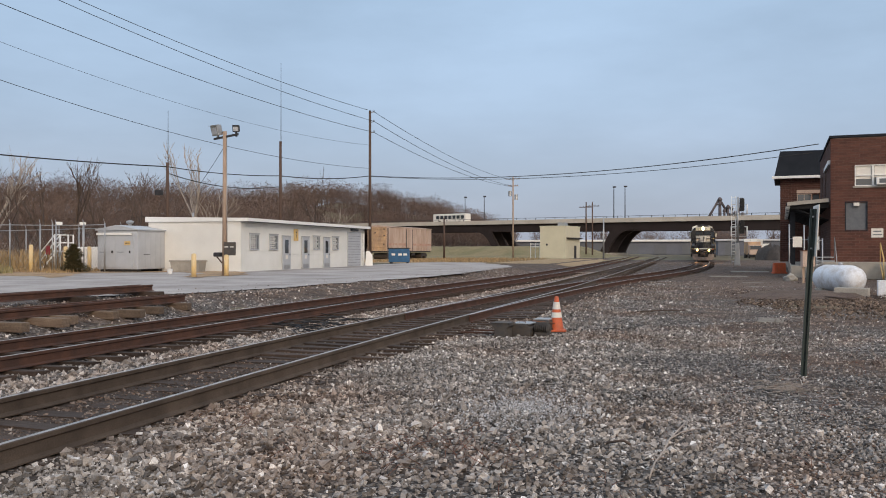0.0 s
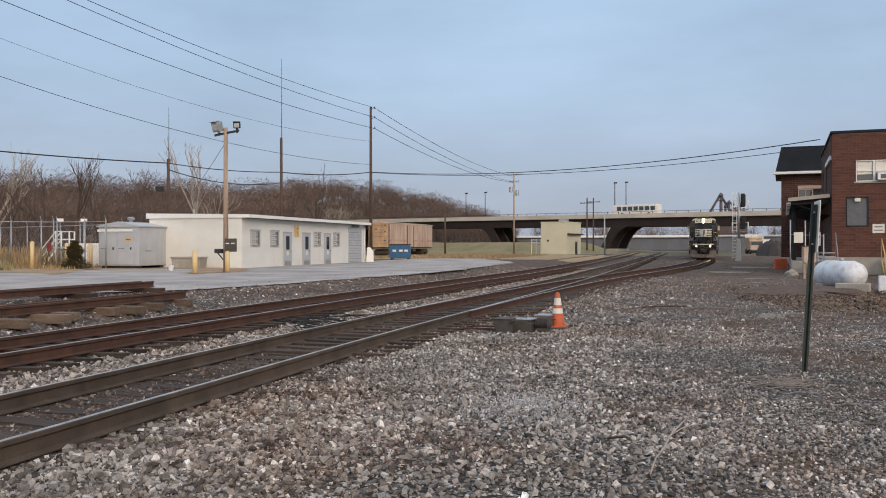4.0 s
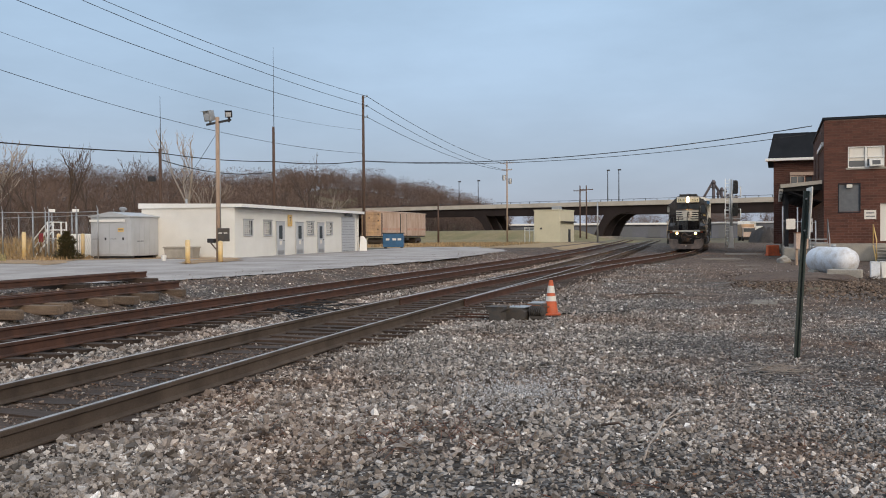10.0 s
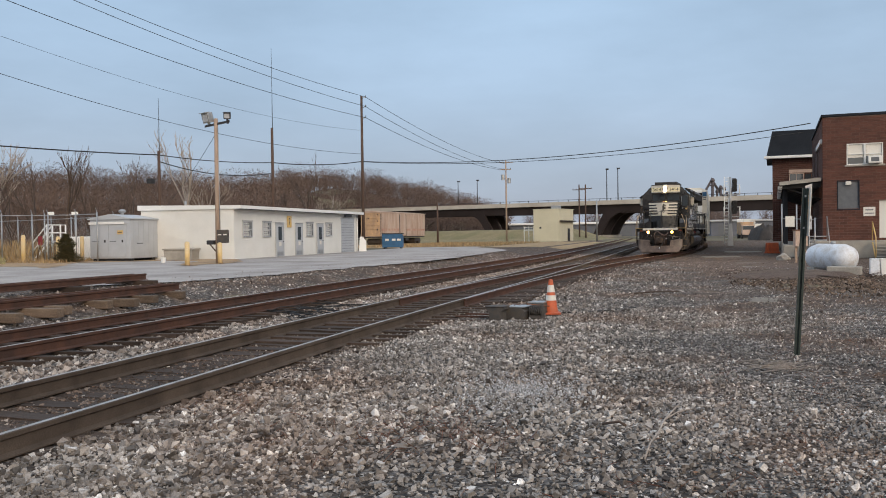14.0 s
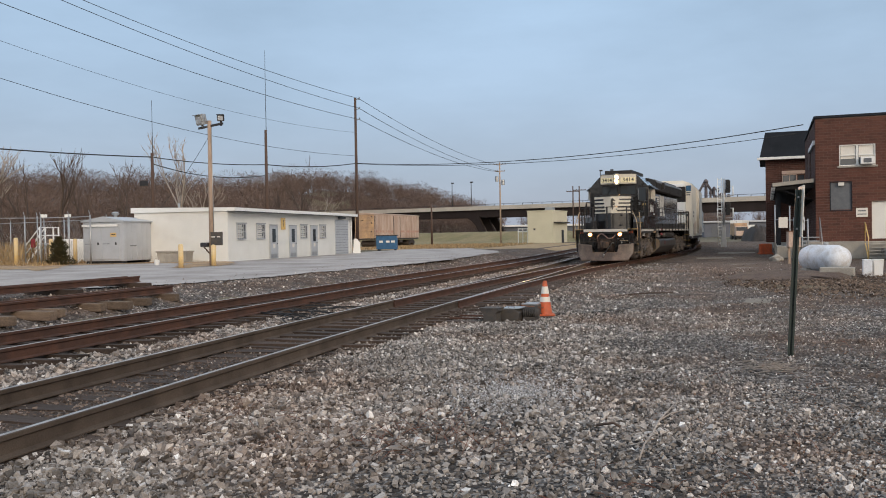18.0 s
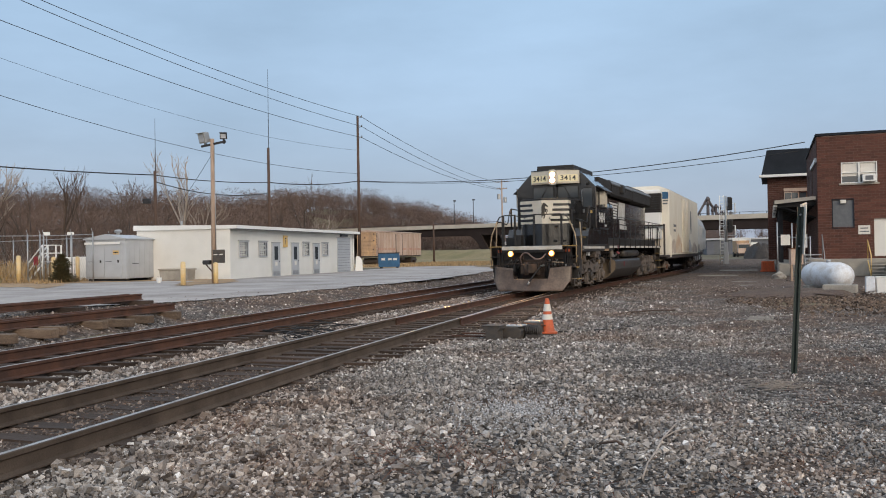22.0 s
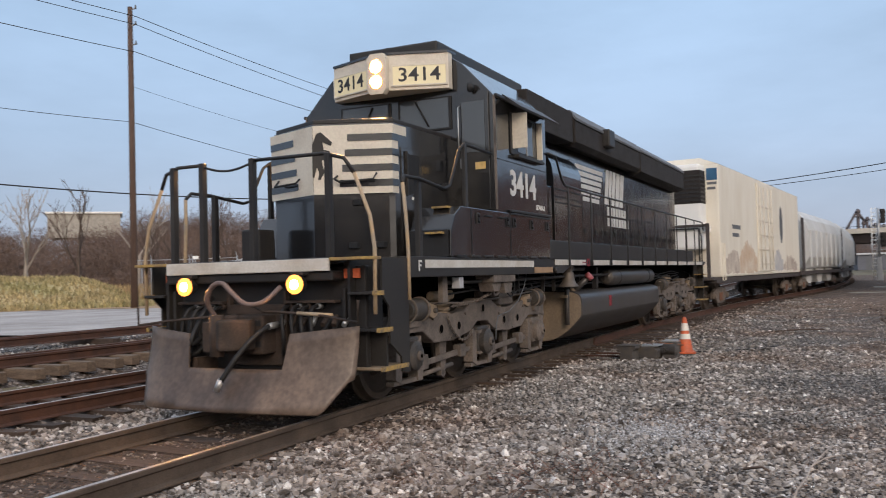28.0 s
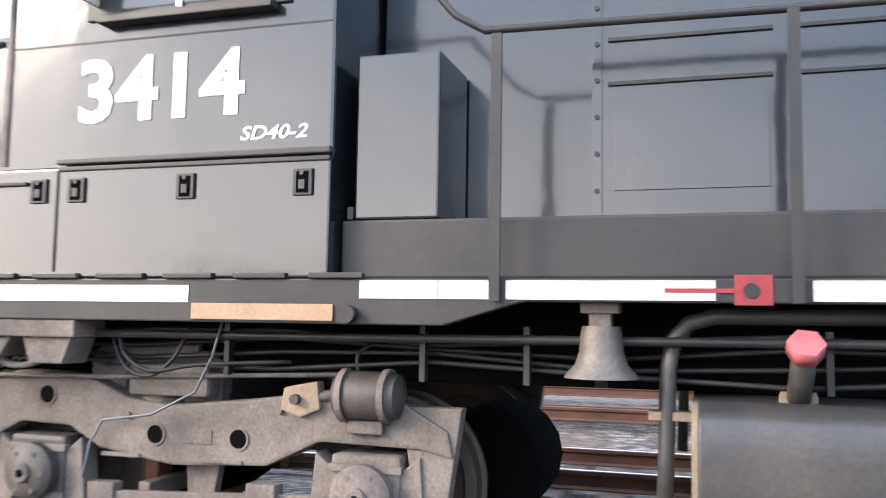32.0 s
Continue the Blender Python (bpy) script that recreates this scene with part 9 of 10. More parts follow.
wire((-38.53, 58.4, 7.5), (-33.38, 67.2, 7.0), 0.55, 0.035)
wire((-33.38, 67.2, 7.9), (-28.97, 77.0, 8.6), 0.25, 0.04)
wire((-28.97, 77.0, 8.6), (7.6, 57.0, 8.05), 0.9, 0.03)
wire((-28.97, 77.0, 8.55), (7.6, 60.0, 7.85), 0.85, 0.022)
wire((-22.69, 39.44, 6.9), (-31.0, 47.5, 3.5), 0.2, 0.012)


# ---- road bridge over the yard ----
def road_bridge():
    b = thing("road_bridge", "long road bridge with brown steel girders and pale parapet", "bridge")
    p, q = Vector((70, 180, 0)), Vector((-150, 275, 0))
    d = (q - p).normalized()
    nrm = Vector((d.y, -d.x, 0))
    if nrm.y > 0:
        nrm = -nrm
    n = (q - p).length
    turn = math.degrees(math.atan2(d.y, d.x))
    base = pose(p.x, p.y, 0, 0, 0, turn)
    # in bridge space x runs along it; +y is the side facing the yard when turned
    sd = 1 if (base.to_3x3() @ Vector((0, 1, 0))).y < 0 else -1
    def bb(name, mat, x0, x1, ya, yb, za, zb, zc=None, zd=None, label=""):
        bm = BM()
        zc, zd = (za if zc is None else zc), (zb if zd is None else zd)
        ya, yb = sorted((ya * sd, yb * sd))
        v = [bm.verts.new(c) for c in ((x0, ya, za), (x1, ya, zc), (x1, yb, zc), (x0, yb, za), (x0, ya, zb), (x1, ya, zd), (x1, yb, zd), (x0, yb, zb))]
        for f in ((3, 2, 1, 0), (4, 5, 6, 7), (0, 1, 5, 4), (1, 2, 6, 5), (2, 3, 7, 6), (3, 0, 4, 7)):
            bm.faces.new([v[i] for i in f])
        return part(name, bm, mat, b, label, at=base)
    L0, L1 = 0, n
    bb("deck", "parapet", L0, L1, -10, 0.0, 8.0, 8.35, 9.0, 9.35)
    bb("parapet", "parapet", L0, L1, 0.0, 0.35, 8.0, 9.05, 9.05, 10.1, "pale concrete parapet")
    bb("parapet", "parapet", L0, L1, -10.4, -10.0, 8.0, 9.0, 9.05, 10.05)
    for y in (-0.6, -4.8, -9.4):
        bb("girder", "bridge_steel", L0, L1, y - 0.2, y + 0.2, 5.75, 8.0, 7.2, 9.0, "deep brown girder")
    for k in range(int(n / 3)):
        x = 1.5 + 3 * k
        z = 9.05 + 1.05 * x / n
        bb("rail_post", "dark_metal", x, x + 0.12, 0.1, 0.22, z, z + 0.5)
    bb("bridge_rail", "dark_metal", L0, L1, 0.1, 0.2, 9.48, 9.56, 10.53, 10.61)
    # slanting legs of the rigid frame
    for xc, lean in ((36, 1), (99, -1), (131, 1), (192, -1)):
        z = 6.0 + 1.2 * xc / n
        arch = [(xc + lean * (1.5 + 5.6 * k / 6 + 3.0 * (k / 6) ** 3), 0.9 + (z - 0.6) * (1 - (1 - k / 6) ** 2.2)) for k in range(7)]
        for y in (-0.6, -4.8, -9.4):
            bm = BM()
            prism(bm, [(xc - lean * 1.2, 0.3), (xc + lean * 1.3, 0.3)] + arch + [(xc + lean * 2.4, z + 0.3)], y * sd - 0.35, y * sd + 0.35, "y")
            part("slant_leg", bm, "bridge_steel", b, at=base)
        part("footing", box(BM(), xc - 1.6, xc + 1.6, -11 if sd > 0 else -1, 1 if sd > 0 else 11, 0, 0.9, 0.05), "concrete", b, at=base)
    return base, sd, n


BR_BASE, BR_SIDE, BR_LEN = road_bridge()


def lamp_post(x, y, z, h):
    p = thing("street_lamp", "slim dark street lamp on the bridge", "street lamp", "bridge street lamps", pose(x, y, z))
    part("pole", rod(BM(), (0, 0, 0), (0, 0, h), 0.14, 0.09, 8), "dark_metal", p)
    part("head", box(BM(), -0.25, 0.55, -0.2, 0.2, h, h + 0.35, 0.05), "dark_metal", p)


for _x in (145.2, 138.4, 97.8, 94.7):
    _p = BR_BASE @ Vector((_x, -4 * BR_SIDE, 0))
    lamp_post(_p.x, _p.y, 8.3 + _x / BR_LEN, 7.6 if _x > 100 else 8.6)


def embankment():
    v, f = [], []
    xs, ys = [-120 + 2 * k for k in range(57)], [118 + 2 * k for k in range(60)]
    def hh(x, y):
        line = 176 - 0.42 * (x + 20)
        up = 2.1 * smooth01((y - line + 14 + 2.5 * noise.noise((x * 0.08, 0.0, 1.0))) / 12) * smooth01((-15 - x) / 9) * (1 - smooth01((-85 - x) / 30))
        return ground_height(x, y) - 0.02 + up * (1 + 0.12 * noise.noise((x * 0.15, y * 0.15, 2.0)))
    return sheet("embankment", xs, ys, hh, "grass", "grassy embankment below the bridge", "grass",
                 lambda x, y: math.degrees(math.atan2(-x, y)) < 20.5 and (x < -10 or y > 148) and y < 200 - 0.42 * (x + 20))


embankment()


def pump_house():
    p = thing("pump_house", "pale cream flat-roofed utility building", "building", at=pose(-19.6, 137.5, 0.2, 0, 0, -12))
    part("body", box(BM(), -3.45, 0.85, 0, 7, 0, 5.1, 0.05), "pump", p)
    part("parapet", box(BM(), -3.52, 0.92, -0.07, 7.07, 5.1, 5.25, 0.03), "pump", p)
    part("roof_unit", box(BM(), -1.2, 0.0, 2, 3.5, 5.25, 5.8, 0.05), "galv", p)
    part("door", box(BM(), 0.86, 0.91, 4.1, 5.1, 0, 2.1), "dark_metal", p)
    part("door_hood", box(BM(), 0.86, 1.35, 0.4, 6.9, 3.2, 3.38), "bridge_steel", p)
    part("vent", box(BM(), -2.4, -2.1, -0.06, -0.002, 2.1, 2.4), "dark_metal", p)
    f = thing("white_fence", "short white board fence on the grass bank", "fence", at=pose(-24.3, 141.5, 0, 0, 0, 9))
    for x in (-0.75, 0.0, 0.75):
        part("post", box(BM(), x - 0.06, x + 0.06, -0.06, 0.06, 0.0, 2.75), "white", f)
    for z in (2.05, 2.5):
        part("board", box(BM(), -0.85, 0.85, -0.09, -0.062, z, z + 0.16), "white", f)


pump_house()


def signal_mast():
    s = thing("signal_mast", "grey railway signal mast with ladder, platforms and black heads", "railway signal", at=pose(4.83, 94.9, 0))
    part("base", prism(BM(), ((-0.3, 0.0), (0.3, 0.0), (0.17, 2.3), (-0.17, 2.3)), -0.2, 0.2, "y", 0.03), "galv", s)
    part("mast", rod(BM(), (0.05, 0, 2.2), (0.05, 0, 7.1), 0.13, 0.11, 12), "galv", s)
    for z in (5.6, 3.3):
        h = part("signal_head", prism(BM(), ((0.2, z), (0.62, z), (0.7, z + 0.15), (0.7, z + 1.25), (0.6, z + 1.4), (0.22, z + 1.4)), -0.12, 0.02, "y", 0.02), "loco_dull", s, "tall black signal head with hooded lenses")
        for a in range(3):
            part("signal_hood", lathe(BM(), ((0.13, 0.0), (0.15, 0.0), (0.15, -0.3), (0.13, -0.3)), (0.45, -0.12, z + 0.25 + 0.45 * a), "y", 14), "wire", h)
        pl = part("platform", box(BM(), -0.6, 1.0, -0.1, 0.9, z - 0.3, z - 0.24), "galv", s)
        for x, y in ((-0.58, 0.85), (0.98, 0.85), (0.98, -0.05)):
            part("guard_post", rod(BM(), (x, y, z - 0.3), (x, y, z + 0.75), 0.03, n=6), "white", pl)
        part("guard_rail", pipe(BM(), ((-0.58, 0.85, z + 0.75), (0.98, 0.85, z + 0.75), (0.98, -0.05, z + 0.75)), 0.03, 6), "white", pl)
    for x in (-0.55, -0.15):
        part("ladder_rail", rod(BM(), (x, 0.15, 0.2), (x, 0.15, 7.2), 0.035, n=6), "white", s)
    for k in range(20):
        part("rung", rod(BM(), (-0.55, 0.15, 0.4 + 0.35 * k), (-0.15, 0.15, 0.4 + 0.35 * k), 0.025, n=6), "white", s)


signal_mast()


def dumpster():
    d = thing("dumpster", "blue steel dumpster with pale stickers", "dumpster", at=pose(-27.5, 81.3, 0.26, 0, 0, 15))
    part("body", prism(BM(), ((-0.9, 0.15), (0.9, 0.15), (0.95, 1.2), (-0.95, 1.45)), -1.0, 1.0, "x", 0.02), "blue", d)
    part("lid", box(BM(), -1.05, 1.05, -1.0, 1.0, 1.45, 1.55, 0.03), "dark_metal", d)
    for x in (-0.55, 0.1, 0.6):
        part("sticker", box(BM(), x - 0.15, x + 0.2, -0.95, -0.93, 0.8, 1.0), "reflect", d)
    for x in (-0.8, 0.8):
        part("foot", box(BM(), x - 0.1, x + 0.1, -0.8, 0.8, 0, 0.15), "dark_metal", d)


dumpster()


def old_boxcar():
    c = thing("old_boxcar", "faded pink-brown boxcar with a tan end standing beyond the lot", "freight car", at=pose(-40.2, 113.4, 0.3, 0, 0, -3.5))
    part("body", box(BM(), -2.9, 0, 0, 18, 1.15, 4.5, 0.04), "boxcar_old", c)
    e = part("end_wall", box(BM(), -2.86, -0.04, -0.03, -0.002, 1.2, 4.45, 0.008), "boxcar_end", c, "tan end wall with orange stains")
    for z in (1.7, 2.2, 2.7, 3.2, 3.7, 4.2):
        part("end_corrugation", rod(BM(), (-2.7, -0.03, z), (-0.2, -0.03, z), 0.05, n=8), "boxcar_end", e)
    for x, z in ((-0.35, 4.1), (-0.35, 3.2), (-1.7, 3.6), (-0.4, 2.0)):
        part("end_bracket", box(BM(), x - 0.08, x + 0.08, -0.14, -0.03, z, z + 0.16), "gondola", e)
    part("roof", prism(BM(), ((-3.0, 4.5), (0.1, 4.5), (0.1, 4.58), (-1.45, 4.75), (-3.0, 4.58)), -0.1, 18.1, "y"), "boxcar_old", c, "rusty roof edge")
    part("sill", box(BM(), -2.7, -0.1, 0.2, 17.8, 0.95, 1.15), "gondola", c)
    part("rust_band", box(BM(), 0.001, 0.006, 0.2, 17.8, 1.95, 2.25), "rust_band", c, "reddish rust band along the side")
    part("door", box(BM(), 0.001, 0.07, 7.2, 9.6, 1.25, 4.2, 0.01), "boxcar_old", c)
    for y in (7.15, 9.6):
        part("door_post", box(BM(), 0.001, 0.1, y, y + 0.1, 1.2, 4.3), "gondola", c)
    for k in range(16):
        if 6 < k < 10:
            continue
        part("side_rib", box(BM(), 0.007, 0.05, 0.35 + 1.1 * k, 0.45 + 1.1 * k, 1.18, 4.45), "boxcar_old", c)
    part("brake_gear", box(box(BM(), -0.6, -0.2, 5.0, 6.2, 0.55, 0.9, 0.05), -0.5, -0.3, 10.5, 11.6, 0.5, 0.9, 0.05), "gondola", c)
    part("corner_ladder", box(box(BM(), 0.001, 0.07, 0.1, 0.14, 1.0, 4.3), 0.001, 0.07, 0.5, 0.54, 1.0, 4.3), "gondola", c)
    for y in (2.2, 15.6):
        part("truck", prism(BM(), ((y - 1.2, 0.35), (y + 1.2, 0.35), (y + 1.2, 0.55), (y + 0.5, 0.8), (y - 0.5, 0.8), (y - 1.2, 0.55)), -2.5, -0.3, "x", 0.03), "gondola", c)
        for dy in (-0.85, 0.85):
            part("wheel", lathe(BM(), ((0.1, -2.4), (0.44, -2.4), (0.44, -0.4), (0.1, -0.4)), (0, y + dy, 0.44), "x", 20), "wheel", c)


old_boxcar()


# ---- fenced utility corner beside the lot ----
def chain_fence():
    f = thing("chain_link_fence", "tall grey chain-link fence with barbed wire arms", "fence")
    pts = [(-52, 56.0), (-48.5, 54.9), (-45.0, 53.6), (-41.6, 52.2), (-38.5, 51.0), (-36.2, 49.6)]
    pts += [(-33.17, 43.87), (-35.2, 44.6), (-37.15, 44.54), (-37.3, 44.42), (-37.82, 43.97), (-39.05, 42.89), (-40.4, 42.6)]
    for x, y in pts:
        p = part("post", rod(BM(), (x, y, 0.25), (x, y, 3.2), 0.04, n=8), "galv", f)
        part("barb_arm", rod(BM(), (x, y, 3.2), (x - 0.18, y + 0.12, 3.45), 0.015, n=6), "galv", p)
    for (a, b), (c, d) in zip(pts, pts[1:]):
        if abs(b - d) > 4:
            continue
        part("top_rail", rod(BM(), (a, b, 3.1), (c, d, 3.1), 0.025, n=6), "galv", f)
        bm = BM()
        L = math.hypot(c - a, d - b)
        k = int(L / 0.22)
        for i in range(k):
            for sgn in (1, -1):
                t0 = i / k
                t1 = min(1, max(0, t0 + sgn * 3.1 / L * 0.5))
                rod(bm, (a + (c - a) * t0, b + (d - b) * t0, 0.3), (a + (c - a) * t1, b + (d - b) * t1, 3.1 if abs(t1 - t0) * L > 1.4 else 0.3 + 2.8 * abs(t1 - t0) * L / 1.55), 0.004, n=3, caps=False)
        part("mesh", bm, "galv", f)


chain_fence()


def white_stairs():
    s = thing("platform_stairs", "steep white-railed metal stairs inside the fence", "stairs", at=pose(-38.3, 46.2, 0.3, 0, 0, 18))
    for k in range(6):
        part("tread", box(BM(), -0.95 + 0.15 * k, -0.73 + 0.15 * k, -0.4, 0.4, 0.18 + 0.18 * k, 0.22 + 0.18 * k), "grey_metal", s)
    part("landing", box(BM(), -0.06, 0.72, -0.4, 0.4, 1.2, 1.26), "grey_metal", s)
    for y in (-0.42, 0.42):
        part("stringer", prism(BM(), ((-1.02, 0.02), (-0.86, 0.02), (-0.02, 1.1), (-0.02, 1.26)), y - 0.02, y + 0.02, "y"), "white", s)
        part("handrail", pipe(BM(), ((-0.98, y, 0.0), (-0.98, y, 1.15), (-0.1, y, 2.25), (0.72, y, 2.25), (0.72, y, 0.0)), 0.05), "white", s)
        part("midrail", pipe(BM(), ((-0.98, y, 0.62), (-0.1, y, 1.75), (0.72, y, 1.75)), 0.04), "white", s)
        part("leg", rod(BM(), (-0.1, y, 0), (-0.1, y, 2.25), 0.045), "white", s)
    part("red_box", box(BM(), -0.62, -0.36, -0.52, -0.45, 1.0, 1.55, 0.02), "red", s)
    for x, y in ((-39.3, 47.4), (-38.2, 48.3)):
        p = thing("lamp_post", "slim grey post with a small white floodlight", "lamp post", "floodlights by the stairs", pose(x, y, 0.26))
        part("post", rod(BM(), (0, 0, 0), (0, 0, 2.95), 0.03, n=8), "galv", p)
        part("floodlight", box(BM(), -0.2, 0.2, -0.1, 0.08, 2.95, 3.16, 0.02), "white", p, at=pose(0, 0, 0, 0, 0, 38))
    c = thing("white_cabinet", "white equipment cabinet beside the stairs", "cabinet", at=pose(-37.1, 47.2, 0.3, 0, 0, 35))
    part("body", box(BM(), -0.8, 0.9, -0.5, 0.5, 0, 1.5, 0.08), "white", c)
    part("door_seam", box(BM(), 0.03, 0.05, -0.505, -0.5, 0.1, 1.4), "plate", c)


white_stairs()


# ---- planting: bare trees, shrub ----
def branch_mesh(seed, height, spread, levels, twigs, r0):
    """A bare tree as tapered three-sided limbs; returns numpy vertices and triangles."""
    rnd = random.Random(seed)
    V, F = [], []
    def limb(p, d, length, r, level):
        q = p + d * length
        u = d.orthogonal().normalized()
        w = d.cross(u)
        i = len(V)
        if level >= levels - 1:
            w2 = u * r * 1.9
            V.extend((tuple(p - w2), tuple(p + w2), tuple(q)))
            F.append((i, i + 1, i + 2))
            if level >= levels:
                return
        k = 5 if level == 0 else 3
        r1 = r * (0.62 if level < levels else 0.35)
        for c, rr in ((p, r), (q, r1)) if level < levels - 1 else ():
            for a in range(k):
                t = 2 * math.pi * a / k
                V.append(tuple(c + (u * math.cos(t) + w * math.sin(t)) * rr))
        for a in range(k if level < levels - 1 else 0):
            b = (a + 1) % k
            F.append((i + a, i + b, i + k + b))
            F.append((i + a, i + k + b, i + k + a))
        if level >= levels:
            return
        n = twigs[level]
        for s in range(n):
            t = 1.0 if s == 0 else rnd.uniform(0.45, 1.0)
            nd = (d + Vector((rnd.uniform(-1, 1), rnd.uniform(-1, 1), rnd.uniform(-0.25, 0.75))) * spread).normalized()
            limb(p + d * length * t, nd, length * rnd.uniform(0.5, 0.78), r1 * (1.0 if s == 0 else 0.7), level + 1)
    limb(Vector((0, 0, -0.3)), Vector((rnd.uniform(-0.08, 0.08), rnd.uniform(-0.08, 0.08), 1)).normalized(), height * 0.34, r0, 0)
    return np.array(V), np.array(F)


def tri_mesh(name, v, f, mat):
    me = bpy.data.meshes.new(name)
    me.vertices.add(len(v))
    me.vertices.foreach_set("co", v.reshape(-1))
    me.loops.add(f.size)
    me.loops.foreach_set("vertex_index", f.reshape(-1).astype(np.int32))
    me.polygons.add(len(f))
    me.polygons.foreach_set("loop_start", np.arange(0, f.size, 3, dtype=np.int32))
    me.update(calc_edges=True)
    me.materials.append(M[mat])
    return me


hillside = sheet("hillside", [-330 + 10 * k for k in range(46)], [90 + 10 * k for k in range(36)], lambda x, y: ground_height(x, y) + 0.05, "litter", "wooded hillside covered in brown leaf litter", "hillside",
                 lambda x, y: -20 < math.degrees(math.atan2(-x, y)) < 75 and math.hypot(x, y) > hill_foot(math.degrees(math.atan2(-x, y))) - 12)


def twig_cloud(seed, height, width, low, count, size):
    """Fine outer twigs of a crown: slender triangles that point up and outward."""
    rs = np.random.RandomState(seed)
    a, u = rs.uniform(0, 6.28, count), rs.uniform(0, 1, count) ** 0.5
    z = rs.uniform(low, 1.0, count)
    r = width * u * np.sin(np.pi * np.clip((z - low) / (1.06 - low), 0, 1)) ** 0.6
    p = np.stack((r * np.cos(a), r * np.sin(a), z * height), -1)
    d = np.stack((np.cos(a) * 0.5, np.sin(a) * 0.5, rs.uniform(0.1, 1.1, count)), -1) + rs.uniform(-0.45, 0.45, (count, 3))
    d = d / np.linalg.norm(d, axis=1)[:, None] * (size * rs.uniform(0.5, 1.4, count))[:, None]
    w = np.cross(d, rs.normal(size=(count, 3)))
    w = w / np.linalg.norm(w, axis=1)[:, None] * (0.05 * size)
    return np.stack((p - w, p + w, p + d), 1).reshape(-1, 3), np.arange(count * 3).reshape(-1, 3)


def woods():
    kinds = []
    for k in range(5):
        v, f = branch_mesh(k, 11, 0.6, 4, (4, 4, 4, 0), 0.13)
        c, g = twig_cloud(k, 9.6, 3.1, 0.3, 210, 0.85)
        kinds.append((np.concatenate((v, c)), np.concatenate((f, g + len(v)))))
    brush = [twig_cloud(40 + k, 3.2, 2.4, 0.0, 120, 0.9) for k in range(3)]
    rs = np.random.RandomState(5)
    V, F, base = [], [], 0
    for n in range(2700):
        low = n >= 1900
        if n < 1000:
            deg = rs.uniform(12.0, 60.0)
            r = max(hill_foot(deg) + (14 if deg < 25 else -30), 120) + 130 * rs.uniform(0, 1) ** 0.8
        elif n < 1130:
            deg, r = rs.uniform(-14.0, 12.0), rs.uniform(345, 400)
        elif n < 1290:
            # unseen trees right of the view, added to darken reflections in the locomotive
            deg, r = rs.uniform(-128.0, -17.0), rs.uniform(62, 90)
        elif n < 1900:
            deg = rs.uniform(11.0, 46.0) if n % 2 else rs.uniform(11.0, 28.0)
            r = hill_foot(deg) + rs.uniform(4, 110)
        else:  # brush along the foot and up the slope
            deg = rs.uniform(9.0, 60.0)
            r = hill_foot(deg) + (2 if deg < 25 else -30) + 120 * rs.uniform(0, 1) ** 1.6
        az = radians(deg)
        x, y = -r * math.sin(az), r * math.cos(az)
        v, f = brush[n % 3] if low else kinds[n % 5]
        s = (rs.uniform(0.85, 1.15) if n % 9 == 0 else rs.uniform(0.62, 0.95)) * (1.35 if -90 < deg < -52 else 0.8 if deg < -60 else 1.1 if deg < -16 else 0.95 if 43.8 < deg < 52 and r < 240 or -20 < deg < 12 else 1.0)
        a = rs.uniform(0, 6.28)
        c, q = math.cos(a), math.sin(a)
        w = np.stack((v[:, 0] * c - v[:, 1] * q, v[:, 0] * q + v[:, 1] * c, v[:, 2]), -1) * s * np.array((1.25, 1.25, 1.0))
        V.append(w + np.array((x, y, ground_height(x, y))))
        F.append(f + base)
        base += len(v)
    ob = new("winter_woods", tri_mesh("winter_woods", np.concatenate(V), np.concatenate(F), "twig"))
    tagged(ob, "dense brown leafless woods on the hillside, plus unseen trees added for reflections", "woods", kind="stuff")


woods()


def single_tree(seed, x, y, h, mat, label):
    t = thing("bare_tree", label, "tree", "bare trees", pose(x, y, ground_height(x, y)))
    v, f = branch_mesh(seed, h, 0.55, 5, (4, 3, 3, 3, 2), 0.02 * h)
    cut = 10
    ob = new("trunk", tri_mesh("trunk", v[:cut], f[:10], mat))
    ob.parent = t
    ob = new("crown", tri_mesh("crown", v[10:], f[10:] - 10, mat))
    ob.parent = t


for _k, (_az, _r, _h, _m) in enumerate(((43.2, 84, 12.5, "pale_bark"), (46.5, 80, 12, "bark"), (40.6, 96, 12, "bark"), (39.0, 100, 14, "bark"), (35.2, 118, 13.5, "bark"), (31.8, 112, 17, "pale_bark"), (37.6, 110, 10.5, "bark"),
                                       (49.5, 92, 13, "pale_bark"), (29.5, 120, 9.5, "bark"), (22.9, 168, 12, "pale_bark"), (24.2, 160, 17, "bark"), (25.5, 150, 14, "bark"), (41.8, 76, 8.5, "bark"), (30.6, 118, 11, "pale_bark"), (53, 88, 12, "bark"))):
    single_tree(20 + _k, -_r * math.sin(radians(_az)), _r * math.cos(radians(_az)), _h, _m, "leafless tree with pale branches" if _m == "pale_bark" else "leafless grey-brown tree beyond the lot")


def hill_building():
    b = thing("hill_building", "long beige building with a white roof edge on the hillside", "building", at=pose(-163.5, 168.8, 13.6, 0, 0, 44))
    part("wall", box(BM(), -17, 0, 0, 14, 0, 6.0), "concrete", b)
    part("roof", box(BM(), -17.5, 0.5, -0.5, 14.5, 6.0, 6.5, 0.1), "white", b, "white roof edge")


hill_building()


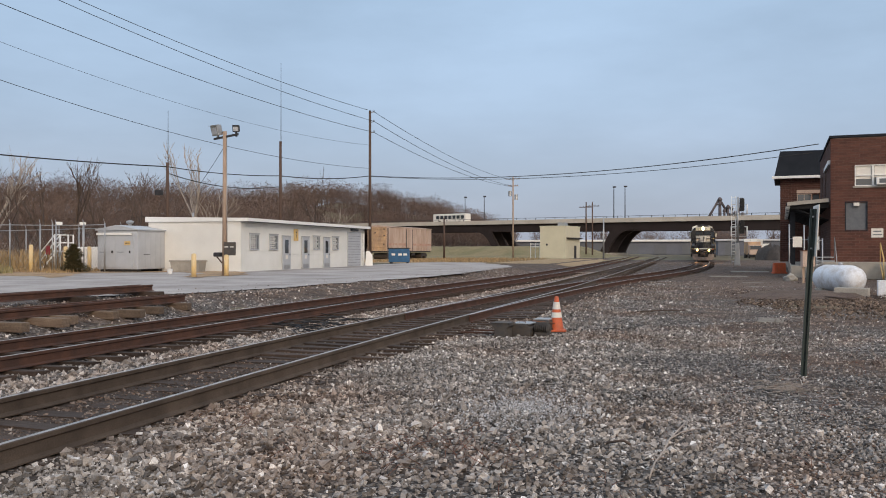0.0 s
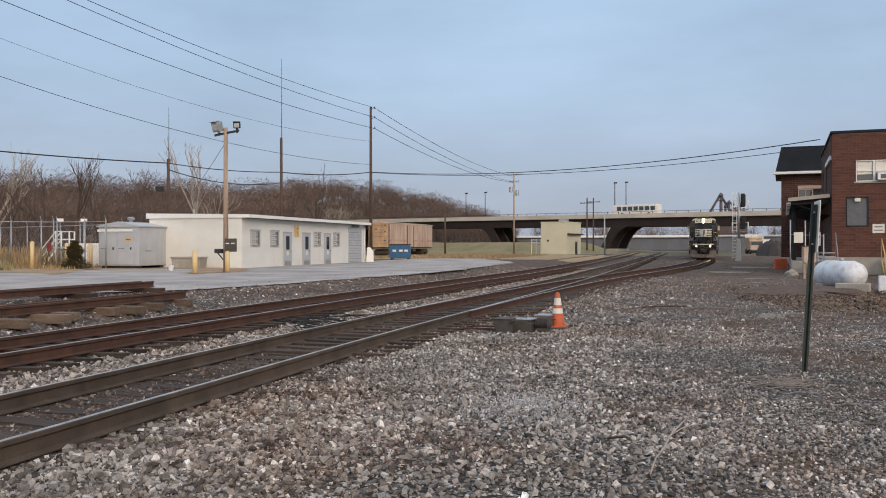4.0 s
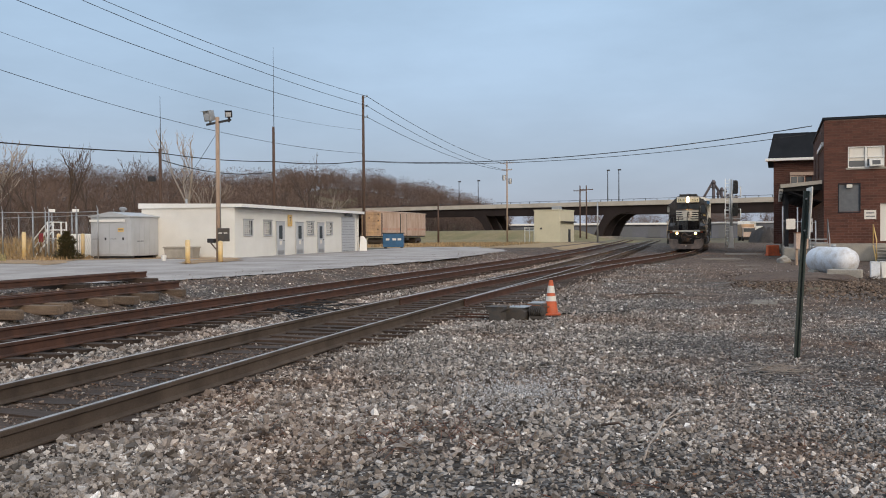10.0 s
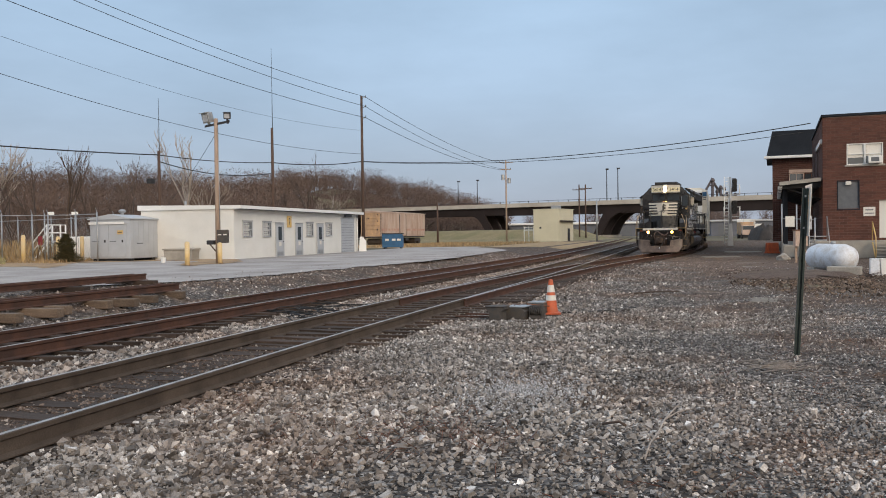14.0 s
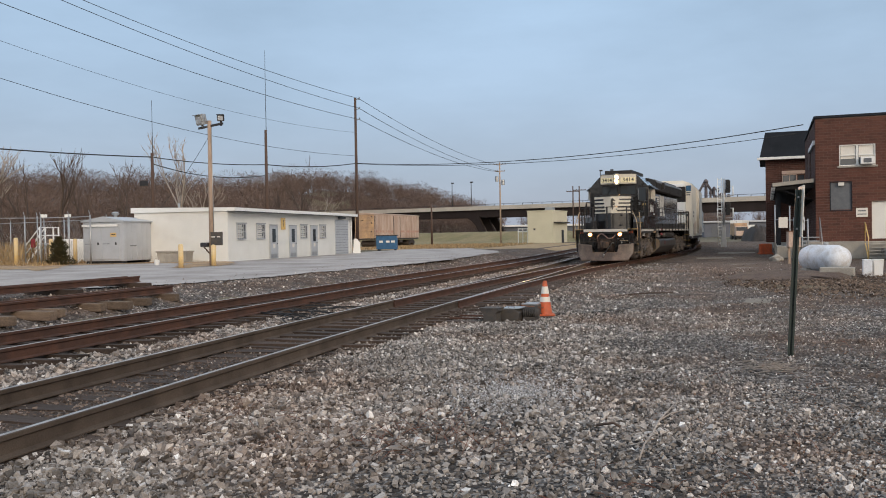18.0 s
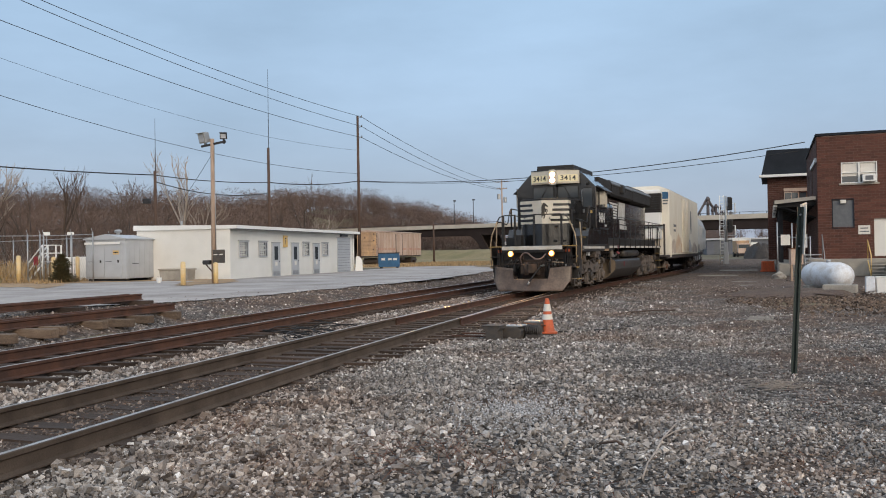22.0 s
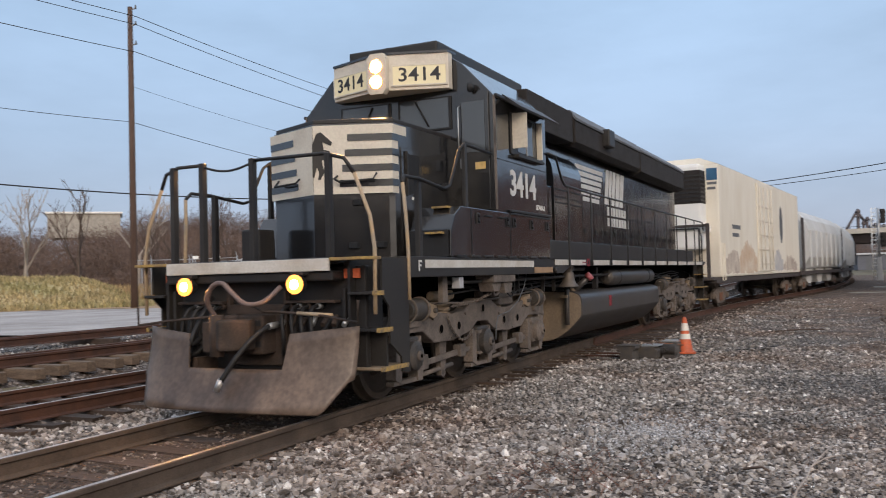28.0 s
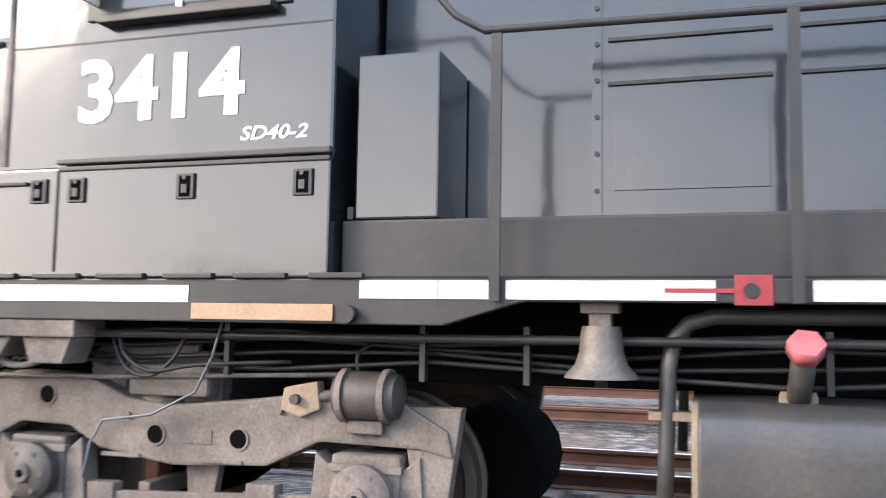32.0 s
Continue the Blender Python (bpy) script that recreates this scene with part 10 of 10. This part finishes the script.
def shrub():
    s = thing("evergreen_shrub", "small dark evergreen shrub by the fence", "shrub", at=pose(-34.51, 42.83, 0.28) @ Matrix.Diagonal((1.35, 1.35, 1.0, 1)))
    part("trunk", rod(BM(), (0, 0, 0), (0, 0, 1.0), 0.05), "bark", s)
    rnd = random.Random(2)
    v, f = [], []
    for k in range(2600):
        z = 1.62 * rnd.uniform(0.02, 1.0) ** 1.25
        r = (0.6 - 0.3 * z + 0.1 * math.sin(7 * z)) * rnd.uniform(0.3, 1.1)
        a = rnd.uniform(0, 6.28)
        c = Vector((r * math.cos(a), r * math.sin(a), z))
        d = Vector((math.cos(a), math.sin(a), 0.8)).normalized() * rnd.uniform(0.1, 0.2)
        u = Vector((-math.sin(a), math.cos(a), rnd.uniform(-0.5, 0.5))) * 0.03
        i = len(v)
        v += [tuple(c - u), tuple(c + u), tuple(c + d)]
        f.append((i, i + 1, i + 2))
    ob = new("foliage", raw("foliage", v, f, "shrub_leaf"))
    ob.parent = s


shrub()


def dry_weeds():
    rs = np.random.RandomState(8)
    n = 16000
    u = rs.uniform(0, 1, n)
    x = np.where(u < 0.75, rs.uniform(-75, -32.5, n), rs.uniform(-36, -20, n))
    y = np.where(u < 0.75, 40 + rs.uniform(0, 30, n), 88 + rs.uniform(0, 40, n))
    y = np.where(u < 0.2, 40 + rs.uniform(0, 6, n), y)
    h = np.where((x < -38) & (y > 45), rs.uniform(0.6, 1.5, n), rs.uniform(0.1, 0.35, n))
    keep = ~((x > -34.0) & (x < -25) & (y > 43.6) & (y < 70)) & (y > 41.0 - 0.25 * (x + 36)) & ~((x > -33.6) & (y < 60))
    x, y, h = x[keep], y[keep], h[keep]
    n = len(x)
    a = rs.uniform(0, 6.28, n)
    z = np.array([ground_height(p, q) for p, q in zip(x, y)])
    lean = rs.uniform(-0.3, 0.3, (n, 2))
    w = 0.05 + 0.05 * h
    v = np.stack((np.stack((x - w * np.cos(a), y - w * np.sin(a), z - 0.05), -1), np.stack((x + w * np.cos(a), y + w * np.sin(a), z - 0.05), -1),
                  np.stack((x + lean[:, 0] * h, y + lean[:, 1] * h, z + h), -1)), 1).reshape(-1, 3)
    ob = new("dry_weeds", tri_mesh("dry_weeds", v, np.arange(n * 3).reshape(-1, 3), "straw"))
    tagged(ob, "pale dry weeds and dead grass", "weeds", kind="stuff")


dry_weeds()


def bank_tufts():
    rs = np.random.RandomState(12)
    n = 15000
    az, r = np.radians(rs.uniform(42.2, 60, n)), rs.uniform(53, 82, n)
    x, y = -r * np.sin(az), r * np.cos(az)
    z = np.array([bank_height(p, q) for p, q in zip(x, y)])
    h = rs.uniform(0.1, 0.42, n)
    a, w = rs.uniform(0, 6.28, n), rs.uniform(0.05, 0.13, n)
    lean = rs.uniform(-0.5, 0.5, (n, 2))
    v = np.stack((np.stack((x - w * np.cos(a), y - w * np.sin(a), z - 0.05), -1), np.stack((x + w * np.cos(a), y + w * np.sin(a), z - 0.05), -1),
                  np.stack((x + lean[:, 0] * h, y + lean[:, 1] * h, z + h), -1)), 1).reshape(-1, 3)
    ob = new("bank_tufts", tri_mesh("bank_tufts", v, np.arange(n * 3).reshape(-1, 3), "bank_grass"))
    tagged(ob, "rough tufts of straw and green grass", "grass", kind="stuff")


bank_tufts()


# ---- the far works behind the bridge ----
def blast_furnace():
    s = thing("blast_furnace", "distant steelworks stacks and hoists, haze put into their colour", "steelworks", at=pose(27, 720, 8) @ Matrix.Diagonal((0.68, 1, 1, 1)))
    for x, h, r in ((-5, 34, 2.2), (0, 25, 1.6), (4, 28, 1.8), (8, 27, 1.6), (12, 23, 2.2), (16, 26, 1.2), (20, 22, 1.6)):
        part("stack", rod(BM(), (x, 0, 0), (x, 0, h), r, r * 0.75, 12), "far_steel", s)
        part("stack_cap", lathe(BM(), ((r * 0.75, h - 2), (r * 1.25, h - 1.2), (r * 1.25, h - 0.4), (r * 0.6, h + 1.2)), (x, 0, 0), n=12), "far_steel", s)
    part("hoist", rod(BM(), (-22, 0, 14), (-5, 0, 35), 1.5, 1.2, 6), "far_steel", s)
    part("downcomer", rod(BM(), (-4, 2, 32), (10, 2, 16), 1.3, 1.3, 8), "far_steel", s)
    part("top_platform", box(BM(), -8, -1, -3, 3, 29, 29.8), "far_steel", s)
    part("cast_house", prism(BM(), ((-18, 0), (24, 0), (24, 15), (8, 19), (-2, 19), (-10, 15), (-18, 14)), -4, 10, "y"), "far_steel", s)


blast_furnace()


def warehouse():
    w = thing("far_warehouse", "long low warehouse with a pale roof beyond the bridge", "building", at=pose(-30, 292, 0.0, 0, 0, 5))
    part("body", box(BM(), -30, 55, 0, 20, 0, 4.3, 0.1), "haze_wall", w)
    part("roof", box(BM(), -31, 56, -1, 21, 4.3, 5.0, 0.2), "white", w, "pale roof edge")
    for k in range(9):
        part("dock_door", box(BM(), -26 + 9 * k, -22 + 9 * k, -0.15, -0.02, 0.2, 3.2), "plate", w)


warehouse()


def yard_shed():
    w = thing("yard_shed", "low pale works shed far down the yard", "building", at=pose(8, 262, 0.0, 0, 0, 3))
    part("body", box(BM(), 0, 42, 0, 14, 0, 4.2, 0.1), "haze_wall", w)
    part("roof", box(BM(), -0.6, 42.6, -0.6, 14.6, 4.2, 4.7, 0.1), "grey_metal", w, "pale roof edge")
    for k in range(5):
        part("bay_door", box(BM(), 2 + 8 * k, 6 + 8 * k, -0.12, -0.02, 0.1, 3.4), "white" if k % 2 else "plate", w)


yard_shed()


def city_bus():
    b = thing("city_bus", "pale cream bus crossing the bridge", "bus")
    part("body", box(BM(), -6, 6, -1.25, 1.25, 0.35, 3.0, 0.25), "reflect", b)
    for k in range(7):
        part("window", box(BM(), -5.4 + 1.5 * k, -4.2 + 1.5 * k, -1.27, -1.251, 1.5, 2.5), "glass", b)
        part("window", box(BM(), -5.4 + 1.5 * k, -4.2 + 1.5 * k, 1.251, 1.27, 1.5, 2.5), "glass", b)
    for x in (-3.8, 3.4):
        part("wheel", lathe(BM(), ((0.1, -1.27), (0.5, -1.27), (0.5, 1.27), (0.1, 1.27)), (x, 0, 0.5), "y", 18), "wire", b)
    return b


BUS = city_bus()


# unseen plain wall, added to close the yard behind the camera
boundary_wall = part("boundary_wall", box(BM(), -70, 34, -52.4, -52, 0, 10), "brick")
tagged(boundary_wall, "unseen plain brown wall added behind the camera", "wall", kind="structure")


# ---- what moves ----
TRAIN_TIMES = ((0, 124.5), (3, 111.7), (6, 98.7), (9, 85.6), (13, 68.2), (14, 64.2), (16.5, 55.6), (19, 47.3), (22, 37.2), (23, 33.6), (24.5, 28.2), (26.5, 20.7), (28, 15.08), (28.6, 12.6),
               (29, 11.1), (29.4, 9.61), (29.8, 8.13), (30.2, 6.61), (30.5, 5.62), (31, 3.84), (31.5, 2.0), (32, 0.0))


def train_at(t):
    """Metres of the locomotive's origin along the track at t seconds."""
    return glide_ends(TRAIN_TIMES, t)


def glide_ends(table, t):
    ts, xs = [p[0] for p in table], [p[1] for p in table]
    i = max(k for k in range(len(ts) - 1) if ts[k] <= t or k == 0)
    def slope(k):
        a, b = max(0, k - 1), min(len(ts) - 1, k + 1)
        return (xs[b] - xs[a]) / (ts[b] - ts[a])
    h = ts[i + 1] - ts[i]
    u = (t - ts[i]) / h
    return (2 * u**3 - 3 * u**2 + 1) * xs[i] + (u**3 - 2 * u**2 + u) * slope(i) * h + (-2 * u**3 + 3 * u**2) * xs[i + 1] + (u**3 - u**2) * slope(i + 1) * h


def vehicle_pose(s, offset, a, b):
    """A vehicle whose two trucks, a and b metres back from its origin, ride on the diverging line."""
    ya, yb = s + offset + a, s + offset + b
    pa, pb = Vector((glide(SIDE, ya), ya)), Vector((glide(SIDE, yb), yb))
    d = (pb - pa).normalized()
    o = pa - d * a
    return pose(o.x, o.y, RAIL_TOP, 0, 0, -math.degrees(math.atan2(d.x, d.y)))


def motions():
    times = [0.5 * k for k in range(57)] + [28.25 + 0.25 * k for k in range(16)]
    for vehicle, offset, a, b in TRAIN:
        walk(vehicle, [(t, vehicle_pose(train_at(t), offset, a, b)) for t in times])
    turns = [32 * k / 200 for k in range(201)]
    for wheel, y, r in WHEELS:
        walk(wheel, [(t, pose(0, y, r, math.degrees((train_at(0) - train_at(t)) / r))) for t in turns])
    rows = []
    for t, x in ((0, 149.3), (1, 134.0), (2, 119.0), (3, 105.0), (6, 64.0), (9, 28.0), (11, 14.0), (12, 12.0), (32, 12.0)):
        p = BR_BASE @ Vector((x, -3 * BR_SIDE, 0))
        rows.append((t, pose(p.x, p.y, 8.36 + 1.0 * x / BR_LEN, 0, 0, math.degrees(BR_BASE.to_euler().z))))
    walk(BUS, rows)


motions()
